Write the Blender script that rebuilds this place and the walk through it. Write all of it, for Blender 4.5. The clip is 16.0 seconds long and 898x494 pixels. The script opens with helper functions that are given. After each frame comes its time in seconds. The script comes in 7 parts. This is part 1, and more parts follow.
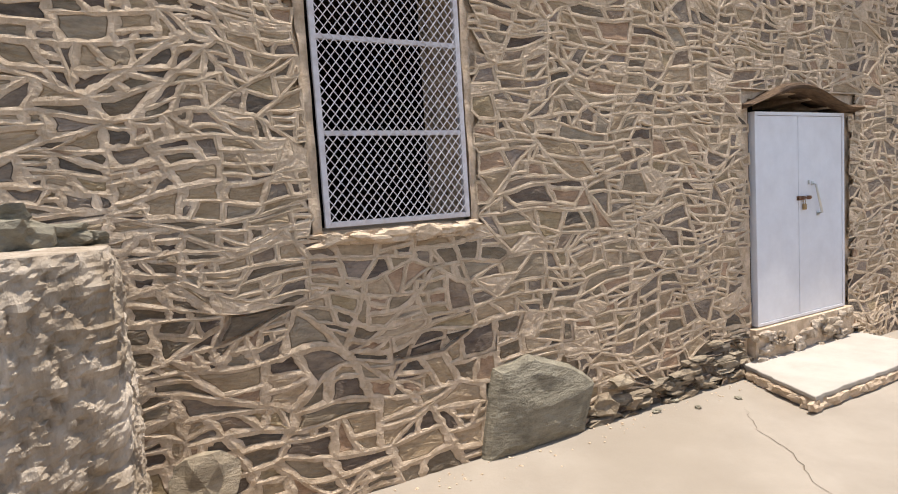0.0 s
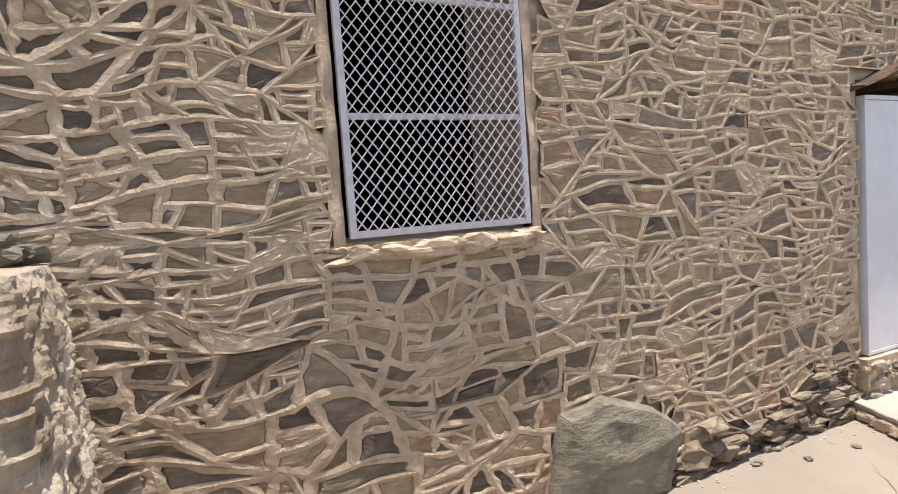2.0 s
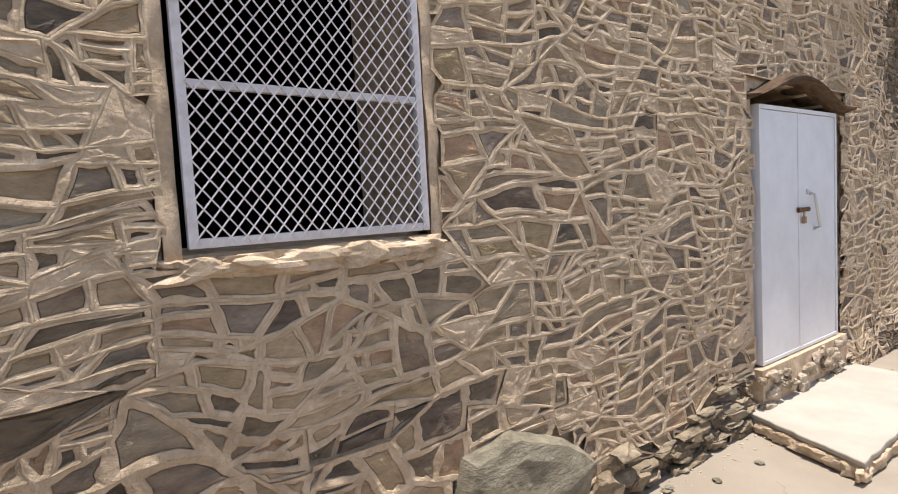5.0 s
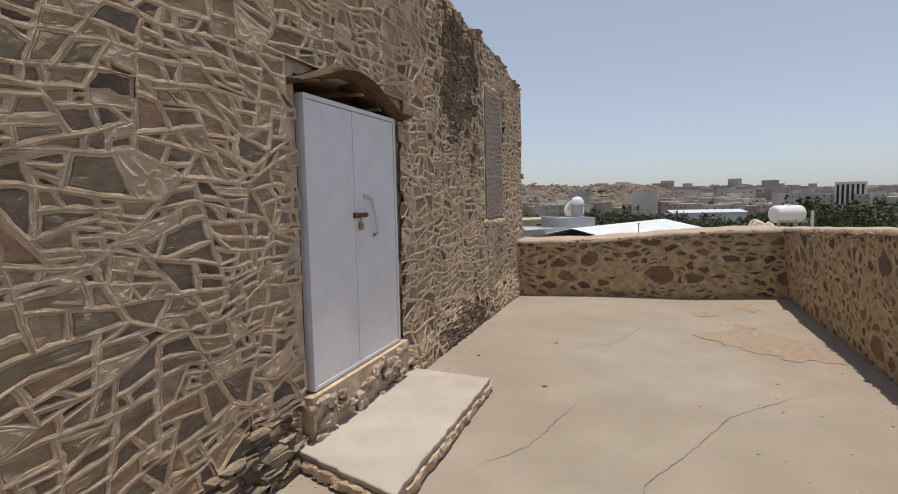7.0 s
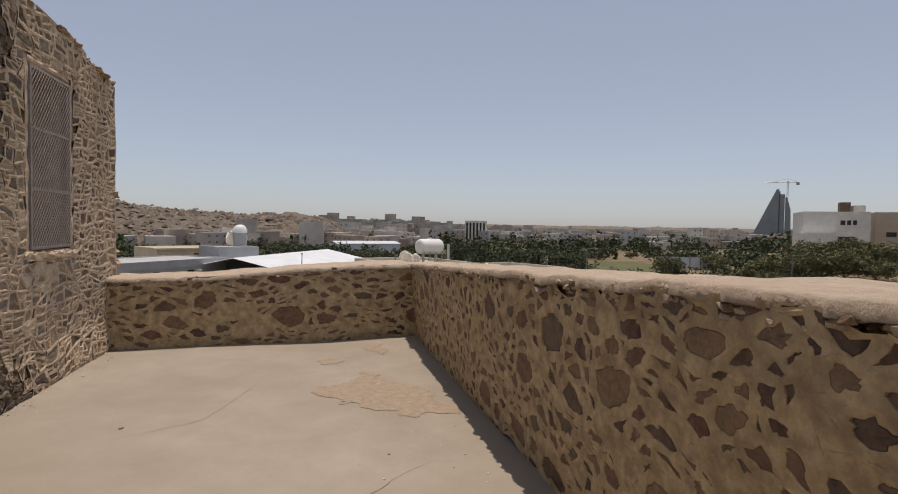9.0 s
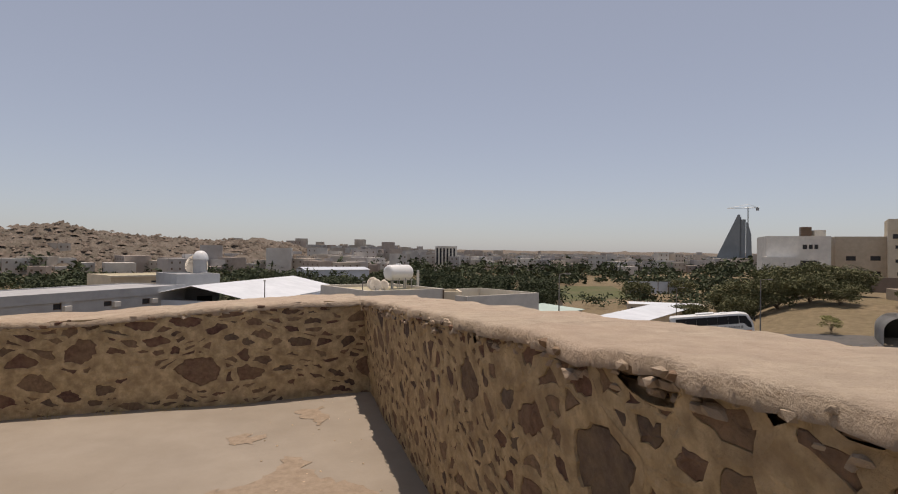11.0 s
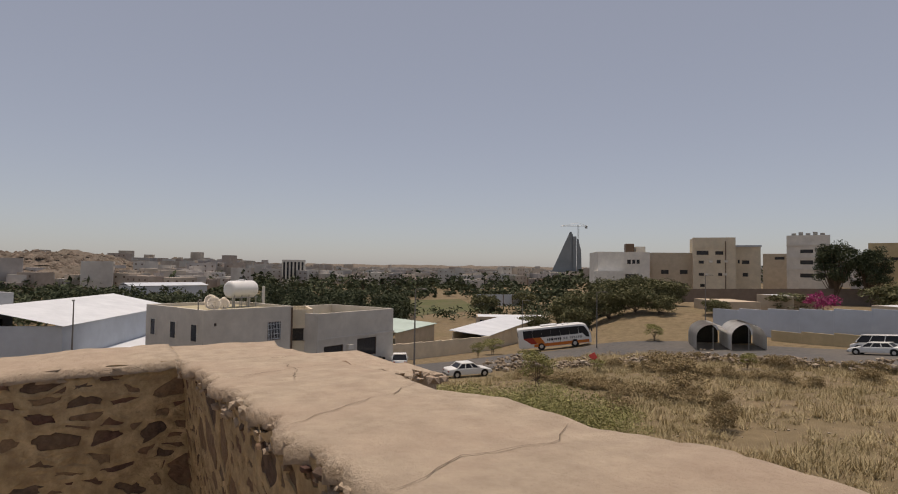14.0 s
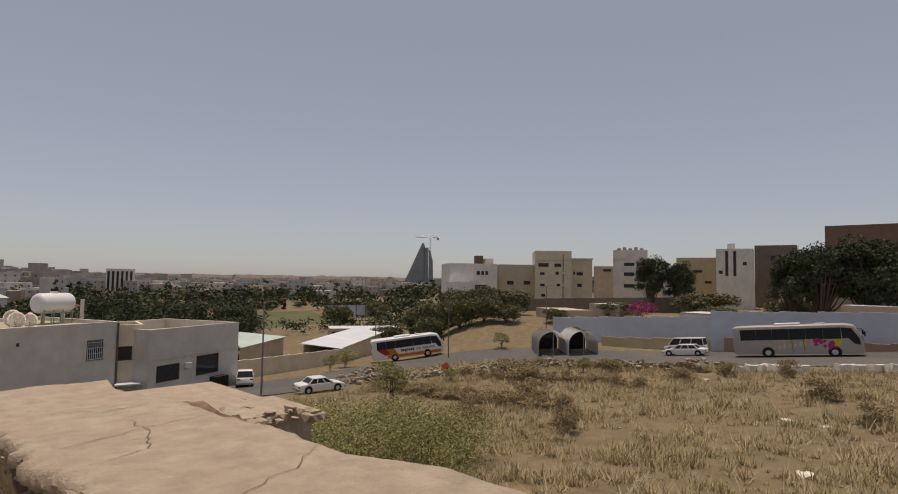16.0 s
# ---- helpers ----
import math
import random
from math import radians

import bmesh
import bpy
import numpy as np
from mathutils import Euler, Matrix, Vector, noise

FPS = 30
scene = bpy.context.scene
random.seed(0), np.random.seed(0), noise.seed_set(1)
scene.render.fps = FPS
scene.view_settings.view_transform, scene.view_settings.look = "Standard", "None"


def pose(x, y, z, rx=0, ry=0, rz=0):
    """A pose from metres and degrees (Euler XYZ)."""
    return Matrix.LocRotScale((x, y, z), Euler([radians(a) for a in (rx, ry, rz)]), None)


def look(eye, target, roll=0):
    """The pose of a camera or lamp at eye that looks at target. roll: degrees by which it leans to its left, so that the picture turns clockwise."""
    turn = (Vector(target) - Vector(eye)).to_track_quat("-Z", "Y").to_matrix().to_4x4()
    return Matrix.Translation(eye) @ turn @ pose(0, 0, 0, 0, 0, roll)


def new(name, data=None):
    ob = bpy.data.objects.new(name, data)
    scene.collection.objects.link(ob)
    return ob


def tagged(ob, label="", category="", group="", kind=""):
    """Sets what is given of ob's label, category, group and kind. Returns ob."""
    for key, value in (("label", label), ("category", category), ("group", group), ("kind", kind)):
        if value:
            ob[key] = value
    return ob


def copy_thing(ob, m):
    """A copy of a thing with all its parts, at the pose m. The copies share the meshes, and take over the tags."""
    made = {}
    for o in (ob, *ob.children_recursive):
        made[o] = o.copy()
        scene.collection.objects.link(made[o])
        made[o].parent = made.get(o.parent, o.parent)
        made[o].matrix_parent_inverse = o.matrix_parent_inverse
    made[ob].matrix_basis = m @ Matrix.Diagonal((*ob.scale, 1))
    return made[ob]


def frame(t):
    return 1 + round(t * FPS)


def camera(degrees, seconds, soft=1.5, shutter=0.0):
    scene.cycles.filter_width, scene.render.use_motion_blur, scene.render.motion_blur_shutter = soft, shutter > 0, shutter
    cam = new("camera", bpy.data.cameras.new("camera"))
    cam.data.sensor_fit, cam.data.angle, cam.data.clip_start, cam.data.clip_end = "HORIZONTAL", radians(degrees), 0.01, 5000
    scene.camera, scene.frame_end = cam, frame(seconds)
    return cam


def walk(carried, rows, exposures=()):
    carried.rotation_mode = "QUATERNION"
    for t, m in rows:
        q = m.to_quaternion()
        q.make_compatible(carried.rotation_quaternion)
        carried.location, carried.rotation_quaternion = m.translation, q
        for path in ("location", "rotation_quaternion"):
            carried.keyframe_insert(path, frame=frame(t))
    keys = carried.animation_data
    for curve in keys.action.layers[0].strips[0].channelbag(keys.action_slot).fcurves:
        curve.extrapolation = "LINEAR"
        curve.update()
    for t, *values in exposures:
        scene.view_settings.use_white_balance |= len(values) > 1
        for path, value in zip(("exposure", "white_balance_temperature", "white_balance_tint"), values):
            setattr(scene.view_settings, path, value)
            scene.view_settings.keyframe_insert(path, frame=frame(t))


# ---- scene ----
cam = camera(76.6, 16.0, soft=1.05)
PATH = [
    (0, (0.432, -3.183, 1.737), (1.35, -1.414, 1.565), -3.7),
    (0.5, (0.496, -2.987, 1.722), (1.392, -1.206, 1.558), -3.9),
    (1, (0.591, -2.792, 1.732), (1.448, -0.991, 1.58), -4.1),
    (1.5, (0.624, -2.622, 1.728), (1.47, -0.816, 1.583), -4.1),
    (2, (0.632, -2.437, 1.723), (1.482, -0.632, 1.581), -4.0),
    (2.5, (0.695, -2.29, 1.697), (1.584, -0.504, 1.557), -4.1),
    (3, (0.814, -2.121, 1.702), (1.739, -0.354, 1.557), -4.2),
    (5.5, (0.951, -1.976, 1.699), (2.295, -0.501, 1.56), -3.1),
    (6, (1.29, -1.996, 1.655), (2.834, -0.733, 1.505), -3.0),
    (6.5, (1.664, -2.007, 1.645), (3.392, -1.013, 1.477), -2.3),
    (7, (2.034, -2.005, 1.644), (3.919, -1.359, 1.47), -1.2),
    (7.5, (2.428, -2.155, 1.612), (4.39, -1.797, 1.454), -0.8),
    (8, (2.741, -2.288, 1.618), (4.732, -2.181, 1.471), -0.1),
    (8.5, (3.064, -2.421, 1.67), (5.047, -2.654, 1.553), 0.5),
    (9, (3.395, -2.546, 1.64), (5.338, -3.017, 1.567), 1.0),
    (11.5, (5.465, -3.184, 1.627), (7.381, -3.759, 1.648), 0.8),
    (12, (5.808, -3.325, 1.612), (7.719, -3.912, 1.636), 0.8),
    (12.5, (6.189, -3.38, 1.639), (8.09, -3.999, 1.667), 0.9),
    (13, (6.604, -3.362, 1.666), (8.481, -4.05, 1.702), 1.0),
    (13.5, (6.98, -3.422, 1.675), (8.781, -4.29, 1.728), 1.0),
    (14, (7.273, -3.45, 1.716), (8.976, -4.496, 1.79), 0.8),
    (14.5, (7.511, -3.427, 1.72), (9.128, -4.602, 1.804), 0.7),
    (15, (7.645, -3.412, 1.734), (9.17, -4.703, 1.823), 0.6),
    (15.5, (7.667, -3.453, 1.777), (9.117, -4.826, 1.878), 0.7),
    (16, (7.75, -3.483, 1.799), (9.13, -4.926, 1.917), 0.9),
]
EXPOSURES = [(0, 0.95, 6600, 11), (3, 1.0, 6600, 11), (5.5, 0.86, 6700, 11), (7.0, 0.12, 6850, 12), (9.0, -0.06, 7100, 15), (11.5, -0.12, 7400, 17), (14, -0.26, 7600, 17), (16, -0.28, 7650, 17)]
walk(cam, [(t, look(eye, target, roll)) for t, eye, target, roll in PATH], EXPOSURES)

# ---------------------------------------------------------------- world, sun
world = bpy.data.worlds.new("sky")
scene.world = world
world.use_nodes = True
SUN_WAY = Vector((0.10, -0.06, 1.0)).normalized()
sky = world.node_tree.nodes.new("ShaderNodeTexSky")
sky.sky_type = "NISHITA"
sky.sun_disc = False
sky.sun_elevation = math.asin(SUN_WAY.z)
sky.sun_rotation = math.atan2(SUN_WAY.x, SUN_WAY.y)
sky.altitude = 0
sky.air_density = 0.85
sky.dust_density = 0.7
sky.ozone_density = 4.0
back = world.node_tree.nodes["Background"]
back.inputs["Strength"].default_value = 0.12
soft = world.node_tree.nodes.new("ShaderNodeHueSaturation")  # dust in the air
soft.inputs["Saturation"].default_value = 0.77
world.node_tree.links.new(sky.outputs[0], soft.inputs["Color"])
haze = world.node_tree.nodes.new("ShaderNodeMix")  # even dust haze over the whole sky
haze.data_type = "RGBA"
haze.inputs[0].default_value = 0.40
haze.inputs[7].default_value = (3.3, 3.85, 4.75, 1)
world.node_tree.links.new(soft.outputs[0], haze.inputs[6])
world.node_tree.links.new(haze.outputs[2], back.inputs["Color"])
sun = new("sun", bpy.data.lights.new("sun", "SUN"))
sun.data.energy = 3.6
sun.data.angle = radians(0.6)
sun.data.color = (1.0, 0.94, 0.86)
sun.matrix_world = look((0, 0, 60), Vector((0, 0, 60)) - SUN_WAY)


# ---------------------------------------------------------------- materials
def surface(name, dark, light, blotch=None, scale=6.0, blotch_scale=0.8, blotch_amount=0.5, rough=0.85, bump=0.35,
            bump_scale=30.0, metallic=0.0, stretch=(1, 1, 1), vary=None, vary_amount=0.6, per="object"):
    """A weathered surface: two colours mixed by grain, a third in broad blotches, bump, and a colour that varies by piece."""
    m = bpy.data.materials.new(name)
    m.use_nodes = True
    nt = m.node_tree
    n, ln = nt.nodes, nt.links.new
    bsdf = n["Principled BSDF"]
    bsdf.inputs["Roughness"].default_value = rough
    bsdf.inputs["Metallic"].default_value = metallic
    bsdf.inputs["Specular IOR Level"].default_value = 0.3
    geo = n.new("ShaderNodeNewGeometry")
    mapping = n.new("ShaderNodeMapping")
    mapping.inputs["Scale"].default_value = stretch
    ln(geo.outputs["Position"], mapping.inputs["Vector"])
    grain = n.new("ShaderNodeTexNoise")
    grain.inputs["Scale"].default_value = scale
    grain.inputs["Detail"].default_value = 8
    grain.inputs["Roughness"].default_value = 0.65
    ln(mapping.outputs[0], grain.inputs["Vector"])
    ramp = n.new("ShaderNodeValToRGB")
    ramp.color_ramp.elements[0].position, ramp.color_ramp.elements[1].position = 0.32, 0.68
    ramp.color_ramp.elements[0].color, ramp.color_ramp.elements[1].color = (*dark, 1), (*light, 1)
    ln(grain.outputs["Fac"], ramp.inputs[0])
    colour = ramp.outputs[0]
    if vary:
        if per == "object":
            rnd = n.new("ShaderNodeObjectInfo").outputs["Random"]
        else:
            rnd = geo.outputs["Random Per Island"]
        pick = n.new("ShaderNodeValToRGB")
        pick.color_ramp.interpolation = "CONSTANT"
        els = pick.color_ramp.elements
        for k in range(len(vary) - 2):
            els.new(0.5)
        for k, c in enumerate(vary):
            els[k].position, els[k].color = k / len(vary), (*c, 1)
        ln(rnd, pick.inputs[0])
        tone = n.new("ShaderNodeMix")
        tone.data_type = "RGBA"
        tone.inputs[0].default_value = vary_amount
        ln(colour, tone.inputs[6])
        ln(pick.outputs[0], tone.inputs[7])
        # grain keeps showing through the picked colour
        mul = n.new("ShaderNodeMix")
        mul.data_type, mul.blend_type = "RGBA", "OVERLAY"
        mul.inputs[0].default_value = 0.55
        ln(tone.outputs[2], mul.inputs[6])
        ln(grain.outputs["Fac"], mul.inputs[7])
        colour = mul.outputs[2]
    if blotch:
        broad = n.new("ShaderNodeTexNoise")
        broad.inputs["Scale"].default_value = blotch_scale
        broad.inputs["Detail"].default_value = 6
        broad.inputs["Roughness"].default_value = 0.6
        ln(mapping.outputs[0], broad.inputs["Vector"])
        br = n.new("ShaderNodeValToRGB")
        br.color_ramp.elements[0].position, br.color_ramp.elements[1].position = 0.42, 0.66
        ln(broad.outputs["Fac"], br.inputs[0])
        fac = n.new("ShaderNodeMath")
        fac.operation = "MULTIPLY"
        fac.inputs[1].default_value = blotch_amount
        ln(br.outputs[0], fac.inputs[0])
        mix = n.new("ShaderNodeMix")
        mix.data_type = "RGBA"
        ln(fac.outputs[0], mix.inputs[0])
        ln(colour, mix.inputs[6])
        mix.inputs[7].default_value = (*blotch, 1)
        colour = mix.outputs[2]
    ln(colour, bsdf.inputs["Base Color"])
    if bump > 0:
        fine = n.new("ShaderNodeTexNoise")
        fine.inputs["Scale"].default_value = bump_scale
        fine.inputs["Detail"].default_value = 7
        fine.inputs["Roughness"].default_value = 0.7
        ln(mapping.outputs[0], fine.inputs["Vector"])
        b = n.new("ShaderNodeBump")
        b.inputs["Strength"].default_value = bump
        b.inputs["Distance"].default_value = 0.6 / bump_scale
        ln(fine.outputs["Fac"], b.inputs["Height"])
        ln(b.outputs[0], bsdf.inputs["Normal"])
    return m


def plain(name, c, rough=0.5, metallic=0.0, wear=0.12):
    """Paint, plastic or metal with faint wear."""
    d = tuple(v * (1 - wear) for v in c)
    return surface(name, d, c, rough=rough, metallic=metallic, scale=9, bump=0.05, bump_scale=60)


STONE_TONES = [(0.40, 0.29, 0.175), (0.28, 0.22, 0.15), (0.35, 0.26, 0.14), (0.17, 0.14, 0.12), (0.46, 0.335, 0.21), (0.42, 0.305, 0.185), (0.50, 0.37, 0.24), (0.38, 0.275, 0.165),
               (0.24, 0.19, 0.165), (0.34, 0.26, 0.165), (0.41, 0.25, 0.155), (0.30, 0.25, 0.185), (0.16, 0.125, 0.105), (0.38, 0.285, 0.175), (0.23, 0.16, 0.115)]
MORTAR = surface("lime_mortar", (0.47, 0.35, 0.235), (0.79, 0.63, 0.465), (0.34, 0.25, 0.165), scale=7, blotch_scale=17,
                 blotch_amount=0.42, rough=0.95, bump=1.0, bump_scale=34)
RUBBLE = surface("rubble_stone", (0.18, 0.14, 0.098), (0.50, 0.385, 0.26), (0.60, 0.475, 0.335), scale=9, blotch_scale=5, blotch_amount=0.22,
                 rough=0.85, bump=0.8, bump_scale=26, stretch=(1, 1, 2.6), vary=STONE_TONES, vary_amount=0.7)
RUBBLE_REST = surface("rubble_stone_infill", (0.18, 0.14, 0.098), (0.50, 0.385, 0.26), (0.60, 0.475, 0.335), scale=9, blotch_scale=5,
                      blotch_amount=0.22, rough=0.85, bump=0.8, bump_scale=26, stretch=(1, 1, 2.6), vary=STONE_TONES, vary_amount=0.7, per="island")
RIBBON = surface("pointing_mortar", (0.50, 0.38, 0.255), (0.76, 0.60, 0.43), (0.36, 0.275, 0.185), scale=8, blotch_scale=12, blotch_amount=0.55, rough=0.95, bump=1.0, bump_scale=50)
DARK_TONES = [(0.21, 0.16, 0.11), (0.12, 0.095, 0.078), (0.29, 0.225, 0.15), (0.15, 0.105, 0.085), (0.25, 0.185, 0.12)]
RUBBLE_DARK = surface("weathered_rubble", (0.07, 0.058, 0.045), (0.22, 0.18, 0.13), (0.26, 0.21, 0.15), scale=11, blotch_scale=5, blotch_amount=0.3, rough=0.9, bump=0.8, bump_scale=26,
                      stretch=(1, 1, 2.6), vary=DARK_TONES, vary_amount=0.6, per="island")
FOOT_STONE = surface("foot_rubble", (0.12, 0.10, 0.075), (0.36, 0.30, 0.215), (0.40, 0.325, 0.23), scale=8, blotch_scale=4, blotch_amount=0.4, rough=0.9, bump=0.9, bump_scale=22,
                     stretch=(1, 1, 2.2), vary=DARK_TONES + [(0.34, 0.275, 0.195), (0.38, 0.31, 0.22)], vary_amount=0.6, per="island")
PARA_TONES = [(0.17, 0.085, 0.062), (0.085, 0.058, 0.048), (0.24, 0.155, 0.10), (0.115, 0.058, 0.048), (0.30, 0.205, 0.125), (0.15, 0.115, 0.09), (0.22, 0.13, 0.085), (0.13, 0.085, 0.06), (0.27, 0.18, 0.115)]
PARA_MORTAR = surface("earth_mortar", (0.38, 0.285, 0.165), (0.66, 0.515, 0.32), (0.26, 0.18, 0.11), scale=12, blotch_scale=9, blotch_amount=0.6,
                      rough=0.95, bump=0.8, bump_scale=22)
PARA_STONE = surface("parapet_stone", (0.045, 0.032, 0.028), (0.22, 0.145, 0.105), (0.30, 0.22, 0.135), scale=22, blotch_scale=7, blotch_amount=0.35,
                     rough=0.85, bump=0.8, bump_scale=40, vary=PARA_TONES, vary_amount=0.65)
PARA_STONE_REST = surface("parapet_stone_infill", (0.045, 0.032, 0.028), (0.22, 0.145, 0.105), (0.30, 0.22, 0.135), scale=22, blotch_scale=7,
                          blotch_amount=0.35, rough=0.85, bump=0.8, bump_scale=40, vary=PARA_TONES, vary_amount=0.65, per="island")
CAP = surface("parapet_cap_render", (0.355, 0.285, 0.215), (0.49, 0.40, 0.305), (0.41, 0.305, 0.23), scale=9, blotch_scale=1.6, blotch_amount=0.5,
              rough=0.92, bump=0.9, bump_scale=30)
CONCRETE = surface("terrace_screed", (0.275, 0.236, 0.192), (0.34, 0.295, 0.242), (0.245, 0.205, 0.158), scale=1.6, blotch_scale=0.45, blotch_amount=0.6,
                   rough=0.9, bump=0.18, bump_scale=35)
SCREED_WORN = surface("worn_screed", (0.26, 0.20, 0.145), (0.36, 0.285, 0.215), scale=14, rough=0.95, bump=0.8, bump_scale=60)
STEP_TOP = surface("step_screed", (0.37, 0.335, 0.29), (0.46, 0.42, 0.37), (0.31, 0.275, 0.23), scale=2.5, blotch_scale=0.9, blotch_amount=0.4, rough=0.9,
                   bump=0.25, bump_scale=40)
PLASTER = surface("rough_plaster", (0.23, 0.175, 0.12), (0.72, 0.61, 0.49), (0.27, 0.20, 0.125), scale=7, blotch_scale=3.0, blotch_amount=0.65,
                  rough=0.95, bump=1.0, bump_scale=14, stretch=(1, 1, 0.45))
CRACK = surface("crack_dark_brown", (0.10, 0.075, 0.055), (0.18, 0.14, 0.10), rough=1.0, bump=0)
STEEL_WHITE = surface("white_painted_steel", (0.68, 0.68, 0.71), (0.76, 0.76, 0.79), (0.58, 0.55, 0.54), scale=5, blotch_scale=1.8, blotch_amount=0.28, rough=0.42,
                      bump=0.04, bump_scale=30)
GRILLE = surface("grey_painted_grille", (0.55, 0.53, 0.55), (0.68, 0.66, 0.68), (0.40, 0.32, 0.28), scale=20, blotch_scale=12, blotch_amount=0.3, rough=0.5, bump=0.05)
# brown-grey grille, darkened in colour for the shade of its deep recess
GRILLE_SHADED = surface("shaded_grille", (0.26, 0.22, 0.19), (0.42, 0.37, 0.33), scale=20, rough=0.7, bump=0.05)
BRASS = plain("worn_brass", (0.42, 0.28, 0.14), 0.45, 0.8)
CHROME = plain("dull_chrome", (0.62, 0.62, 0.60), 0.3, 0.9)
RUST = surface("rusty_iron", (0.10, 0.05, 0.03), (0.26, 0.13, 0.07), rough=0.9, bump=0.3)
OLD_WOOD = surface("weathered_wood", (0.085, 0.052, 0.032), (0.25, 0.16, 0.095), (0.06, 0.04, 0.027), scale=9, blotch_scale=4, blotch_amount=0.5, rough=0.9, bump=1.0, bump_scale=20,
                   stretch=(0.6, 4, 4))
# the unlit room's darkness is put into this near-black plaster colour
INTERIOR = surface("shade_dark_interior", (0.05, 0.042, 0.037), (0.09, 0.077, 0.066), rough=0.95, bump=0.2)
BOULDER = surface("grey_slate", (0.14, 0.122, 0.088), (0.34, 0.305, 0.225), (0.40, 0.36, 0.275), scale=9, blotch_scale=3, blotch_amount=0.4, rough=0.7, bump=0.9, bump_scale=18,
                  stretch=(1, 1, 2.2))


# ---------------------------------------------------------------- mesh helpers
def mesh_of(name, verts, faces, smooth=False):
    me = bpy.data.meshes.new(name)
    me.from_pydata([tuple(v) for v in verts], [], faces)
    if smooth:
        me.polygons.foreach_set("use_smooth", [True] * len(me.polygons))
    me.update()
    return me


def thing(name, data, material, label, category="", group="", kind=""):
    ob = new(name, data)
    if data is not None and material is not None:
        data.materials.append(material)
    return tagged(ob, label, category, group, kind)


def empty(name, m, label, category="", group="", kind=""):
    ob = new(name)
    ob.empty_display_size = 0.1
    ob.matrix_world = m
    return tagged(ob, label, category, group, kind)


def part(name, bm, material, parent, label="", smooth=False):
    """Links a bmesh (in the parent's space) or a mesh as ONE object under a thing or a part."""
    if isinstance(bm, bmesh.types.BMesh):
        me = bpy.data.meshes.new(name)
        bm.to_mesh(me)
        bm.free()
    else:
        me = bm
    if smooth:
        me.polygons.foreach_set("use_smooth", [True] * len(me.polygons))
    if not me.materials:
        me.materials.append(material)
    ob = new(name, me)
    ob.parent = parent
    return tagged(ob, label)


def box(bm, x0, x1, y0, y1, z0, z1, bevel=0.0):
    vs = bmesh.ops.create_cube(bm, size=1.0)["verts"]
    for v in vs:
        v.co = Vector((x0 + (v.co.x + 0.5) * (x1 - x0), y0 + (v.co.y + 0.5) * (y1 - y0), z0 + (v.co.z + 0.5) * (z1 - z0)))
    if bevel:
        es = list({e for v in vs for e in v.link_edges})
        bmesh.ops.bevel(bm, geom=es, offset=bevel, segments=2, affect="EDGES", profile=0.6)
    return bm


def boxes(*rows, bevel=0.0):
    bm = bmesh.new()
    for r in rows:
        box(bm, *r, bevel=bevel)
    return bm


def tube(bm, pts, r, sides=8):
    """A round bar along a line of points."""
    rings = []
    pts = [Vector(p) for p in pts]
    for k, p in enumerate(pts):
        way = (pts[min(k + 1, len(pts) - 1)] - pts[max(k - 1, 0)]).normalized()
        q = way.to_track_quat("Z", "Y")
        rr = r[k] if isinstance(r, (list, tuple)) else r
        rings.append([bm.verts.new(p + q @ Vector((rr * math.cos(a), rr * math.sin(a), 0))) for a in [2 * math.pi * i / sides for i in range(sides)]])
    for a, b in zip(rings, rings[1:]):
        for i in range(sides):
            bm.faces.new((a[i], a[(i + 1) % sides], b[(i + 1) % sides], b[i]))
    bm.faces.new(list(reversed(rings[0])))
    bm.faces.new(rings[-1])
    return bm


def loft(bm, sections, close=True):
    """Skins rings of equal length; caps both ends."""
    rings = [[bm.verts.new(p) for p in s] for s in sections]
    n = len(rings[0])
    for a, b in zip(rings, rings[1:]):
        for i in range(n):
            bm.faces.new((a[i], a[(i + 1) % n], b[(i + 1) % n], b[i]))
    if close:
        bm.faces.new(list(reversed(rings[0])))
        bm.faces.new(rings[-1])
    bmesh.ops.recalc_face_normals(bm, faces=bm.faces)
    return bm


def rock(bm, c, size, seed, flat=0.0, sub=2):
    """An angular lump of stone."""
    vs = bmesh.ops.create_icosphere(bm, subdivisions=sub, radius=1.0)["verts"]
    off = Vector((seed * 7.3, seed * 3.1, seed * 1.7))
    for v in vs:
        d = v.co.normalized()
        k = 0.72 + 0.55 * noise.noise(d * 1.3 + off) + 0.25 * noise.noise(d * 3.1 + off)
        p = Vector((max(-0.7, min(0.7, d.x * k)), max(-0.7, min(0.7, d.y * k)), max(-0.62, min(0.62, d.z * k))))
        if flat:
            p.z = max(p.z, -flat)
        v.co = Vector(c) + Vector((p.x * size[0], p.y * size[1], p.z * size[2]))
    return bm


def sm(a, b, x):
    t = min(1.0, max(0.0, (x - a) / (b - a)))
    return t * t * (3 - 2 * t)


def wob(u, v, f, s=0.0):
    return noise.noise(Vector((u * f, v * f, s)))


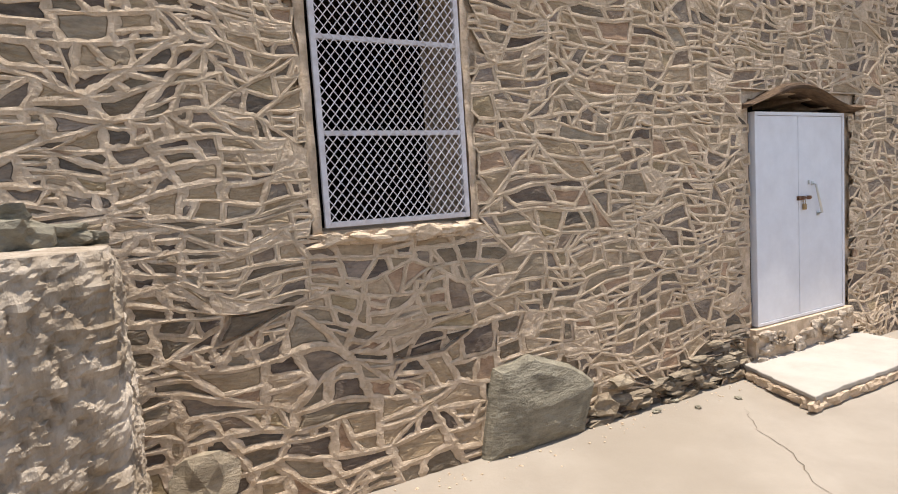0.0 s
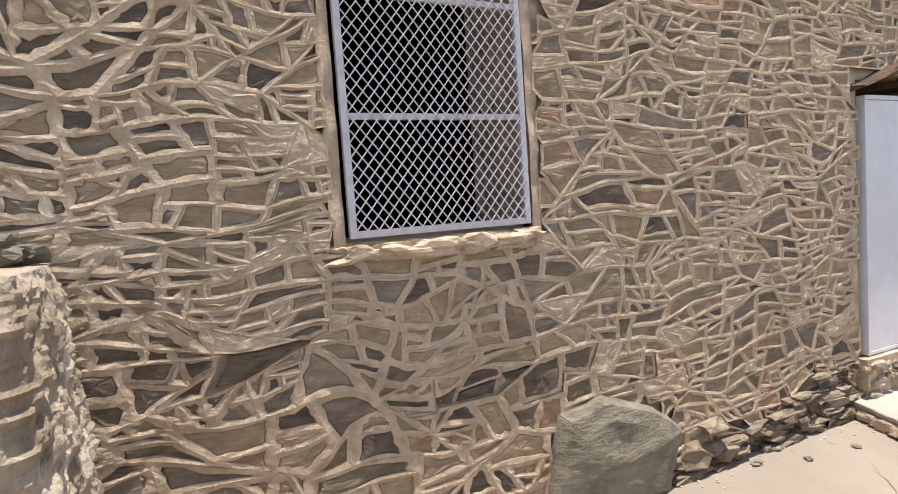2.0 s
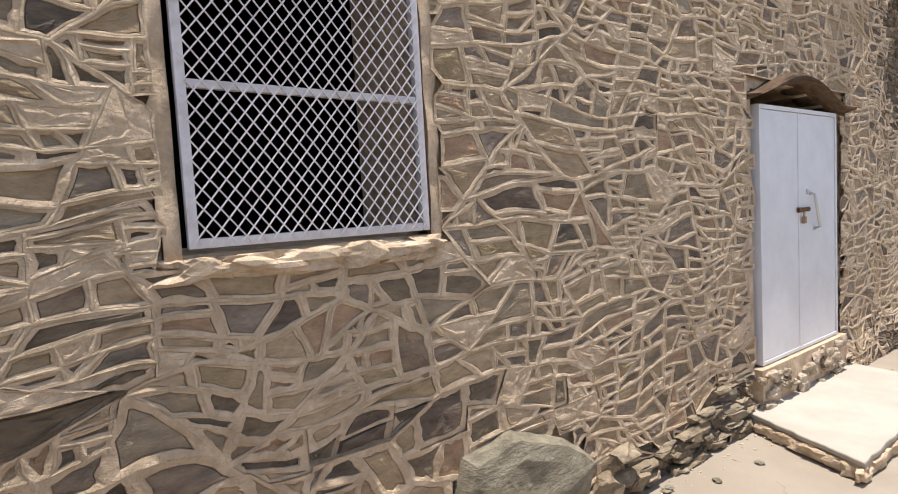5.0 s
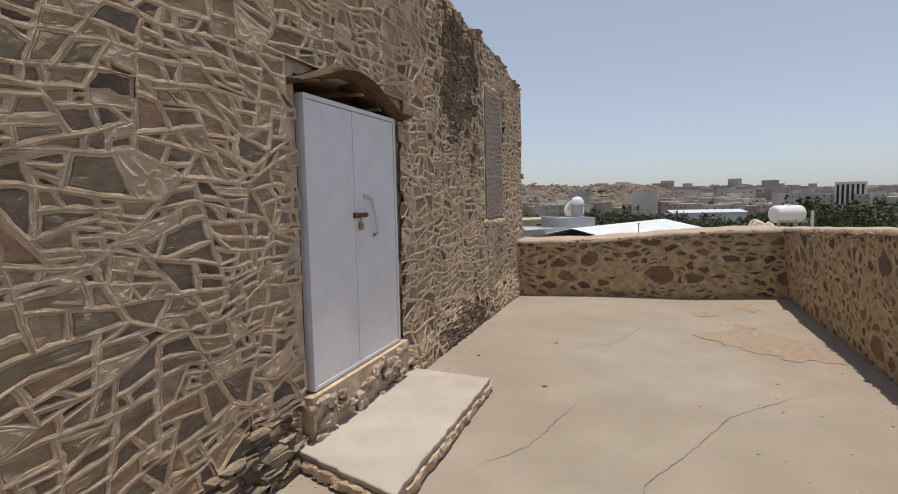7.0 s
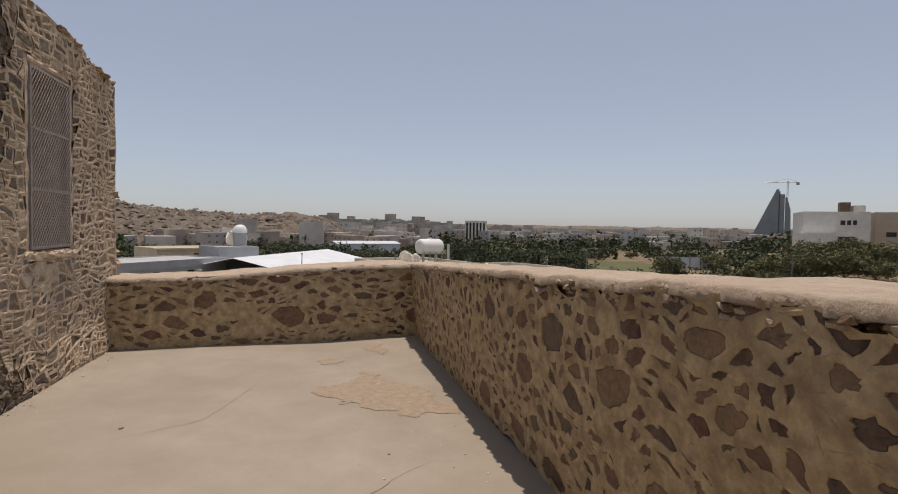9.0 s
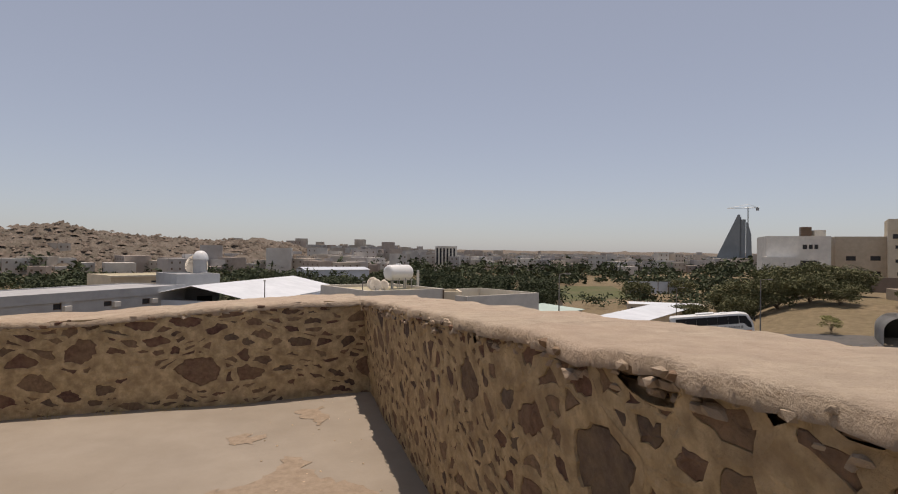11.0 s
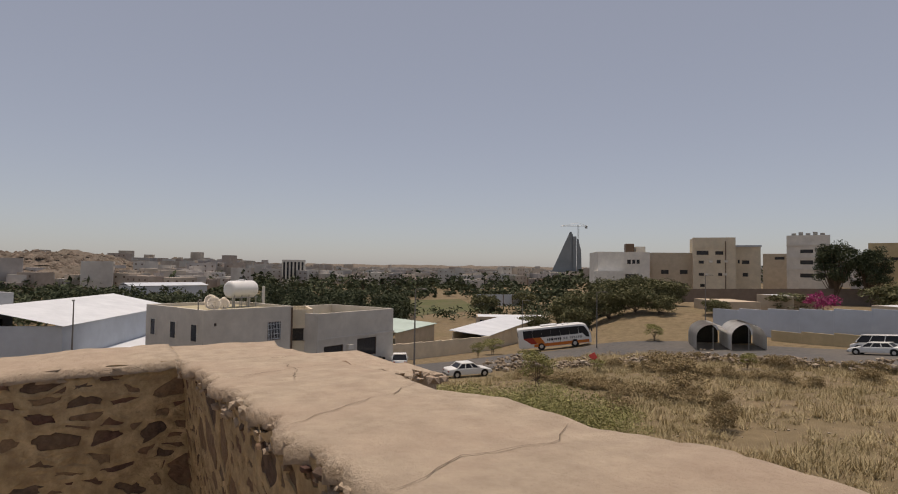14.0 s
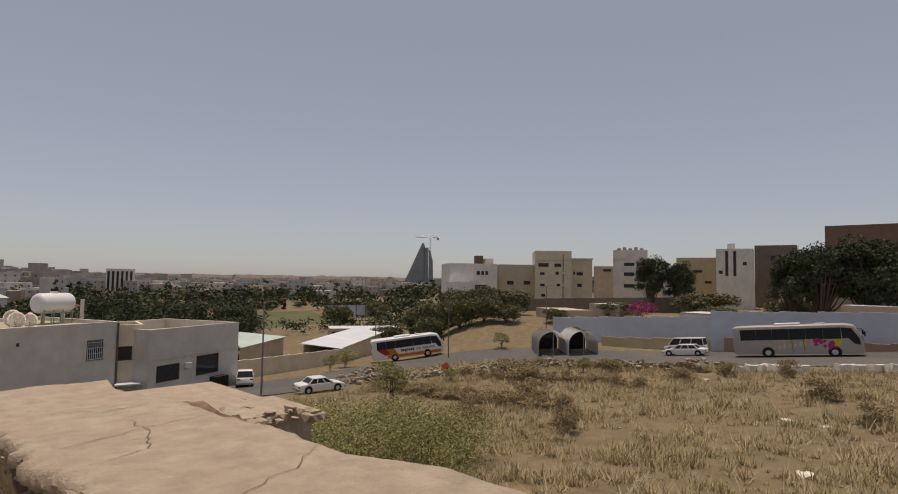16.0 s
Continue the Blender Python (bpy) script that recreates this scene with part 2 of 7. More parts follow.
# ---------------------------------------------------------------- rubble masonry
def clip(poly, a, b, c):
    """The part of a polygon where a*x + b*y <= c."""
    out = []
    for (x0, y0), (x1, y1) in zip(poly, poly[1:] + poly[:1]):
        d0, d1 = a * x0 + b * y0 - c, a * x1 + b * y1 - c
        if d0 <= 0:
            out.append((x0, y0))
        if d0 * d1 < 0:
            t = d0 / (d0 - d1)
            out.append((x0 + t * (x1 - x0), y0 + t * (y1 - y0)))
    return out


def cell_layout(u0, u1, v0, v1, aniso, radii, seed, apart=0.86, scale_at=None):
    """Stones of mixed sizes packed into a rectangle: (seed point, polygon) by a power diagram, wider than high."""
    rng = random.Random(seed)
    w, h = (u1 - u0) / aniso, v1 - v0
    grid, pts, g = {}, [], max(radii) * 1.6
    for r, tries in radii.items():
        for _ in range(int(tries * w * h)):
            x, y = rng.uniform(0, w), rng.uniform(0, h)
            rr = r * rng.uniform(0.85, 1.2) * (scale_at(u0 + x * aniso, v0 + y) if scale_at else 1.0)
            k = (int(x // g), int(y // g))
            if all((x - q[0]) ** 2 + (y - q[1]) ** 2 > ((rr + q[2]) * apart) ** 2
                   for i in (-1, 0, 1) for j in (-1, 0, 1) for q in grid.get((k[0] + i, k[1] + j), ())):
                grid.setdefault(k, []).append((x, y, rr))
                pts.append((x, y, rr))
    cells = []
    for x, y, r in pts:
        k = (int(x // g), int(y // g))
        near = sorted(((q[0] - x) ** 2 + (q[1] - y) ** 2, q) for i in (-2, -1, 0, 1, 2) for j in (-2, -1, 0, 1, 2)
                      for q in grid.get((k[0] + i, k[1] + j), ()) if q != (x, y, r))
        poly = [(max(0, x - 2 * g), max(0, y - 2 * g)), (min(w, x + 2 * g), max(0, y - 2 * g)), (min(w, x + 2 * g), min(h, y + 2 * g)), (max(0, x - 2 * g), min(h, y + 2 * g))]
        for d2, (qx, qy, qr) in near[:40]:
            poly = clip(poly, 2 * (qx - x), 2 * (qy - y), qx * qx + qy * qy - x * x - y * y + r * r - qr * qr)
            if len(poly) < 3:
                break
        if len(poly) >= 3:
            cells.append(((u0 + x * aniso, v0 + y), [(u0 + px * aniso, v0 + py) for px, py in poly], r))
    return cells


def split_layout(u0, u1, v0, v1, aniso, block, sizes, seed, scale_at=None):
    """Angular stones: large random blocks, each split again and again by straight slanting lines, so that joints meet in tees."""
    rng = random.Random(seed)
    stack = [p for _, p, _ in cell_layout(u0, u1, v0, v1, aniso, {block: 12.0 / (block * block) * 0.2, block * 0.6: 4.0 / (block * block)}, seed, 0.8)]
    cells = []
    while stack:
        poly = stack.pop()
        q = [(x / aniso, y) for x, y in poly]
        area = 0.5 * abs(sum(a[0] * b[1] - b[0] * a[1] for a, b in zip(q, q[1:] + q[:1])))
        cx, cy = sum(p[0] for p in q) / len(q), sum(p[1] for p in q) / len(q)
        r = rng.choice(sizes) * rng.uniform(0.8, 1.25) * (scale_at(cx * aniso, cy) if scale_at else 1.0)
        if area < 4.2 * r * r:
            if area > 2e-4:
                cells.append(((cx * aniso, cy), poly, math.sqrt(area / math.pi)))
            continue
        wide, tall = max(p[0] for p in q) - min(p[0] for p in q), max(p[1] for p in q) - min(p[1] for p in q)
        slant = rng.gauss(0, 0.6 if rng.random() < 0.15 else 0.24)
        turn = slant if wide * rng.uniform(0.8, 1.25) > tall else math.pi / 2 + 0.7 * slant
        nx, ny = math.cos(turn), math.sin(turn)
        c = nx * cx + ny * cy + rng.uniform(-0.3, 0.3) * math.sqrt(area)
        stack.append(clip(poly, nx / aniso, ny, c))
        stack.append(clip(poly, -nx / aniso, -ny, -c))
        stack = [p for p in stack if len(p) >= 3]
    return cells


def masonry(wall, put, cells, style, mats, holes=(), near=None, seed=0, top=None, amp=0.008, freq=11.0, warp=0.0, blunt=0.0):
    """Sets rubble stones and the mortar between them on a wall. put(u, v, h) gives the place h proud of the face; style(u, v, r, rng) gives
    the joint's half width, the pointing ribbon's half width (0: none) and height, the bed's height, the stone's height and roughness, and
    the stone's kind: 0 covered, 1 clean, 2 weathered dark. mats: bed, ribbon, stone, infill, dark. blunt: how far the stones' corners are worn off."""
    rng = random.Random(seed)
    mesh_v = {k: [] for k in ("bed", "ribbon", "infill", "dark")}
    mesh_f = {k: [] for k in mesh_v}
    singles = []

    def skin(key, rings, centre=None):
        vs, fs = mesh_v[key], mesh_f[key]
        b, n = len(vs), len(rings[0])
        for r in rings:
            vs.extend(r)
        for q in range(len(rings) - 1):
            for i in range(n):
                j = (i + 1) % n
                fs.append((b + q * n + i, b + q * n + j, b + (q + 1) * n + j, b + (q + 1) * n + i))
        if centre is not None:
            c, q = len(vs), b + (len(rings) - 1) * n
            vs.append(centre)
            fs.extend((q + i, q + (i + 1) % n, c) for i in range(n))

    def bend(u, v):
        x = u + amp * (wob(u, v, freq, 3.1) + 0.5 * wob(u, v, freq * 2.7, 4.1))
        y = v + 0.7 * amp * (wob(u, v, freq, 8.7) + 0.5 * wob(u, v, freq * 2.7, 9.7))
        if warp:
            # courses that swing and tilt, steady beside the openings
            f = min([1.0] + [max(a0 - u, u - a1, b0 - v, v - b1, 0.0) / 0.35 for a0, a1, b0, b1 in holes])
            x, y = x + f * warp * wob(u, v, 1.7, 61.0), y + f * warp * wob(u, v, 2.1, 62.0)
        return x, min(y, top(x)) if top is not None else y

    for (cu, cv), poly, r in cells:
        skip = False
        for a0, a1, b0, b1 in holes:
            if a0 < cu < a1 and b0 < cv < b1:
                skip = True
                break
            side = max((a0 - cu, (1, 0, a0)), (cu - a1, (-1, 0, -a1)), (b0 - cv, (0, 1, b0)), (cv - b1, (0, -1, -b1)))
            poly = clip(poly, *side[1]) if len(poly) >= 3 else poly
        if skip or len(poly) < 3:
            continue
        if top is not None:
            poly = clip(poly, 0, 1, top(cu))
            if len(poly) < 3 or cv > top(cu):
                continue
        poly = [p for p, q in zip(poly, poly[1:] + poly[:1]) if math.hypot(p[0] - q[0], p[1] - q[1]) > 2e-3]
        if len(poly) < 3:
            continue
        if sum(p[0] * q[1] - q[0] * p[1] for p, q in zip(poly, poly[1:] + poly[:1])) < 0:
            poly.reverse()
        cu, cv = sum(p[0] for p in poly) / len(poly), sum(p[1] for p in poly) / len(poly)
        edges, ring, spot = [], [], []
        for k, ((x0, y0), (x1, y1)) in enumerate(zip(poly, poly[1:] + poly[:1])):
            d = math.hypot(x1 - x0, y1 - y0)
            nu, nv = (y1 - y0) / d, -(x1 - x0) / d
            edges.append((nu, nv, (x0 - cu) * nu + (y0 - cv) * nv, rng.uniform(0.7, 1.4)))
            m = 1 if d < 0.025 else (2 if d < 0.06 else (3 if d < 0.12 else 4))
            ring.extend((x0 + (x1 - x0) * i / m, y0 + (y1 - y0) * i / m) for i in range(m))
            spot.extend((k, i / m) for i in range(m))
        n = len(ring)
        half, rib_w, h_rib, h_bed, h_stone, rough, kind_ = style(cu, cv, r, rng)
        thin = max(0.004, min(e[2] for e in edges))
        half, rib_w = min(half, 0.55 * thin), min(rib_w, 0.3 * thin)
        at = bend(cu, cv)
        shift = [(p[0] - q[0], p[1] - q[1]) for p, q in zip((bend(u, v) for u, v in ring), ring)]

        def inset(w, ragged=0.0, blunt=0.0):
            """The ring moved in by w, with mitred corners."""
            corner = []
            for k, (x, y) in enumerate(poly):
                n0, n1 = edges[k - 1], edges[k]
                det = n0[0] * n1[1] - n0[1] * n1[0]
                w0, w1 = w * n0[3], w * n1[3]
                dx, dy = (-(w0 * n1[1] - w1 * n0[1]) / det, -(n0[0] * w1 - n1[0] * w0) / det) if abs(det) > 0.12 else (-w1 * n1[0], -w1 * n1[1])
                far = math.hypot(dx, dy) / (0.75 * math.hypot(x - cu, y - cv) + 1e-4)
                dx, dy = (dx / far, dy / far) if far > 1 else (dx, dy)
                corner.append((x + dx + blunt * (cu - x - dx), y + dy + blunt * (cv - y - dy)))
            out = []
            for (k, f), (u, v) in zip(spot, ring):
                p, q = corner[k], corner[(k + 1) % len(corner)]
                x, y = p[0] + (q[0] - p[0]) * f, p[1] + (q[1] - p[1]) * f
                if ragged:
                    d = max(math.hypot(x - cu, y - cv), 1e-3)
                    e = min(0.4, max(-0.3, ragged * (wob(u, v, 24.0, 1.5) + 0.8 * wob(u, v, 61.0, 2.5)) / d))
                    x, y = x + e * (cu - x), y + e * (cv - y)
                out.append((x, y))
            return out

        def closer(ps, w):
            return [(x + (cu - x) * g, y + (cv - y) * g) for x, y in ps for g in (min(0.5, w / max(math.hypot(x - cu, y - cv), 1e-3)),)]

        def row(ps, h, jit=0.0):
            return [put(x + d[0], min(y + d[1], top(x)) if top is not None else y + d[1], h + (jit * wob(x, y, 33.0, 100 * h) if jit else 0.0)) for (x, y), d in zip(ps, shift)]

        if rib_w > 0:
            edge = inset(half + rib_w, 0.4 * half + 0.003, blunt)
            f1 = inset(rib_w, 0.8 * rib_w)
            f2 = closer(f1, 0.0035)
            skin("ribbon", [row(ring, h_rib, 0.0015), row(f1, h_rib - 0.001, 0.002), row(f2, h_bed - 0.002, 0.002)])
            start = row(f2, h_bed, 0.002)
        else:
            edge = inset(half, 0.7 * half + 0.006, max(blunt, 0.15))
            start = row(ring, h_bed + h_rib, 0.004)
        under = closer(edge, 0.004)
        if kind_ == 0:
            skin("bed", [start, row(edge, h_bed, 0.008), row([(0.5 * (x + cu), 0.5 * (y + cv)) for x, y in edge], h_bed, 0.010)], put(*at, h_bed))
            continue
        skin("bed", [start, row(edge, 0.5 * (h_bed + h_stone) + 0.001, 0.004), row(under, min(h_stone, h_bed) - 0.012)])
        tu, tv = rng.uniform(-1, 1) * rough, rng.uniform(-1, 1) * rough
        lift = rng.uniform(-0.4, 0.6) * rough
        rows = [row(closer(edge, -0.002), h_stone - 0.009)]
        for s, k in ((0.92, 0.35), (0.52, 1.0)):
            rows.append([put(cu + (x - cu) * s + d[0], cv + (y - cv) * s + d[1],
                             h_stone + k * lift + s * (tu * (x - cu) + tv * (y - cv)) / max(r, 0.03) * 0.6 + rough * k * (0.7 * wob(x, y, 15.0, s * 9) + 0.5 * wob(x, y, 37.0, s * 5)))
                         for (x, y), d in zip(edge, shift)])
        mid = put(*at, h_stone + lift + rough * 0.7 * wob(cu, cv, 15.0, 1.0))
        if kind_ == 1 and near and near[0] < cu < near[1] and near[2] < cv < near[3] and len(singles) < 300:
            vs = [p for q in rows for p in q] + [mid]
            fs = [(q * n + i, q * n + (i + 1) % n, (q + 1) * n + (i + 1) % n, (q + 1) * n + i) for q in range(2) for i in range(n)] + [(2 * n + i, 2 * n + (i + 1) % n, 3 * n) for i in range(n)]
            singles.append((put(*at, 0), vs, fs))
        else:
            skin("infill" if kind_ == 1 else "dark", rows, mid)
    for key, name, label in (("bed", "mortar", "sandy lime mortar between the stones"), ("ribbon", "mortar_ribbon", "pale raised ribbons of pointing mortar"),
                             ("infill", "stone_infill", "rough rubble stones set in mortar"), ("dark", "weathered_stones", "dark weathered stones with open joints")):
        if mesh_v[key]:
            ob = part(name, mesh_of(name, mesh_v[key], mesh_f[key]), mats[key], wall, label)
            if key in ("infill", "dark"):
                tagged(ob, label, kind="stuff")
    return [(wall, "stone", c, vs, fs, mats["stone"]) for c, vs, fs in singles]


PIECES = []  # single stones, linked at the end of the file


# ---------------------------------------------------------------- the stone house and its terrace
END_X = 11.85


def wall_top(x):
    return 3.78 - 0.02 * max(0.0, x - 7.0) - 0.10 * max(0.0, x - 9.2) + 0.05 * wob(x, 0.0, 1.1, 2.0) + 0.02 * wob(x, 0.0, 4.0, 7.0)


def arch(x):
    """The underside of the lintel over the door."""
    return 2.36 + 0.13 * max(0.0, 1 - ((x - 5.72) / 0.66) ** 2)


WIN_1 = (1.285, 2.262, 1.59, 3.23)
WIN_2 = (9.44, 10.39, 1.335, 3.10)
DOOR = (5.10, 6.52, 0.40, 2.36)


def strip_wall(x0, x1, step, y0, y1, bottom, top, holes):
    """A wall of upright strips, so that its top may be uneven and openings go right through."""
    cuts = sorted({round(x0 + k * step, 4) for k in range(int((x1 - x0) / step) + 1)} | {x1} | {h[0] for h in holes} | {h[1] for h in holes})
    bm = bmesh.new()
    for a, b in zip(cuts, cuts[1:]):
        if b - a < 1e-4:
            continue
        m = 0.5 * (a + b)
        z = bottom
        for h in sorted((h for h in holes if h[0] <= m <= h[1]), key=lambda h: h[2]):
            box(bm, a, b, y0, y1, z, h[2])
            z = h[3] if len(h) == 4 else h[4](m)
        box(bm, a, b, y0, y1, z, top(m) - 0.03)
    return bm


bm = strip_wall(-6.0, END_X, 0.3, 0.035, 0.60, -6.0, wall_top, [WIN_1, WIN_2, (*DOOR, arch)])
wall_north = tagged(new("wall_north", bpy.data.meshes.new("wall_north")), "thick rubble stone house wall with raised mortar joints", kind="structure")
bm.to_mesh(wall_north.data)
bm.free()
wall_north.data.materials.append(MORTAR)
# added shell that closes the room; its dark colour stands in for shade
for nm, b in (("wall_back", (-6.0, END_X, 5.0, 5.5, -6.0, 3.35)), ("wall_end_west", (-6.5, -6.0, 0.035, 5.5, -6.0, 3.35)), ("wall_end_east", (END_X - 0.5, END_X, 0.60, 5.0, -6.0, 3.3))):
    w = thing(nm, bpy.data.meshes.new(nm), INTERIOR, "plain rubble house wall closing the room, coloured dark for its shade", kind="structure")
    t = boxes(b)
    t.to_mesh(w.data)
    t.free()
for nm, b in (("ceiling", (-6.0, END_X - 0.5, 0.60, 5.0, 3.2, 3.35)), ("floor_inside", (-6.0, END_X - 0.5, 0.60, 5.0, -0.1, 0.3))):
    w = thing(nm, bpy.data.meshes.new(nm), INTERIOR, "plain surface of the room, coloured dark for its shade", kind="structure")
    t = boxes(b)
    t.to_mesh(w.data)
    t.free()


def dryness(u, v):
    """Where the joints have lost their mortar."""
    d = math.exp(-((u - 4.55) / 0.55) ** 2 - ((v - 0.18) / 0.26) ** 2)
    d += 0.8 * math.exp(-((u - 3.7) / 0.45) ** 2 - ((v - 0.08) / 0.2) ** 2)
    d += 1.1 * math.exp(-((u - 8.4) / 1.3) ** 2 - ((v - 0.05) / 0.34) ** 2)
    d += 1.1 * math.exp(-((u - 8.4) / 0.95) ** 2 - ((v - 3.0) / 0.95) ** 2)
    d += 0.8 * math.exp(-((u - 1.95) / 0.5) ** 2 - ((v - 0.82) / 0.07) ** 2)
    d += 0.7 * math.exp(-((u - 0.85) / 0.3) ** 2 - ((v - 1.17) / 0.08) ** 2)
    return d + 0.3 * wob(u, v, 2.2, 4.0) + 0.45 * wob(u, v, 6.5, 4.0)


def smeared(u, v):
    """Where mortar is spread broad and flush over the stones."""
    s = sm(1.25, 0.75, v + 0.16 * max(0, u - 1.0) + 0.25 * wob(u, v, 1.7, 11.0)) * sm(3.6, 2.6, u)
    s = max(s, sm(10.3, 10.8, u), 0.75 * sm(0.95, 0.5, u + 0.3 * wob(u, v, 1.9, 14.0)), 0.6 * sm(3.0, 3.5, v + 0.3 * wob(u, v, 1.3, 12.0)))
    return s


def house_style(u, v, r, rng):
    dry = dryness(u, v)
    if dry > 0.62:
        return 0.005, 0.0, -0.02, -0.045, -0.012, 0.016, 2
    if dry > 0.36:
        return 0.006 + 0.006 * rng.random(), 0.0, 0.0, -0.006, -0.006 - 0.006 * rng.random(), 0.012, 2 if rng.random() < 0.7 else 1
    s = smeared(u, v)
    k = 0.5 + 0.5 * wob(u, v, 3.0, 21.0)
    if s > 0.45 + 0.25 * wob(u, v, 5.0, 25.0):
        # broad flush mortar, no ribbons
        return 0.006 + 0.009 * k + 0.007 * rng.random(), 0.0, 0.001, 0.005 * k, -0.002 - 0.006 * rng.random(), 0.009, 0 if r < 0.020 else (2 if rng.random() < 0.45 else 1)
    small = sm(0.040, 0.022, r)
    # small recessed stones get dark tones that deepen the shade of their holes
    kind_ = 2 if rng.random() < 0.07 + 0.5 * small else (0 if rng.random() < 0.13 else 1)
    ribbon = 0.0 if rng.random() < 0.16 else 0.003 + 0.0035 * rng.random()
    return 0.003 + 0.006 * k + 0.006 * small + (0.004 if ribbon == 0 else 0.0), ribbon, 0.0024 if ribbon else 0.001, 0.001, -0.002 - 0.005 * rng.random() - 0.014 * rng.random() * small, 0.008, kind_


def bigger_low(u, v):
    return 1.0 + 0.3 * sm(1.3, 0.6, v) * sm(3.4, 2.4, u)


HOUSE_HOLES = [(1.24, 2.305, 1.55, 3.27), (9.40, 10.43, 1.29, 3.14), (5.06, 6.58, 0.10, 2.33), (4.97, 6.70, 2.30, 2.50), (2.30, 3.08, -0.1, 0.46)]
cells = split_layout(-1.7, END_X, -0.05, 3.85, 2.0, 0.26, (0.068, 0.056, 0.048, 0.041, 0.033, 0.022), 11, bigger_low)
HOUSE_MATS = {"bed": MORTAR, "ribbon": RIBBON, "stone": RUBBLE, "infill": RUBBLE_REST, "dark": RUBBLE_DARK}
PIECES += masonry(wall_north, lambda u, v, h: Vector((u, 0.0 - h + 0.02 * wob(u, v, 0.8, 2.0) - 0.05 * sm(0.5, 0.0, v) * sm(3.0, 5.0, u), v)), cells, house_style, HOUSE_MATS,
                  holes=HOUSE_HOLES, near=(1.2, 4.2, 0.6, 1.6), seed=5, top=wall_top, warp=0.07, blunt=0.09)

# plaster bands round the windows, cement sill lumps, and the rubble along the wall's top and corner
bm = bmesh.new()
for (a0, a1, b0, b1) in (WIN_1, WIN_2):
    for x0, x1, z0, z1 in ((a0 - 0.06, a0, b0 - 0.02, b1 + 0.05), (a1, a1 + 0.055, b0 - 0.02, b1 + 0.05), (a0, a1, b1, b1 + 0.05)):
        nx, nz = max(2, int((x1 - x0) / 0.04)), max(2, int((z1 - z0) / 0.04))
        g = [[bm.verts.new((x0 + (x1 - x0) * i / nx + (0.03 * wob(x0, j * 0.04, 7.0, 3.0) if (i == 0) == (x0 < a0 - 0.01) and i in (0, nx) else 0.0), 0.002 - 0.018 * wob(i * 0.04 + x0, j * 0.04, 6.0, 3.0), z0 + (z1 - z0) * j / nz)) for i in range(nx + 1)] for j in range(nz + 1)]
        for j in range(nz):
            for i in range(nx):
                bm.faces.new((g[j][i], g[j][i + 1], g[j + 1][i + 1], g[j + 1][i]))
        for j in (0, nz):
            row = [bm.verts.new((v.co.x, 0.06, v.co.z)) for v in g[j]]
            for i in range(nx):
                bm.faces.new((g[j][i], g[j][i + 1], row[i + 1], row[i]) if j else (g[j][i + 1], g[j][i], row[i], row[i + 1]))
        for i in (0, nx):
            col = [bm.verts.new((g[j][i].co.x, 0.10, g[j][i].co.z)) for j in range(nz + 1)]
            for j in range(nz):
                bm.faces.new((g[j][i], g[j + 1][i], col[j + 1], col[j]) if i else (g[j + 1][i], g[j][i], col[j], col[j + 1]))
part("window_plaster", bm, MORTAR, wall_north, "smooth plaster band round a window", True)
rng = random.Random(3)
bm = bmesh.new()
for (a0, a1, b0, b1) in (WIN_1, WIN_2):
    for k in range(9):
        x = a0 - 0.02 + (a1 - a0 + 0.04) * (k + 0.5) / 9
        rock(bm, (x, 0.035 + rng.uniform(-0.02, 0.02), b0 - 0.05), (rng.uniform(0.16, 0.26), 0.10, rng.uniform(0.06, 0.085)), k + a0, sub=3)
part("window_sill", bm, MORTAR, wall_north, "rough cement and stone sill", False)
bm = bmesh.new()
for k in range(46):
    x = 6.6 + 5.25 * k / 45 + rng.uniform(-0.05, 0.05)
    rock(bm, (x, 0.28 + rng.uniform(-0.2, 0.1), wall_top(x) - 0.02), (rng.uniform(0.14, 0.26), rng.uniform(0.2, 0.32), rng.uniform(0.035, 0.065)), k * 1.3, sub=2)
for k in range(34):
    z = 0.9 + 2.55 * k / 33
    grow = 0.28 * math.exp(-((z - 1.15) / 0.22) ** 2)
    rock(bm, (END_X - 0.02 + grow * 0.6, 0.14 + rng.uniform(-0.05, 0.12), z), (rng.uniform(0.08, 0.15) + grow * 0.6, rng.uniform(0.14, 0.22), rng.uniform(0.06, 0.11)), k * 2.7, sub=2)
tagged(part("coping_rubble", bm, RUBBLE_REST, wall_north, "loose rubble along the wall's broken top and corner"), kind="stuff")

# big slate boulder built into the foot of the wall
bm = bmesh.new()
outline = [(2.22, -0.02), (2.25, 0.15), (2.30, 0.40), (2.36, 0.585), (2.50, 0.60), (2.64, 0.63), (2.82, 0.56), (2.98, 0.50), (3.10, 0.42), (3.19, 0.33), (3.15, 0.18), (3.08, -0.02)]
fine = [(a[0] + (b[0] - a[0]) * k / 4, a[1] + (b[1] - a[1]) * k / 4) for a, b in zip(outline, outline[1:] + outline[:1]) for k in range(4)]
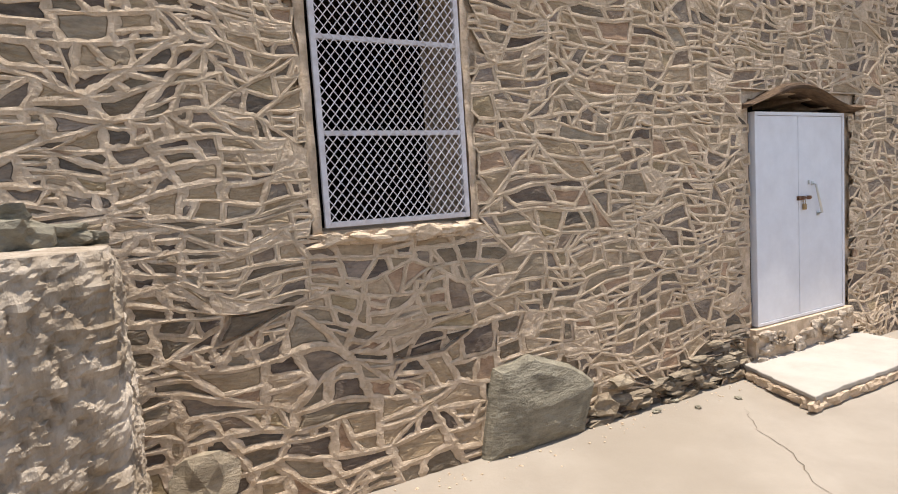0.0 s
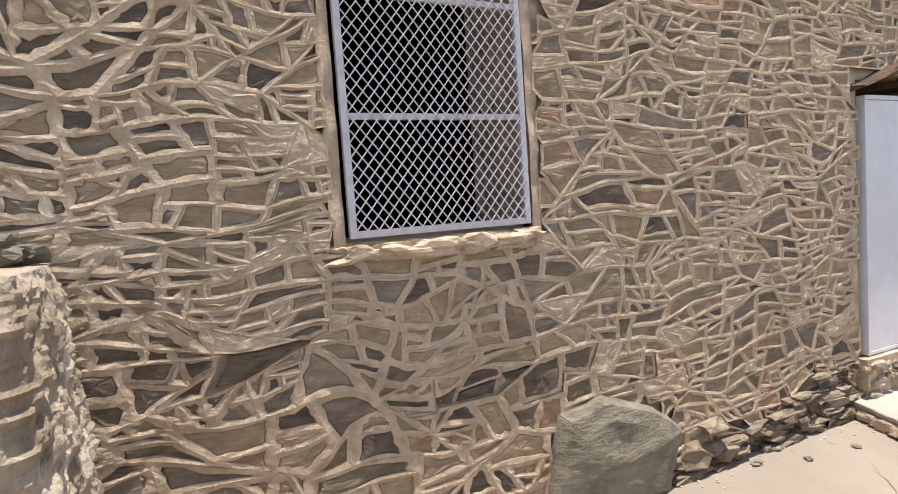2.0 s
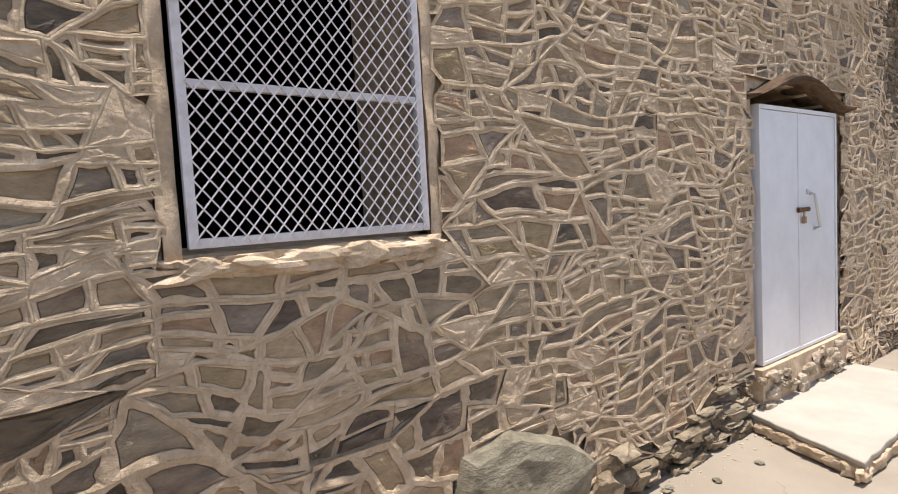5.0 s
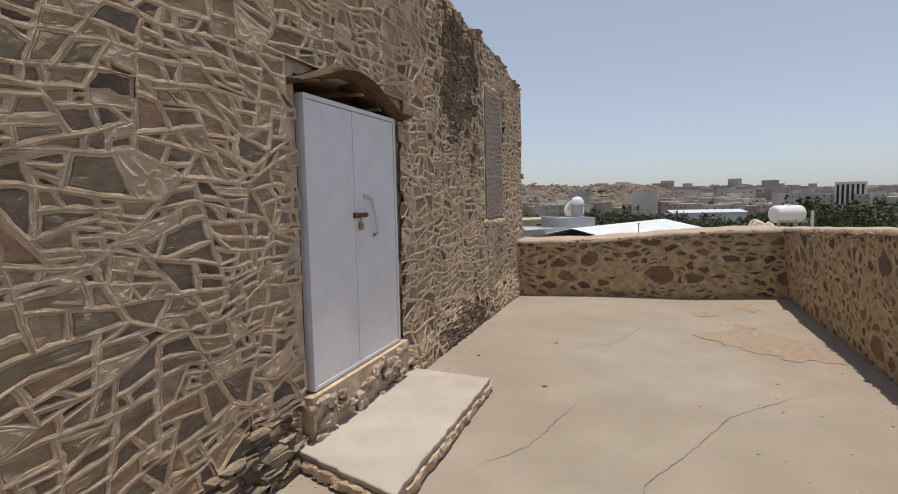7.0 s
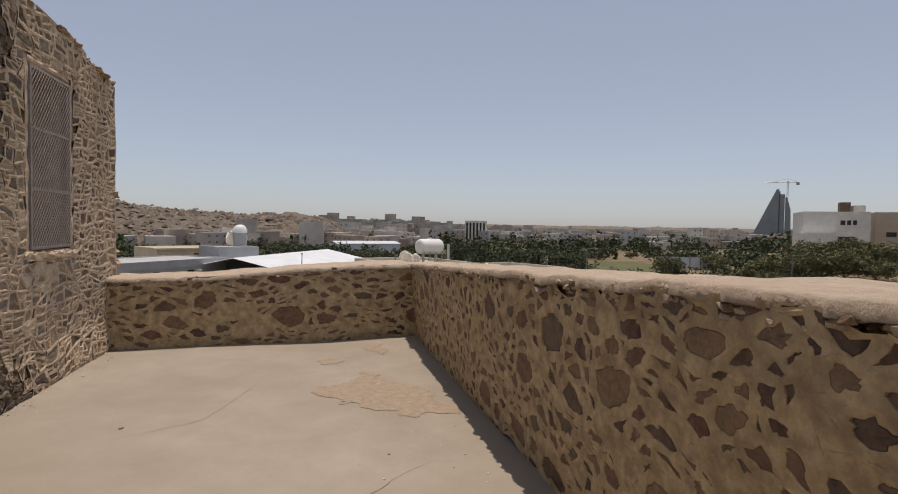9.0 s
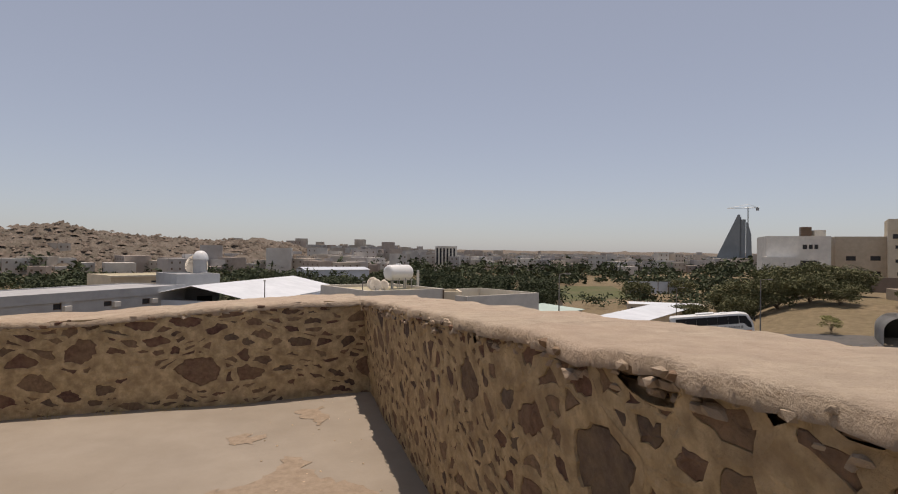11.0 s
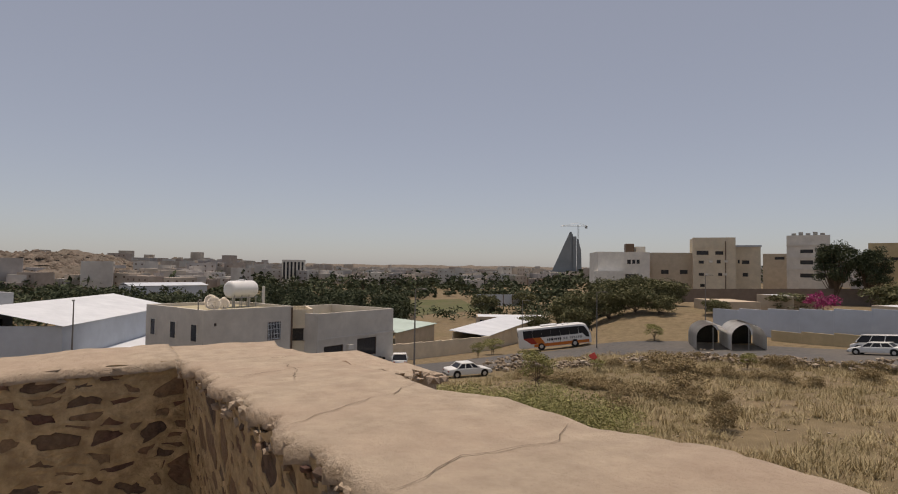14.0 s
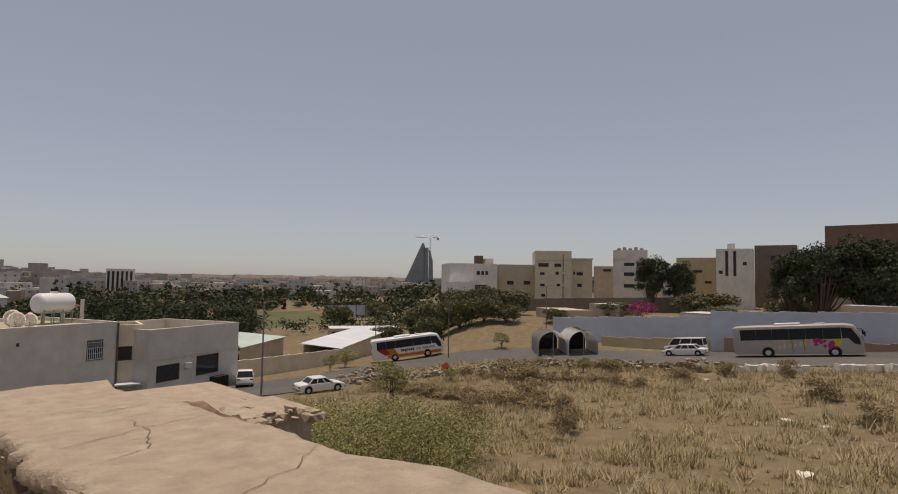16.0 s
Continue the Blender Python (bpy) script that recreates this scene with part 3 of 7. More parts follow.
loft(bm, [[(2.68 + (x - 2.68) * f + 0.012 * wob(x, z, 9.0, f), -y - 0.02 * wob(x * f, z * f, 5.0, 2.0), max(-0.02, 0.26 + (z - 0.26) * f + 0.012 * wob(x, z, 9.0, 4.0))) for x, z in fine] for f, y in ((1.0, -0.06), (1.0, 0.03), (0.93, 0.075), (0.7, 0.105), (0.4, 0.115), (0.1, 0.12))])
part("boulder", bm, BOULDER, wall_north, "large grey slate boulder at the foot of the wall")
bm = bmesh.new()
rng = random.Random(77)
for k in range(64):
    x = rng.uniform(3.2, 5.0)
    z = rng.uniform(0.0, 0.14 + 0.26 * sm(3.6, 4.9, x))
    rock(bm, (x, 0.03 - 0.12 * max(0.0, 0.3 - z) + rng.uniform(-0.015, 0.015), z), (rng.uniform(0.09, 0.20), 0.09, rng.uniform(0.03, 0.07)), k * 5.1 + 2, sub=2)
for k, (x, z, sx, sz) in enumerate(((3.30, 0.13, 0.17, 0.13), (3.58, 0.08, 0.18, 0.09), (3.46, 0.26, 0.16, 0.09), (0.55, 0.34, 0.28, 0.26), (0.25, 0.2, 0.25, 0.2))):
    rock(bm, (x, 0.0, z), (sx, 0.12, sz), k * 5.1 + 2, sub=2)
tagged(part("foot_stones", bm, FOOT_STONE, wall_north, "bare brown stones at the foot of the wall"), kind="stuff")
rng = random.Random(3)

# terrace floor
nx, ny = 150, 40
fx0, fx1, fy0, fy1 = -8.0, 11.60, -4.12, 0.10
fv = [(fx0 + (fx1 - fx0) * i / nx, fy0 + (fy1 - fy0) * j / ny, 0.0) for j in range(ny + 1) for i in range(nx + 1)]


def floor_z(x, y):
    return 0.008 * wob(x, y, 0.7, 1.0) + 0.05 * sm(9.0, 11.5, x) * sm(-2.5, -4.0, y) - 0.03 * sm(9.0, 11.5, x) * sm(-1.5, 0.0, y)


fv = [(x, y, floor_z(x, y)) for x, y, z in fv]
ff = [(j * (nx + 1) + i, j * (nx + 1) + i + 1, (j + 1) * (nx + 1) + i + 1, (j + 1) * (nx + 1) + i) for j in range(ny) for i in range(nx)]
floor = thing("floor", mesh_of("floor", fv, ff, True), CONCRETE, "sandy cement screed terrace floor, bright and dusty", kind="structure")
t = boxes((fx0, END_X, fy0, 0.03, -6.0, -0.05))
part("floor_base", t, PARA_MORTAR, floor, "stone base under the terrace")


def crack(name, pts, width, parent, at, material=CRACK, seed=1):
    """A thin irregular crack line lying on a surface."""
    r = random.Random(seed)
    line = []
    for (x0, y0), (x1, y1) in zip(pts, pts[1:]):
        k = max(2, int(math.hypot(x1 - x0, y1 - y0) / 0.05))
        for i in range(k):
            f = i / k
            line.append((x0 + (x1 - x0) * f + r.uniform(-0.012, 0.012), y0 + (y1 - y0) * f + r.uniform(-0.012, 0.012)))
    vs, fs = [], []
    for k, (x, y) in enumerate(line):
        x1, y1 = line[min(k + 1, len(line) - 1)]
        x0, y0 = line[max(k - 1, 0)]
        d = math.hypot(x1 - x0, y1 - y0) or 1
        w = width * (0.25 + 0.75 * abs(wob(k * 0.3, seed, 1.0))) * min(1.0, 4 * (k + 1) / len(line), 4 * (len(line) - k) / len(line))
        for s in (-1, 1):
            px, py = x - s * w * (y1 - y0) / d, y + s * w * (x1 - x0) / d
            vs.append((px, py, at(px, py) + 0.0035))
    fs = [(2 * k, 2 * k + 1, 2 * k + 3, 2 * k + 2) for k in range(len(line) - 1)]
    part(name, mesh_of(name, vs, fs), material, parent, "thin dark crack")


crack("crack", [(5.0, -1.75), (5.15, -2.0), (5.35, -2.05), (5.9, -2.35), (6.5, -2.62), (7.1, -3.2), (7.3, -3.5)], 0.006, floor, floor_z, seed=1)
crack("crack", [(5.15, -2.0), (4.8, -2.2), (4.2, -2.25)], 0.006, floor, floor_z, seed=2)
crack("crack", [(4.3, -0.45), (4.0, -0.75), (3.85, -1.1), (3.6, -1.35), (3.4, -1.9)], 0.006, floor, floor_z, seed=3)
crack("crack", [(5.2, -1.0), (5.6, -1.3), (6.6, -1.55)], 0.005, floor, floor_z, seed=4)
crack("crack", [(8.0, -1.0), (8.4, -1.7), (9.6, -2.1)], 0.004, floor, floor_z, seed=5)


def patch(name, outline, parent, at, material, label, seed):
    """A worn patch with a ragged outline, a few millimetres proud."""
    n = 160
    vs = []
    for k in range(n):
        f = k / n * len(outline)
        i = int(f)
        a, b = outline[i], outline[(i + 1) % len(outline)]
        x, y = a[0] + (b[0] - a[0]) * (f - i), a[1] + (b[1] - a[1]) * (f - i)
        x += 0.26 * wob(x, y, 2.6, seed) + 0.12 * wob(x, y, 9.0, seed)
        y += 0.22 * wob(x, y, 2.6, seed + 5) + 0.10 * wob(x, y, 9.0, seed + 5)
        vs.append((x, y, at(x, y) + 0.004))
    bm = bmesh.new()
    f = bm.faces.new([bm.verts.new(v) for v in vs])
    bmesh.ops.triangulate(bm, faces=[f])
    part(name, bm, material, parent, label)


patch("worn_patch", [(8.95, -2.62), (9.3, -2.75), (9.7, -3.15), (9.2, -3.45), (8.9, -3.75), (8.2, -3.8), (8.3, -3.3), (8.5, -3.0)], floor, floor_z, SCREED_WORN, "worn rough patch in the screed", 2.0)
patch("worn_patch", [(10.2, -2.65), (10.45, -2.75), (10.4, -3.0), (10.15, -2.9)], floor, floor_z, SCREED_WORN, "worn rough patch in the screed", 4.0)
patch("worn_patch", [(10.7, -3.2), (10.95, -3.3), (10.9, -3.6), (10.6, -3.5)], floor, floor_z, SCREED_WORN, "worn rough patch in the screed", 7.0)


# ---------------------------------------------------------------- parapets
def south_top(x):
    return 1.10 + 0.055 * (11.45 - max(2.0, x)) + 0.015 * wob(x, 0.0, 1.6, 31.0)


def east_top(y):
    return 1.10 - 0.19 * sm(-3.9, -0.3, y) + 0.015 * wob(y, 1.0, 1.9, 33.0)


def south_face(x, z):
    """The y of the inner face."""
    return -4.035 + 0.095 * min(1.0, z / 1.15) + 0.02 * wob(x, z, 1.2, 8.0)


def parapet_style(u, v, r, rng):
    k = 0.5 + 0.5 * wob(u, v, 2.4, 41.0)
    shows = 0 if rng.random() < 0.12 + 0.3 * sm(0.05, 0.025, r) else 1
    return 0.006 + 0.015 * k + 0.010 * rng.random(), 0.0, 0.003, 0.004 * k, 0.001 - 0.004 * rng.random(), 0.007, shows


def parapet(name, label, b):
    w = thing(name, bpy.data.meshes.new(name), PARA_MORTAR, label, kind="structure")
    t = bmesh.new()
    for r in b:
        box(t, *r)
    t.to_mesh(w.data)
    t.free()
    return w


rows = []
for k in range(66):
    a, b = -8.0 + 0.3 * k, min(-8.0 + 0.3 * (k + 1), 11.48)
    rows.append((a, b, -4.66, -4.12, -6.0, south_top(0.5 * (a + b)) - 0.06))
    rows.append((a, b, -4.12, -3.985, 0.80, south_top(0.5 * (a + b)) - 0.075))
wall_south = parapet("wall_south", "thick rubble parapet wall with earth mortar and a rendered cap", rows)
rows = []
for k in range(14):
    a, b = -4.66 + 0.335 * k, -4.66 + 0.335 * (k + 1)
    rows.append((11.50, 12.12, a, b, -6.0, east_top(0.5 * (a + b)) - 0.06))
wall_east = parapet("wall_east", "low rubble parapet wall closing the terrace's far end", rows)
PARA_SIZES = {0.13: 2, 0.085: 10, 0.058: 60, 0.040: 170, 0.026: 260}
PARA_MATS = {"bed": PARA_MORTAR, "ribbon": PARA_MORTAR, "stone": PARA_STONE, "infill": PARA_STONE_REST, "dark": PARA_STONE_REST}
cells = cell_layout(-11.50, 2.0, 0.0, 1.75, 1.5, PARA_SIZES, 23, 0.78)
PIECES += masonry(wall_south, lambda u, v, h: Vector((-u, south_face(-u, v) + h, v)), cells, parapet_style, PARA_MATS,
                  near=(-9.5, -3.0, 0.0, 1.7), seed=8, top=lambda u: south_top(-u) - 0.03, amp=0.016, freq=9.0, warp=0.10, blunt=0.16)
cells = cell_layout(0.0, 4.1, -0.05, 1.2, 1.9, PARA_SIZES, 29, 0.78)
PIECES += masonry(wall_east, lambda u, v, h: Vector((11.46 - h + 0.015 * wob(u, v, 1.2, 18.0), -u, v)), cells, parapet_style, PARA_MATS,
                  near=(0.0, 4.1, 0.0, 1.2), seed=9, top=lambda u: east_top(-u) - 0.02, amp=0.016, freq=9.0, warp=0.10, blunt=0.16)


def cap_z(x, y):
    z = max(1.10, south_top(x)) if y < -3.80 or x < 11.3 else east_top(y)
    return z + 0.016 * wob(x, y, 2.3, 51.0) + 0.007 * wob(x, y, 7.0, 52.0) + 0.004 * wob(x, y, 21.0, 53.0)


def cap(name, x0, x1, y0, y1, nx, ny, ragged, parent):
    """A rendered cap with rounded, ragged edges; ragged: the sides that crumble."""
    vs, fs = [], []
    for j in range(ny + 1):
        for i in range(nx + 1):
            fx, fy = i / nx, j / ny
            x, y = x0 + (x1 - x0) * fx, y0 + (y1 - y0) * fy
            drop = 0.0
            if "n" in ragged:
                y += fy ** 4 * (0.05 * wob(x, 3.0, 3.2, 1.0) + 0.04 * wob(x, 3.0, 13.0, 2.0) + 0.03 * wob(x, 3.0, 31.0, 2.5))
                drop = max(drop, 0.5 * sm(0.95, 1.0, fy))
            if "s" in ragged:
                y += (1 - fy) ** 3 * (0.07 * wob(x, 7.0, 1.4, 1.0) + 0.03 * wob(x, 7.0, 9.0, 2.0))
                drop = max(drop, sm(0.05, 0.0, fy))
            if "w" in ragged:
                x += (1 - fx) ** 3 * (0.03 * wob(y, 9.0, 3.2, 1.0) + 0.02 * wob(y, 9.0, 13.0, 2.0))
                drop = max(drop, sm(0.1, 0.0, fx))
            if "e" in ragged:
                x += fx ** 3 * (0.05 * wob(y, 12.0, 2.0, 1.0) + 0.02 * wob(y, 12.0, 9.0, 2.0))
                drop = max(drop, sm(0.92, 1.0, fx))
            vs.append((x, y, cap_z(x, y) - 0.028 * drop))
    n = nx + 1
    fs = [(j * n + i, j * n + i + 1, (j + 1) * n + i + 1, (j + 1) * n + i) for j in range(ny) for i in range(nx)]
    rim = [i for i in range(n)] + [j * n + nx for j in range(1, ny + 1)] + [ny * n + i for i in range(nx - 1, -1, -1)] + [j * n for j in range(ny - 1, 0, -1)]
    b = len(vs)
    vs += [(vs[k][0], vs[k][1], vs[k][2] - 0.045) for k in rim]
    fs += [(rim[i], b + i, b + (i + 1) % len(rim), rim[(i + 1) % len(rim)]) for i in range(len(rim))]
    part(name, mesh_of(name, vs, fs, True), CAP, parent, "pinkish cement render cap with crumbling edges")


cap("cap", -8.0, 12.25, -4.74, -3.925, 620, 24, "nse", wall_south)
cap("cap", 11.44, 12.25, -3.925, 0.03, 22, 90, "we", wall_east)


for k, pts in enumerate(([(10.2, -3.92), (10.25, -4.15), (10.35, -4.4), (10.42, -4.7)], [(9.02, -3.95), (9.2, -4.2), (9.32, -4.45), (9.55, -4.7)], [(8.3, -3.95), (8.42, -4.2), (8.4, -4.5), (8.6, -4.72)],
                         [(7.1, -3.95), (7.25, -4.3), (7.2, -4.7)], [(9.8, -3.95), (9.95, -4.25), (10.25, -4.35), (10.7, -4.38)], [(11.0, -4.2), (10.9, -4.45), (10.95, -4.7)], [(5.6, -3.95), (5.7, -4.3), (5.55, -4.7)])):
    crack("crack", pts, 0.005, wall_south, cap_z, seed=20 + k)
for name, material, seed_, n in (("edge_rubble", CAP, 3, 620), ("edge_stones", PARA_STONE_REST, 9, 130)):
    rng = random.Random(seed_)
    bm = bmesh.new()
    for k in range(n):
        x = 2.6 + 8.8 * k / n + rng.uniform(-0.03, 0.03)
        s = rng.uniform(0.35, 1.15) * (0.5 + 0.9 * abs(wob(x, 2.0, 1.1)))
        rock(bm, (x, -3.96 + rng.uniform(-0.03, 0.03), south_top(x) - 0.055 + rng.uniform(-0.06, 0.03)), (0.075 * s, 0.055 * s, 0.042 * s), k * 1.9, sub=1)
    for k in range(n // 4):
        y = -3.8 + 3.75 * k / (n // 4)
        s = rng.uniform(0.4, 1.0)
        rock(bm, (11.47 + rng.uniform(-0.02, 0.03), y, east_top(y) - 0.05 + rng.uniform(-0.04, 0.02)), (0.045 * s, 0.08 * s, 0.04 * s), k * 2.9, sub=1)
    tagged(part(name, bm, material, wall_south, "crumbled stones and mortar along the cap's inner edge"), kind="stuff")

# broken stub of a lower wall outside the corner
stub = thing("wall_stub", bpy.data.meshes.new("wall_stub"), surface("red_rubble", (0.09, 0.05, 0.035), (0.24, 0.145, 0.095), (0.34, 0.25, 0.17), scale=6, blotch_scale=3, rough=0.95, bump=0.8, bump_scale=15), "broken reddish stub of a lower outer wall", kind="structure")
bm = bmesh.new()
sections = []
for k in range(30):
    x = 10.80 + 1.9 * k / 29
    ring = []
    for y, z in ((-4.70, -5.5), (-4.70, 0.4), (-4.72, 0.86), (-4.85, 0.93), (-5.0, 0.95), (-5.16, 0.93), (-5.27, 0.86), (-5.30, 0.4), (-5.32, -5.5)):
        ring.append((x + 0.04 * wob(y, z, 4.0, x), y + 0.05 * wob(x, z, 5.0, y), z + (0.05 * wob(x, y, 4.0, 2.0) + 0.03 * wob(x, y, 11.0, 2.0) - 0.12 * sm(11.6, 12.7, x) if z > 0.5 else 0.0)))
    sections.append(ring)
loft(bm, sections)
bm.to_mesh(stub.data)
bm.free()
bm = bmesh.new()
for k in range(150):
    x, y = rng.uniform(11.3, 13.0), rng.uniform(-5.9, -4.75)
    s = rng.uniform(0.03, 0.10)
    rock(bm, (x, y, 0.82 - 0.1 * (x - 11.3) + rng.uniform(-0.03, 0.04)), (s * 1.4, s, s * 0.7), k * 1.3, sub=1)
box(bm, 12.2, 13.4, -6.0, -4.5, -5.5, 0.76)
box(bm, 11.6, 12.2, -6.0, -5.25, -5.5, 0.80)
tagged(part("ledge_rubble", bm, CAP, stub, "sandy rubble on the broken outer ledge"), kind="stuff")

# ---------------------------------------------------------------- rendered stone pier beside the house
pier = empty("stone_pier", pose(-0.35, -0.45, 0), "rough rendered stone pier built against the house wall", "pier", kind="structure")
NS, NZ = 260, 120
rings = []
for j in range(NZ + 1):
    z = 1.63 * j / NZ
    ring = []
    for k in range(NS):
        a = 2 * math.pi * k / NS
        c, s = math.cos(a), math.sin(a)
        hx, hy = 0.66, 0.44
        q = (abs(c) ** 8 + abs(s) ** 8) ** (-1 / 8)
        x, y = hx * c * q, hy * s * q
        w = (x - y) + 0.25 * z  # streaks run down the faces, slightly aslant
        bulge = 0.05 * wob(w, z * 0.6, 2.0, 3.0) + 0.03 * abs(wob(w, z * 0.5, 6.0, 4.0)) + 0.035 * abs(wob(w, z * 0.55, 14.0, 5.0)) + 0.022 * wob(w, z * 0.6, 29.0, 6.0) + 0.012 * wob(w, z, 55.0, 8.0) - 0.035
        flare = 0.02 * sm(1.0, 0.0, z) - 0.03 * sm(1.50, 1.63, z)
        ring.append(Vector((x * (1 + (bulge + flare) / hx), y * (1 + (bulge + flare) / hy), z)))
    rings.append(ring)
vs = [v for r in rings for v in r]
fs = [(j * NS + k, j * NS + (k + 1) % NS, (j + 1) * NS + (k + 1) % NS, (j + 1) * NS + k) for j in range(NZ) for k in range(NS)]
vs += [Vector((r.x * 0.6, r.y * 0.6, 1.645 + 0.012 * wob(r.x, r.y, 5.0))) for r in rings[-1]] + [Vector((0, 0, 1.65))]
b = NZ * NS
fs += [(b + k, b + (k + 1) % NS, b + NS + (k + 1) % NS, b + NS + k) for k in range(NS)] + [(b + NS + k, b + NS + (k + 1) % NS, b + 2 * NS) for k in range(NS)]
part("body", mesh_of("body", vs, fs), PLASTER, pier, "rough peeling lime render")
for k, (x, y, s, h) in enumerate(((-0.06, -0.52, 0.22, 0.15), (0.09, -0.36, 0.18, 0.08), (0.19, -0.30, 0.11, 0.05), (-0.38, -0.5, 0.24, 0.14))):
    bm = bmesh.new()
    rock(bm, (0, 0, 0), (s, s * 0.7, h), k * 6.1 + 1, sub=3)
    low = min(v.co.z for v in bm.verts)
    me = bpy.data.meshes.new("loose_stone")
    bm.to_mesh(me)
    bm.free()
    ob = thing("loose_stone", me, BOULDER, "loose grey stone lying on the pier's top", "stone", "stones on the pier")
    ob.matrix_world = pose(x, y, 1.635 - low)

# ---------------------------------------------------------------- window grilles
def grille(name, x0, x1, z0, z1, label, steel):
    """A steel frame with two crossbars and diamond mesh welded behind it."""
    w, h = x1 - x0, z1 - z0
    ob = empty(name, pose(x0, 0.0, z0), label, "window grille", kind="structure")
    f = 0.032
    part("frame_side", boxes((0, f, -0.012, 0.022, 0, h), bevel=0.003), steel, ob)
    part("frame_side", boxes((w - f, w, -0.012, 0.022, 0, h), bevel=0.003), steel, ob)
    part("frame_rail", boxes((f, w - f, -0.010, 0.020, 0, f), bevel=0.003), steel, ob)
    part("frame_rail", boxes((f, w - f, -0.010, 0.020, h - f, h), bevel=0.003), steel, ob)
    for k in (1, 2):
        z = h * k / 3
        part("crossbar", boxes((f, w - f, -0.008, 0.018, z - 0.014, z + 0.014), bevel=0.003), steel, ob)
    bm = bmesh.new()
    step, rise = 0.0525, 1.22
    for way in (1, -1):
        c = -h / rise if way == 1 else 0.0
        while c < w + (0 if way == 1 else h / rise):
            # a strand along x = c + way * z / rise, cut to the frame
            za, zb = 0.012, h - 0.012
            if way == 1:
                za, zb = max(za, (0.012 - c) * rise), min(zb, (w - 0.012 - c) * rise)
            else:
                za, zb = max(za, (c - w + 0.012) * rise), min(zb, (c - 0.012) * rise)
            if zb - za > 0.02:
                a, b = Vector((c + way * za / rise, -0.014 - 0.0025 * way, za)), Vector((c + way * zb / rise, -0.014 - 0.0025 * way, zb))
                side = Vector((1, 0, -way / rise)).normalized() * 0.0026
                out = Vector((0, 0.0016, 0))
                ring = [[bm.verts.new(p + side * s + out * t) for s, t in ((-1, -1), (1, -1), (1, 1), (-1, 1))] for p in (a, b)]
                for i in range(4):
                    bm.faces.new((ring[0][i], ring[0][(i + 1) % 4], ring[1][(i + 1) % 4], ring[1][i]))
            c += step
    part("diamond_mesh", bm, steel, ob, "welded diamond steel mesh")
    return ob


grille("window_1", 1.305, 2.245, 1.61, 3.21, "white-painted steel window grille with diamond mesh over a dark room", GRILLE)
grille("window_2", 9.46, 10.37, 1.35, 3.08, "brown-grey steel window grille with diamond mesh, coloured darker for its recess's shade", GRILLE_SHADED)

# ---------------------------------------------------------------- door, lintel and step
door = empty("door_1", pose(5.13, 0.0, 0.41), "closed pale steel double door with a padlocked bolt", "door", kind="structure")
DW, DH = 1.37, 1.90
part("door_frame", boxes((0, 0.03, -0.012, 0.05, 0, DH), (DW - 0.03, DW, -0.012, 0.05, 0, DH), (0.03, DW - 0.03, -0.012, 0.05, DH - 0.03, DH), (0.03, DW - 0.03, -0.012, 0.05, 0, 0.025)), STEEL_WHITE, door)
leaf = part("door_leaf", boxes((0.033, 0.645, -0.004, 0.036, 0.03, DH - 0.034), bevel=0.003), STEEL_WHITE, door)
leaf = part("door_leaf", boxes((0.652, DW - 0.033, -0.004, 0.036, 0.03, DH - 0.034), bevel=0.003), STEEL_WHITE, door)
part("cover_strip", boxes((0.628, 0.655, -0.009, -0.004, 0.03, DH - 0.034), bevel=0.002), STEEL_WHITE, door)
bm = bmesh.new()
tube(bm, [(0.60, -0.022, 1.115), (0.80, -0.022, 1.115)], 0.008)
box(bm, 0.60, 0.63, -0.03, -0.004, 1.095, 1.135, 0.003)
box(bm, 0.665, 0.70, -0.03, -0.004, 1.098, 1.132, 0.003)
box(bm, 0.755, 0.79, -0.03, -0.004, 1.098, 1.132, 0.003)
bolt = part("bolt", bm, RUST, leaf, "rusty sliding bolt")
bm = boxes((0.672, 0.712, -0.035, -0.012, 1.005, 1.06), bevel=0.005)
tube(bm, [(0.680, -0.023, 1.055), (0.680, -0.023, 1.095), (0.692, -0.023, 1.108), (0.704, -0.023, 1.095), (0.704, -0.023, 1.055)], 0.004)
part("padlock", bm, BRASS, leaf, "brass padlock")
bm = bmesh.new()
tube(bm, [(0.845, -0.004, 1.245), (0.845, -0.04, 1.235), (0.93, -0.045, 0.965), (0.93, -0.004, 0.955)], 0.011)
box(bm, 0.825, 0.865, -0.012, -0.003, 1.225, 1.265, 0.004)
box(bm, 0.91, 0.95, -0.012, -0.003, 0.935, 0.975, 0.004)
part("door_handle", bm, CHROME, leaf, "slanting chrome pull handle", True)
part("door_handle", boxes((0.775, 0.785, -0.02, -0.003, 1.235, 1.275), bevel=0.003), CHROME, leaf)

lintel = thing("door_lintel", bpy.data.meshes.new("door_lintel"), OLD_WOOD, "arched weathered wooden log lintel above the steel door", "lintel")
bm = bmesh.new()
sections = []
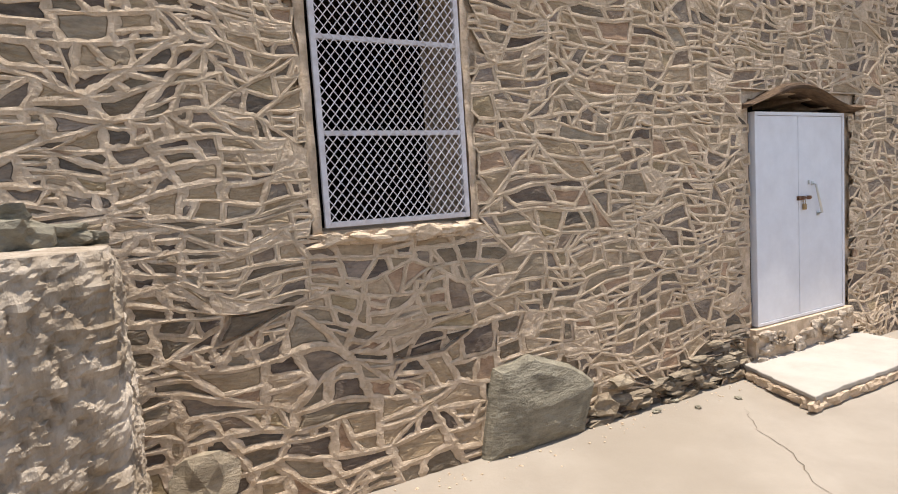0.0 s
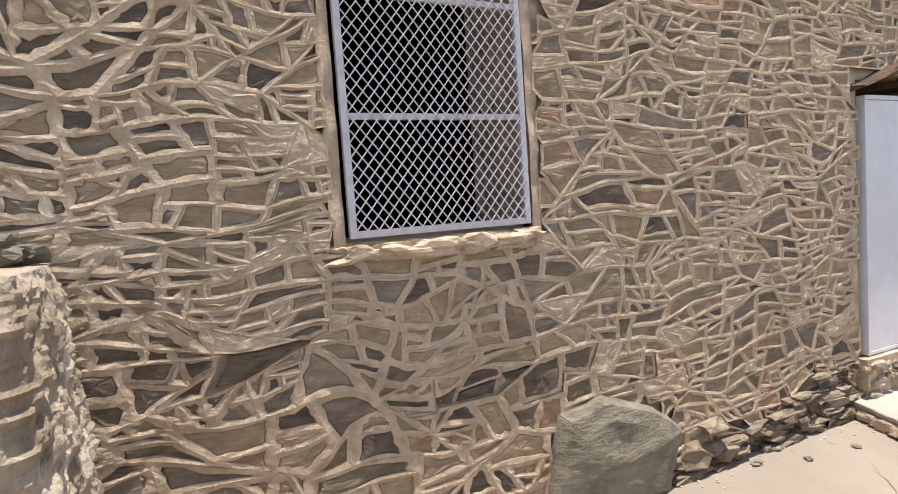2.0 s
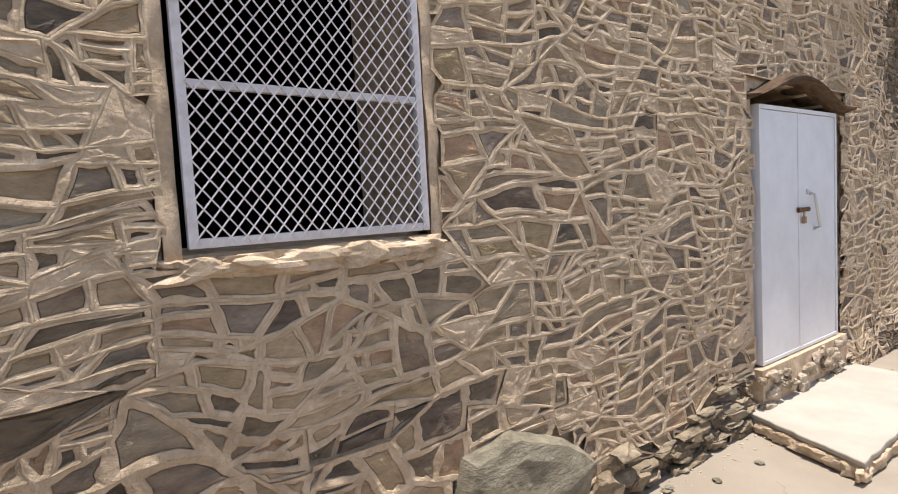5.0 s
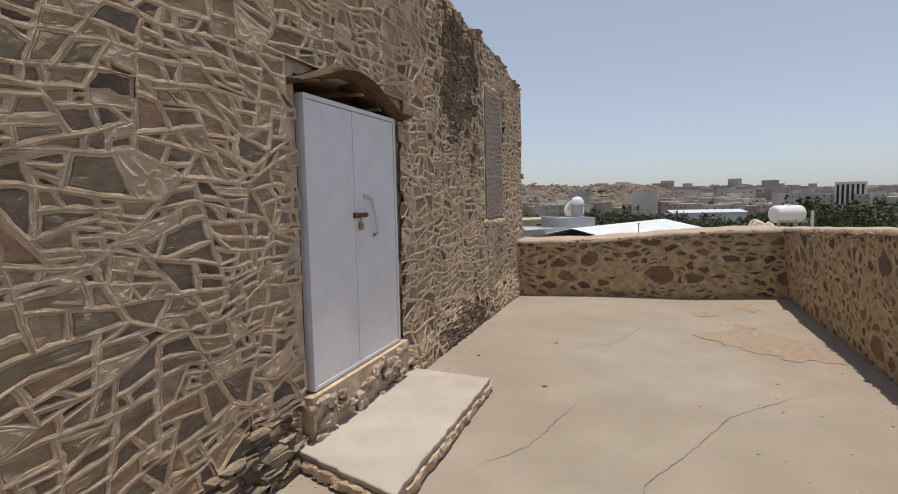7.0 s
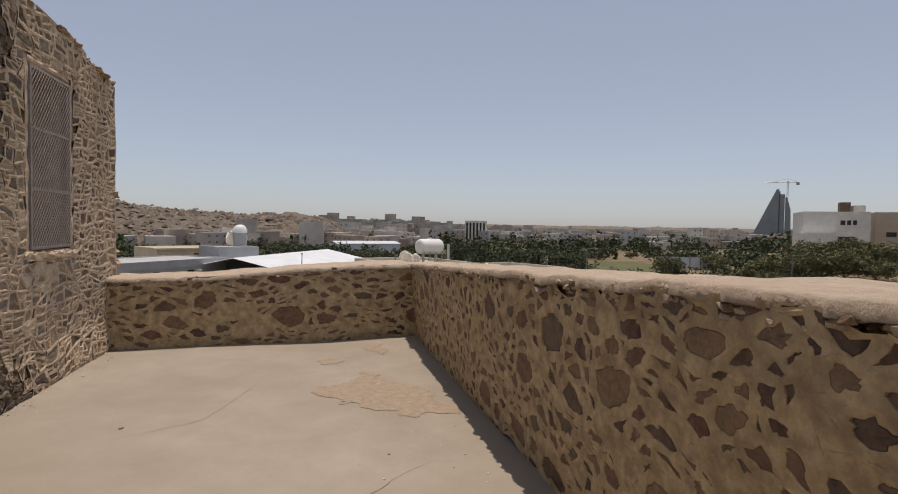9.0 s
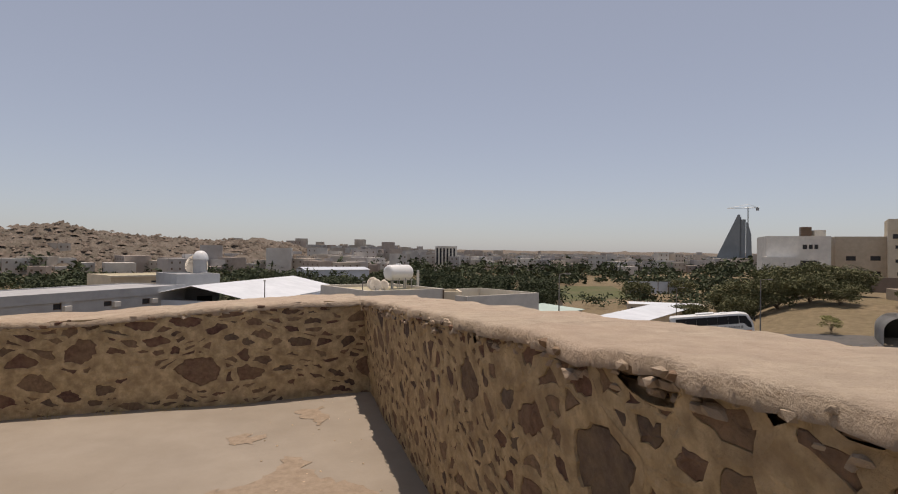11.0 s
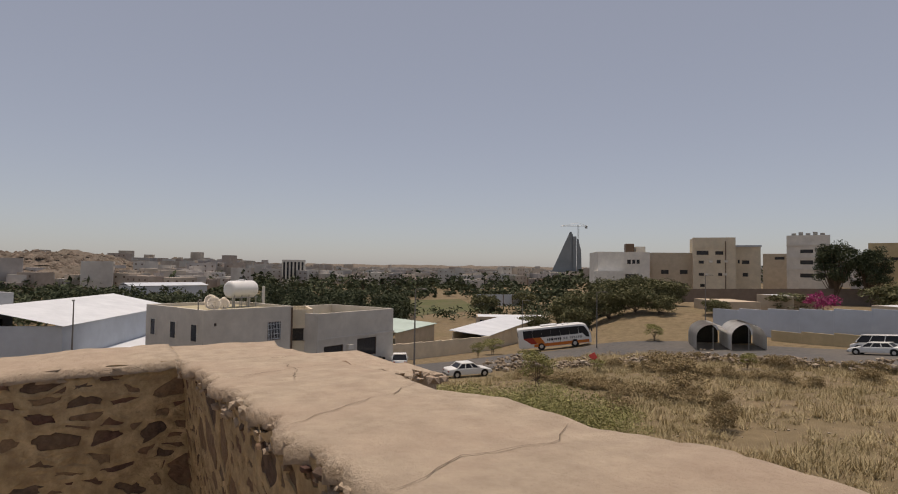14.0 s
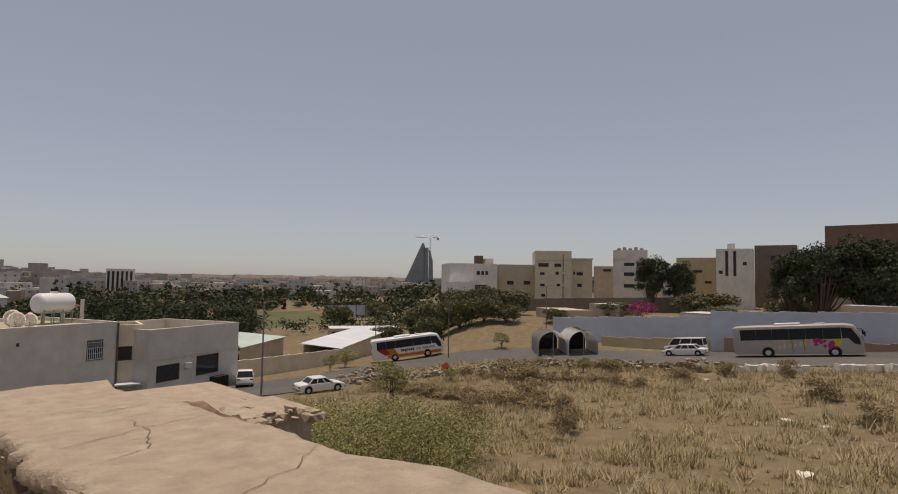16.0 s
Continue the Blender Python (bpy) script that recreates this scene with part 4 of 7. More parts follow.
for k in range(25):
    x = 4.97 + 1.72 * k / 24
    bend = 0.17 * max(0.0, 1 - abs((x - 5.72) / 0.76) ** 1.4)
    zb = 2.325 + bend
    th = 0.035 + 0.05 * math.exp(-((x - 5.72) / 0.45) ** 2) + 0.02 * wob(x, 0.0, 3.0) + 0.03 * sm(6.3, 6.6, x)
    ring = []
    for i in range(12):
        a = 2 * math.pi * i / 12
        ring.append((x, 0.08 + (0.16 + 0.02 * wob(x * 2, i, 1.1)) * math.cos(a) - 0.03, zb + th * 0.5 + th * (0.55 + 0.12 * wob(x * 3, i * 0.7, 1.3)) * math.sin(a)))
    sections.append(ring)
loft(bm, sections)
bm.to_mesh(lintel.data)
bm.free()
sill = part("door_sill", boxes((5.04, 6.58, -0.05, 0.3, -0.02, 0.40)), MORTAR, wall_north, "crumbling cement sill under the door")
bm = bmesh.new()
for k in range(40):
    x, z = rng.uniform(5.0, 6.62), rng.uniform(0.1, 0.36)
    rock(bm, (x, -0.06 + rng.uniform(-0.01, 0.02) - 0.05 * (0.4 - z), z), (rng.uniform(0.05, 0.15), 0.05, rng.uniform(0.03, 0.08)), k * 2.3, sub=2)
tagged(part("sill_rubble", bm, PLASTER, wall_north, "lumpy stones and cement under the door sill"), kind="stuff")

step = empty("step", pose(5.55, -0.4, 0), "low cement-topped stone step before the steel door", "step", kind="structure")
SX0, SX1, SY0, SY1, SZ = -0.95, 1.01, -0.42, 0.38, 0.125


def step_edge(k, n=120):
    """The step's outline, slightly skewed and chipped."""
    f = k / n * 4
    i, f = int(f) % 4, f - int(f)
    c = [(SX0 - 0.02, SY0 + 0.01), (SX1, SY0 + 0.02), (SX1 + 0.1, SY1), (SX0 + 0.3, SY1)]
    a, b = c[i], c[(i + 1) % 4]
    x, y = a[0] + (b[0] - a[0]) * f, a[1] + (b[1] - a[1]) * f
    return x + 0.012 * wob(x, y, 9.0, 1.0) + 0.01 * wob(x, y, 25.0, 1.0), y + 0.012 * wob(x, y, 9.0, 2.0) + 0.01 * wob(x, y, 25.0, 2.0)


out = [step_edge(k) for k in range(120)]
bm = bmesh.new()
loft(bm, [[(x * s, y * s, z + 0.004 * wob(x, y, 6.0)) for x, y in out] for s, z in ((0.985, -0.01), (0.98, SZ - 0.035), (1.0, SZ - 0.03), (1.0, SZ - 0.006), (0.992, SZ))])
part("slab", bm, STEP_TOP, step, "pale cement slab")
bm = bmesh.new()
for k in range(0, 120, 2):
    x, y = out[k]
    if y > 0.3:
        continue
    rock(bm, (x * 0.975, y * 0.965, 0.045), (rng.uniform(0.10, 0.2) if abs(y) > 0.38 else 0.04, 0.04 if abs(y) > 0.38 else rng.uniform(0.09, 0.16), rng.uniform(0.055, 0.075)), k * 1.7, flat=0.6, sub=2)
tagged(part("edge_stones", bm, MORTAR, step, "rough stones along the step's edge"), kind="stuff")

# ---------------------------------------------------------------- loose bits on the floor
def loose(name, x, y, s, h, seed, material, label, group):
    bm = bmesh.new()
    rock(bm, (0, 0, 0), (s, s * 0.8, h), seed, sub=2)
    low = min(v.co.z for v in bm.verts)
    me = bpy.data.meshes.new(name)
    bm.to_mesh(me)
    bm.free()
    ob = thing(name, me, material, label, "stone", group)
    ob.matrix_world = pose(x, y, floor_z(x, y) - low - 0.002, 0, 0, seed * 40)


for k, (x, y, s) in enumerate(((4.03, -0.25, 0.045), (4.42, -0.31, 0.045), (6.81, -1.21, 0.035), (3.72, -0.12, 0.06), (4.0, -0.06, 0.05), (5.9, -2.7, 0.018), (6.7, -3.0, 0.018), (8.3, -1.1, 0.03), (7.6, -0.4, 0.03), (4.75, -1.35, 0.018), (7.4, -3.1, 0.016))):
    loose("pebble", x, y, s, s * 0.4, k + 1.0, BOULDER, "flat grey stone chip lying on the screed", "stone chips on the terrace")
bm = bmesh.new()
for k in range(420):
    x = rng.uniform(0.6, 11.3)
    y = -0.05 - abs(rng.gauss(0, 0.13)) if k % 3 else -3.75 + abs(rng.gauss(0, 0.5))
    s = rng.uniform(0.004, 0.016)
    rock(bm, (x, y, floor_z(x, y) + s * 0.2), (s, s, s * 0.6), k * 1.1, sub=1)
thing("grit", bpy.data.meshes.new("grit"), MORTAR, "grit and crumbs fallen along the wall foot", "grit", kind="stuff")
bm.to_mesh(bpy.data.objects["grit"].data)
bm.free()
DRY_GRASS = surface("dry_grass", (0.30, 0.23, 0.10), (0.48, 0.39, 0.19), scale=2.0, rough=0.9, bump=0)
bm = bmesh.new()
for cx, cy, n in ((11.38, -2.05, 60), (11.36, -1.5, 40), (11.38, -2.6, 30), (11.36, -0.9, 25), (11.38, -3.3, 20)):
    for k in range(n):
        x, y = cx + rng.gauss(0, 0.03), cy + rng.gauss(0, 0.10)
        dx, dy, h = rng.gauss(-0.02, 0.03), rng.gauss(0, 0.04), rng.uniform(0.03, 0.11)
        bm.faces.new([bm.verts.new(p) for p in ((x, y - 0.002, -0.02), (x, y + 0.002, -0.02), (x + dx, y + dy, h))])
thing("weeds", bpy.data.meshes.new("weeds"), DRY_GRASS, "dry weeds growing along the parapet foot", "weeds", kind="stuff")
bm.to_mesh(bpy.data.objects["weeds"].data)
bm.free()


# ---------------------------------------------------------------- land round the house
def ground_z(x, y):
    b = -3.75 - 0.0955 * min(max(x, -40.0), 97.0)
    s = sm(0.8, 1.15, -y / max(x, 1.0)) * sm(85.0, 125.0, math.hypot(x, y))
    return b + (-5.5 - b) * s + 0.12 * wob(x, y, 0.13, 3.0) * sm(110.0, 40.0, math.hypot(x, y))


SOIL = surface("dry_soil", (0.13, 0.098, 0.058), (0.25, 0.19, 0.115), (0.17, 0.135, 0.075), scale=0.9, blotch_scale=0.09, blotch_amount=0.7, rough=1.0, bump=0.6, bump_scale=6)
ASPHALT = surface("old_asphalt", (0.075, 0.072, 0.07), (0.12, 0.115, 0.11), (0.16, 0.14, 0.115), scale=1.5, blotch_scale=0.12, blotch_amount=0.5, rough=0.9, bump=0.2, bump_scale=12)
LAWN = surface("irrigated_grass", (0.06, 0.075, 0.028), (0.12, 0.12, 0.05), (0.14, 0.115, 0.07), scale=0.6, blotch_scale=0.08, blotch_amount=0.6, rough=1.0, bump=0.2)
LEAF_DARK = surface("dark_foliage", (0.030, 0.042, 0.022), (0.085, 0.10, 0.05), rough=0.8, scale=1.2, bump=0, vary=[(0.03, 0.045, 0.02), (0.06, 0.075, 0.035), (0.09, 0.10, 0.05), (0.045, 0.055, 0.03)], per="island", vary_amount=0.6)
LEAF_LIGHT = surface("acacia_foliage", (0.17, 0.17, 0.06), (0.34, 0.32, 0.13), rough=0.8, scale=3, bump=0, vary=[(0.20, 0.205, 0.07), (0.31, 0.30, 0.12), (0.40, 0.36, 0.17), (0.15, 0.15, 0.065)], per="island", vary_amount=0.6)
LEAF_OLIVE = surface("olive_foliage", (0.075, 0.085, 0.04), (0.16, 0.16, 0.075), rough=0.8, scale=2, bump=0, vary=[(0.08, 0.09, 0.04), (0.13, 0.13, 0.06), (0.18, 0.165, 0.085)], per="island", vary_amount=0.6)
LEAF_DRY = surface("dry_brush", (0.17, 0.13, 0.07), (0.33, 0.26, 0.145), rough=0.9, scale=3, bump=0, vary=[(0.22, 0.165, 0.085), (0.33, 0.26, 0.14), (0.40, 0.32, 0.185), (0.28, 0.205, 0.115)], per="island", vary_amount=0.6)
STRAW = surface("straw", (0.35, 0.28, 0.16), (0.54, 0.45, 0.28), (0.28, 0.24, 0.13), rough=0.9, scale=0.5, blotch_scale=0.15, blotch_amount=0.6, bump=0)
FLOWER = surface("bougainvillea", (0.30, 0.03, 0.13), (0.45, 0.08, 0.22), rough=0.8, scale=3, bump=0)
BARK = surface("bark", (0.09, 0.065, 0.045), (0.20, 0.15, 0.11), rough=0.95, scale=8, bump=0.5)
HILL_ROCK = surface("hill_rock", (0.10, 0.078, 0.06), (0.24, 0.19, 0.15), scale=0.5, rough=1.0, bump=0, vary=[(0.09, 0.07, 0.055), (0.17, 0.135, 0.105), (0.25, 0.20, 0.16)], per="island")
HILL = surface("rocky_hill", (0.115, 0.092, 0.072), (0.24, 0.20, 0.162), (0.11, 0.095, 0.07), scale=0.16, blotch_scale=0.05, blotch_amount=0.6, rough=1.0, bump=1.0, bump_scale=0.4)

xs = sorted({-40 + 2.5 * k for k in range(76)} | {-300, -150, -80, 170, 200, 240, 290, 350, 430, 520, 700, 1000, 1500, 2500, 4500} | {-4500, -2000, -900})
ys = sorted({-140 + 2.5 * k for k in range(82)} | {90, 130, 180, 250, 350, 600, 1200, 2500, 4500} | {-160, -190, -240, -320, -450, -700, -1200, -2500, -4500})
gv = [(x, y, ground_z(x, y)) for y in ys for x in xs]
n = len(xs)
gf = [(j * n + i, j * n + i + 1, (j + 1) * n + i + 1, (j + 1) * n + i) for j in range(len(ys) - 1) for i in range(n - 1)]
thing("ground", mesh_of("ground", gv, gf, True), SOIL, "dry stony brown soil sloping away below the terrace", kind="structure")


def band(name, near, far, lift, material, label):
    """A sheet between two lines on the ground."""
    vs, fs = [], []
    m = 60
    for k in range(m + 1):
        f = k / m * (len(near) - 1)
        i = min(int(f), len(near) - 2)
        f -= i
        a = [near[i][c] + (near[i + 1][c] - near[i][c]) * f for c in (0, 1)]
        b = [far[i][c] + (far[i + 1][c] - far[i][c]) * f for c in (0, 1)]
        for j in range(9):
            x, y = a[0] + (b[0] - a[0]) * j / 8, a[1] + (b[1] - a[1]) * j / 8
            if j in (0, 8):
                x, y = x + 0.6 * wob(x, y, 0.4, 2.0), y + 0.6 * wob(x, y, 0.4, 5.0)
            vs.append((x, y, ground_z(x, y) + lift))
    fs = [(k * 9 + j, k * 9 + j + 1, (k + 1) * 9 + j + 1, (k + 1) * 9 + j) for k in range(m) for j in range(8)]
    return thing(name, mesh_of(name, vs, fs, True), material, label, kind="structure")


band("road", [(62, -8), (57.5, -26), (56.5, -34), (60, -45), (62.5, -56), (58.5, -63), (49.4, -65.5), (36.7, -63.2), (30.5, -63), (21, -65.6), (13, -65), (-20, -68)],
     [(74, -6), (72, -24), (70, -34), (70.5, -45), (74.5, -56), (70, -70), (60, -77), (48.7, -80), (34, -81.5), (23.6, -81.5), (13, -82), (-20, -84)], 0.07, ASPHALT, "worn grey asphalt road with dusty edges")
band("lawn", [(150, -70), (165, -95), (170, -118)], [(215, -85), (235, -120), (235, -150)], 0.1, LAWN, "irrigated green field with dry patches")


# ---------------------------------------------------------------- houses, sheds and walls
def paint(name, c, wear=0.2):
    return surface(name, tuple(v * (1 - wear) for v in c), c, tuple(v * 0.72 for v in c), scale=0.7, blotch_scale=0.25, blotch_amount=0.45, rough=0.9, bump=0.15, bump_scale=5)


CREAM = paint("cream_render", (0.72, 0.62, 0.47))
WHITE_WASH = paint("whitewash", (0.79, 0.74, 0.66))
BEIGE = paint("beige_render", (0.58, 0.48, 0.36))
OCHRE = paint("ochre_render", (0.57, 0.46, 0.28))
GREY_BLOCK = paint("grey_blockwork", (0.66, 0.61, 0.54))
BROWN_REND = paint("brown_render", (0.24, 0.185, 0.145))
RED_REND = paint("red_brown_render", (0.22, 0.145, 0.11))
BLUE_WALL = paint("pale_blue_paint", (0.55, 0.59, 0.64), 0.1)
GREY_SHEET = paint("grey_sheet_metal", (0.43, 0.43, 0.43))
WHITE_SHEET = surface("white_roof_sheet", (0.54, 0.57, 0.60), (0.67, 0.70, 0.73), scale=0.4, rough=0.5, bump=0.05)
TEAL_SHEET = paint("pale_green_sheet", (0.45, 0.55, 0.50), 0.1)
ROOF_SCREED = paint("roof_screed", (0.45, 0.40, 0.27))
DARK_GLASS = surface("dark_window_glass", (0.025, 0.025, 0.028), (0.05, 0.048, 0.05), rough=0.15, bump=0)
FRAME_BROWN = plain("brown_frame", (0.15, 0.10, 0.07))
# near black: painted shade in stores and wheel arches, and the bin's colour
BIN_AND_SHADE_BLACK = surface("bin_and_shade_black", (0.02, 0.018, 0.016), (0.04, 0.036, 0.03), rough=0.9, bump=0)
TANK_WHITE = plain("tank_white", (0.74, 0.74, 0.73), 0.45)
STEEL_GREY = plain("galvanised_steel", (0.35, 0.35, 0.34), 0.5, 0.6)


def ac_unit(parent, u, z, y=-0.35):
    part("ac_unit", boxes((u, u + 0.8, y, 0.05, z, z + 0.55), bevel=0.03), WHITE_WASH, parent, "white window air conditioner")


def house(name, a, yaw, w, deep, ztop, material, windows, label, category="house", parapet_h=0.6, roof=None, sills=True, group=""):
    """A flat-roofed block. a: the left end of its front, as seen; yaw: the way along the front; windows: (u0, u1, z0, z1) on the front."""
    base = min(ground_z(a[0], a[1]), ground_z(a[0] + w * math.cos(radians(yaw)), a[1] + w * math.sin(radians(yaw)))) - 1.5
    ob = empty(name, pose(a[0], a[1], base, 0, 0, yaw), label, category, group)
    h = ztop - base
    # the front looks towards local -y
    cuts_x = sorted({0.0, w} | {c for q in windows for c in q[:2]})
    for x0, x1 in zip(cuts_x, cuts_x[1:]):
        if x1 - x0 < 1e-3:
            continue
        m, z = 0.5 * (x0 + x1), 0.0
        for q in sorted((q for q in windows if q[0] <= m <= q[1]), key=lambda q: q[2]):
            if q[2] - base > z:
                part("wall_panel", boxes((x0, x1, 0.0, 0.3, z, q[2] - base)), material, ob)
            z = q[3] - base
        if h > z:
            part("wall_panel", boxes((x0, x1, 0.0, 0.3, z, h)), material, ob)
    part("wall", boxes((0, 0.3, 0.3, deep, 0, h)), material, ob)
    part("wall", boxes((w - 0.3, w, 0.3, deep, 0, h)), material, ob)
    part("wall", boxes((0.3, w - 0.3, deep - 0.3, deep, 0, h)), material, ob)
    part("roof", boxes((0.3, w - 0.3, 0.3, deep - 0.3, h - parapet_h - 0.25, h - parapet_h)), roof or ROOF_SCREED, ob)
    for u0, u1, z0, z1 in windows:
        win = part("window", boxes((u0, u1, 0.16, 0.20, z0 - base, z1 - base)), DARK_GLASS, ob)
        f = 0.06
        part("window_frame", boxes((u0, u0 + f, 0.08, 0.16, z0 - base, z1 - base), (u1 - f, u1, 0.08, 0.16, z0 - base, z1 - base), (u0 + f, u1 - f, 0.08, 0.16, z0 - base, z0 - base + f),
                                   (u0 + f, u1 - f, 0.08, 0.16, z1 - base - f, z1 - base)), FRAME_BROWN, win)
        if sills:
            part("window_sill", boxes((u0 - 0.1, u1 + 0.1, -0.08, 0.16, z0 - base - 0.1, z0 - base)), material, win)
    return ob, base


def long_wall(name, a, b, ztop_a, ztop_b, thick, material, label, copes=True):
    """A free-standing wall between two points, with piers along it."""
    w = math.hypot(b[0] - a[0], b[1] - a[1])
    yaw = math.degrees(math.atan2(b[1] - a[1], b[0] - a[0]))
    ob = empty(name, pose(a[0], a[1], 0, 0, 0, yaw), label, "wall", kind="structure")
    m = max(2, int(w / 4))
    for k in range(m):
        u0, u1 = w * k / m, w * (k + 1) / m
        x, y = a[0] + (b[0] - a[0]) * (k + 0.5) / m, a[1] + (b[1] - a[1]) * (k + 0.5) / m
        zt = ztop_a + (ztop_b - ztop_a) * (k + 0.5) / m
        part("panel", boxes((u0 + 0.005, u1 - 0.005, 0, thick, ground_z(x, y) - 0.8, zt)), material, ob)
    return ob


villa, vb = house("villa", (64.7, -11.95), -70.2, 9.88, 12.0, -2.57, GREY_BLOCK, [(6.86, 8.47, -6.0, -4.12), (1.02, 1.28, -4.13, -3.82)], "grey blockwork villa with a flat roof beside the road", parapet_h=0.35)
bm = bmesh.new()
for k in range(9):
    u = 6.92 + 1.48 * k / 8
    tube(bm, [(u, -0.06, -5.95 - vb), (u, -0.06, -4.15 - vb)], 0.025, 5)
for k in range(4):
    tube(bm, [(6.88, -0.06, -5.85 - vb + 0.5 * k), (8.45, -0.06, -5.85 - vb + 0.5 * k)], 0.025, 5)
part("window_grille", bm, WHITE_SHEET, villa, "white wrought iron grille")
for k, v in enumerate(((1.2, 2.3), (5.4, 6.5), (9.8, 10.8))):
    part("window", boxes((-0.03, 0.02, v[0], v[1], -5.6 - vb, -4.05 - vb)), DARK_GLASS, villa)
    for e in (v[0] - 0.12, v[1]):
        part("window_jamb", boxes((-0.08, 0.0, e, e + 0.12, -5.7 - vb, -3.95 - vb)), WHITE_WASH, villa)
for k in range(3):
    part("roof_post", boxes((7.3 + 1.9 * k, 7.55 + 1.9 * k, 7.4, 7.65, -3.0 - vb, -0.7 - vb)), WHITE_WASH, villa)
part("pipe", tube(bmesh.new(), [(9.75, -0.1, 0.5), (9.75, -0.1, -2.7 - vb)], 0.09, 8), FRAME_BROWN, villa, "brown drain pipe")
wing, wb = house("villa_wing", (66.3, -23.45), -66.6, 12.3, 11.0, -3.38, GREY_BLOCK, [(0.93, 3.83, -8.61, -6.95), (6.01, 9.28, -8.64, -6.56)], "grey blockwork villa wing with brown-framed windows", parapet_h=1.1)
ac_unit(wing, 4.3, -7.6 - wb)
part("string_course", boxes((-0.1, 12.4, -0.12, 0.0, -6.35 - wb, -6.1 - wb)), GREY_BLOCK, wing)
part("doorway", boxes((8.0, 9.9, -0.9, 0.0, 0.6, -9.0 - wb)), BIN_AND_SHADE_BLACK, wing, "dark metal bin at the wall foot")
house("villa_stair", (68.5, -20.9), -101.0, 2.6, 5.0, -2.95, CREAM, [(0.45, 1.9, -6.35, -5.0)], "recessed cream stairwell between the villa's two blocks", parapet_h=0.4)
part("awning", boxes((0.2, 2.4, -1.6, 0.0, 3.3, 3.42)), WHITE_SHEET, bpy.data.objects["villa_stair"], "ribbed white awning")

tank = empty("water_tank", pose(73.4, -17.0, -2.95, 0, 0, -60), "white cylindrical water tank on a steel stand on the roof", "water tank")
bm = bmesh.new()
sections = []
for x, r in ((-1.8, 0.5), (-1.77, 0.7), (-1.68, 0.86), (-1.5, 0.95), (-0.75, 0.95), (-0.7, 0.97), (0.7, 0.97), (0.75, 0.95), (1.5, 0.95), (1.68, 0.86), (1.77, 0.7), (1.8, 0.5)):
    sections.append([(x, r * math.cos(2 * math.pi * i / 20), 2.0 + r * math.sin(2 * math.pi * i / 20)) for i in range(20)])
loft(bm, sections)
part("body", bm, TANK_WHITE, tank, "", True)
part("lid", tube(bmesh.new(), [(0, 0, 2.9), (0, 0, 3.12)], [0.35, 0.3], 14), TANK_WHITE, tank)
for x in (-1.5, -0.5, 0.5, 1.5):
    for y in (-0.7, 0.7):
        part("leg", tube(bmesh.new(), [(x, y, 0), (x, y, 1.55)], 0.05, 6), STEEL_GREY, tank)
for y in (-0.7, 0.7):
    part("rail", tube(bmesh.new(), [(-1.7, y, 1.1), (1.7, y, 1.1)], 0.05, 6), STEEL_GREY, tank)
rng = random.Random(17)


def dish(x, y, z, r, yaw, label):
    ob = empty("satellite_dish", pose(x, y, z, 0, 0, yaw), label, "satellite dish")
    sections = []
    bm = bmesh.new()
    for k in range(6):
        f = k / 5
        sections.append([(0.25 * r * f * f, r * f * math.cos(2 * math.pi * i / 18) + 1e-4 * i, r * 1.1 + r * f * math.sin(2 * math.pi * i / 18)) for i in range(18)])
    for a, b in zip(sections, sections[1:]):
        ra, rb = [bm.verts.new(p) for p in a], [bm.verts.new(p) for p in b]
        for i in range(18):
            bm.faces.new((ra[i], ra[(i + 1) % 18], rb[(i + 1) % 18], rb[i]))
    bmesh.ops.solidify(bm, geom=bm.faces[:], thickness=0.03)
    part("reflector", bm, WHITE_WASH, ob, "", True)
    part("mast", tube(bmesh.new(), [(-0.1, 0, 0), (-0.1, 0, r)], 0.05, 6), STEEL_GREY, ob)
    part("arm", tube(bmesh.new(), [(0, 0, r * 0.2), (r * 0.9, 0, r * 0.9)], 0.03, 5), STEEL_GREY, ob)


for k, (u, v, r) in enumerate(((70.8, -13.6, 0.7), (71.6, -14.6, 0.6), (72.6, -13.4, 0.75), (73.4, -14.8, 0.6))):
    dish(u - 1.5, v, -2.95, r, 150 + 25 * k, "dusty white satellite dish on the villa roof")
dish(94.2, 8.3, -2.6, 1.6, 170, "large grey satellite dish on a shed roof")

dome = empty("dome", pose(94.0, 7.9, -2.0), "white ribbed dome on a short drum above the sheds", "dome")
bm = bmesh.new()
sections = []
for k in range(10):
    a = math.pi / 2 * k / 9
    r = 1.05 * (math.cos(a) ** 0.8 if k < 9 else 0.02)
    sections.append([(r * (1 + 0.02 * (i % 2)) * math.cos(2 * math.pi * i / 24), r * (1 + 0.02 * (i % 2)) * math.sin(2 * math.pi * i / 24), 2.1 + 1.25 * math.sin(a)) for i in range(24)])
loft(bm, sections)
part("shell", bm, TANK_WHITE, dome, "", True)
part("drum", tube(bmesh.new(), [(0, 0, 0), (0, 0, 2.12)], 0.95, 24), GREY_SHEET, dome)
part("finial", tube(bmesh.new(), [(0, 0, 3.32), (0, 0, 3.9)], [0.06, 0.02], 6), STEEL_GREY, dome)

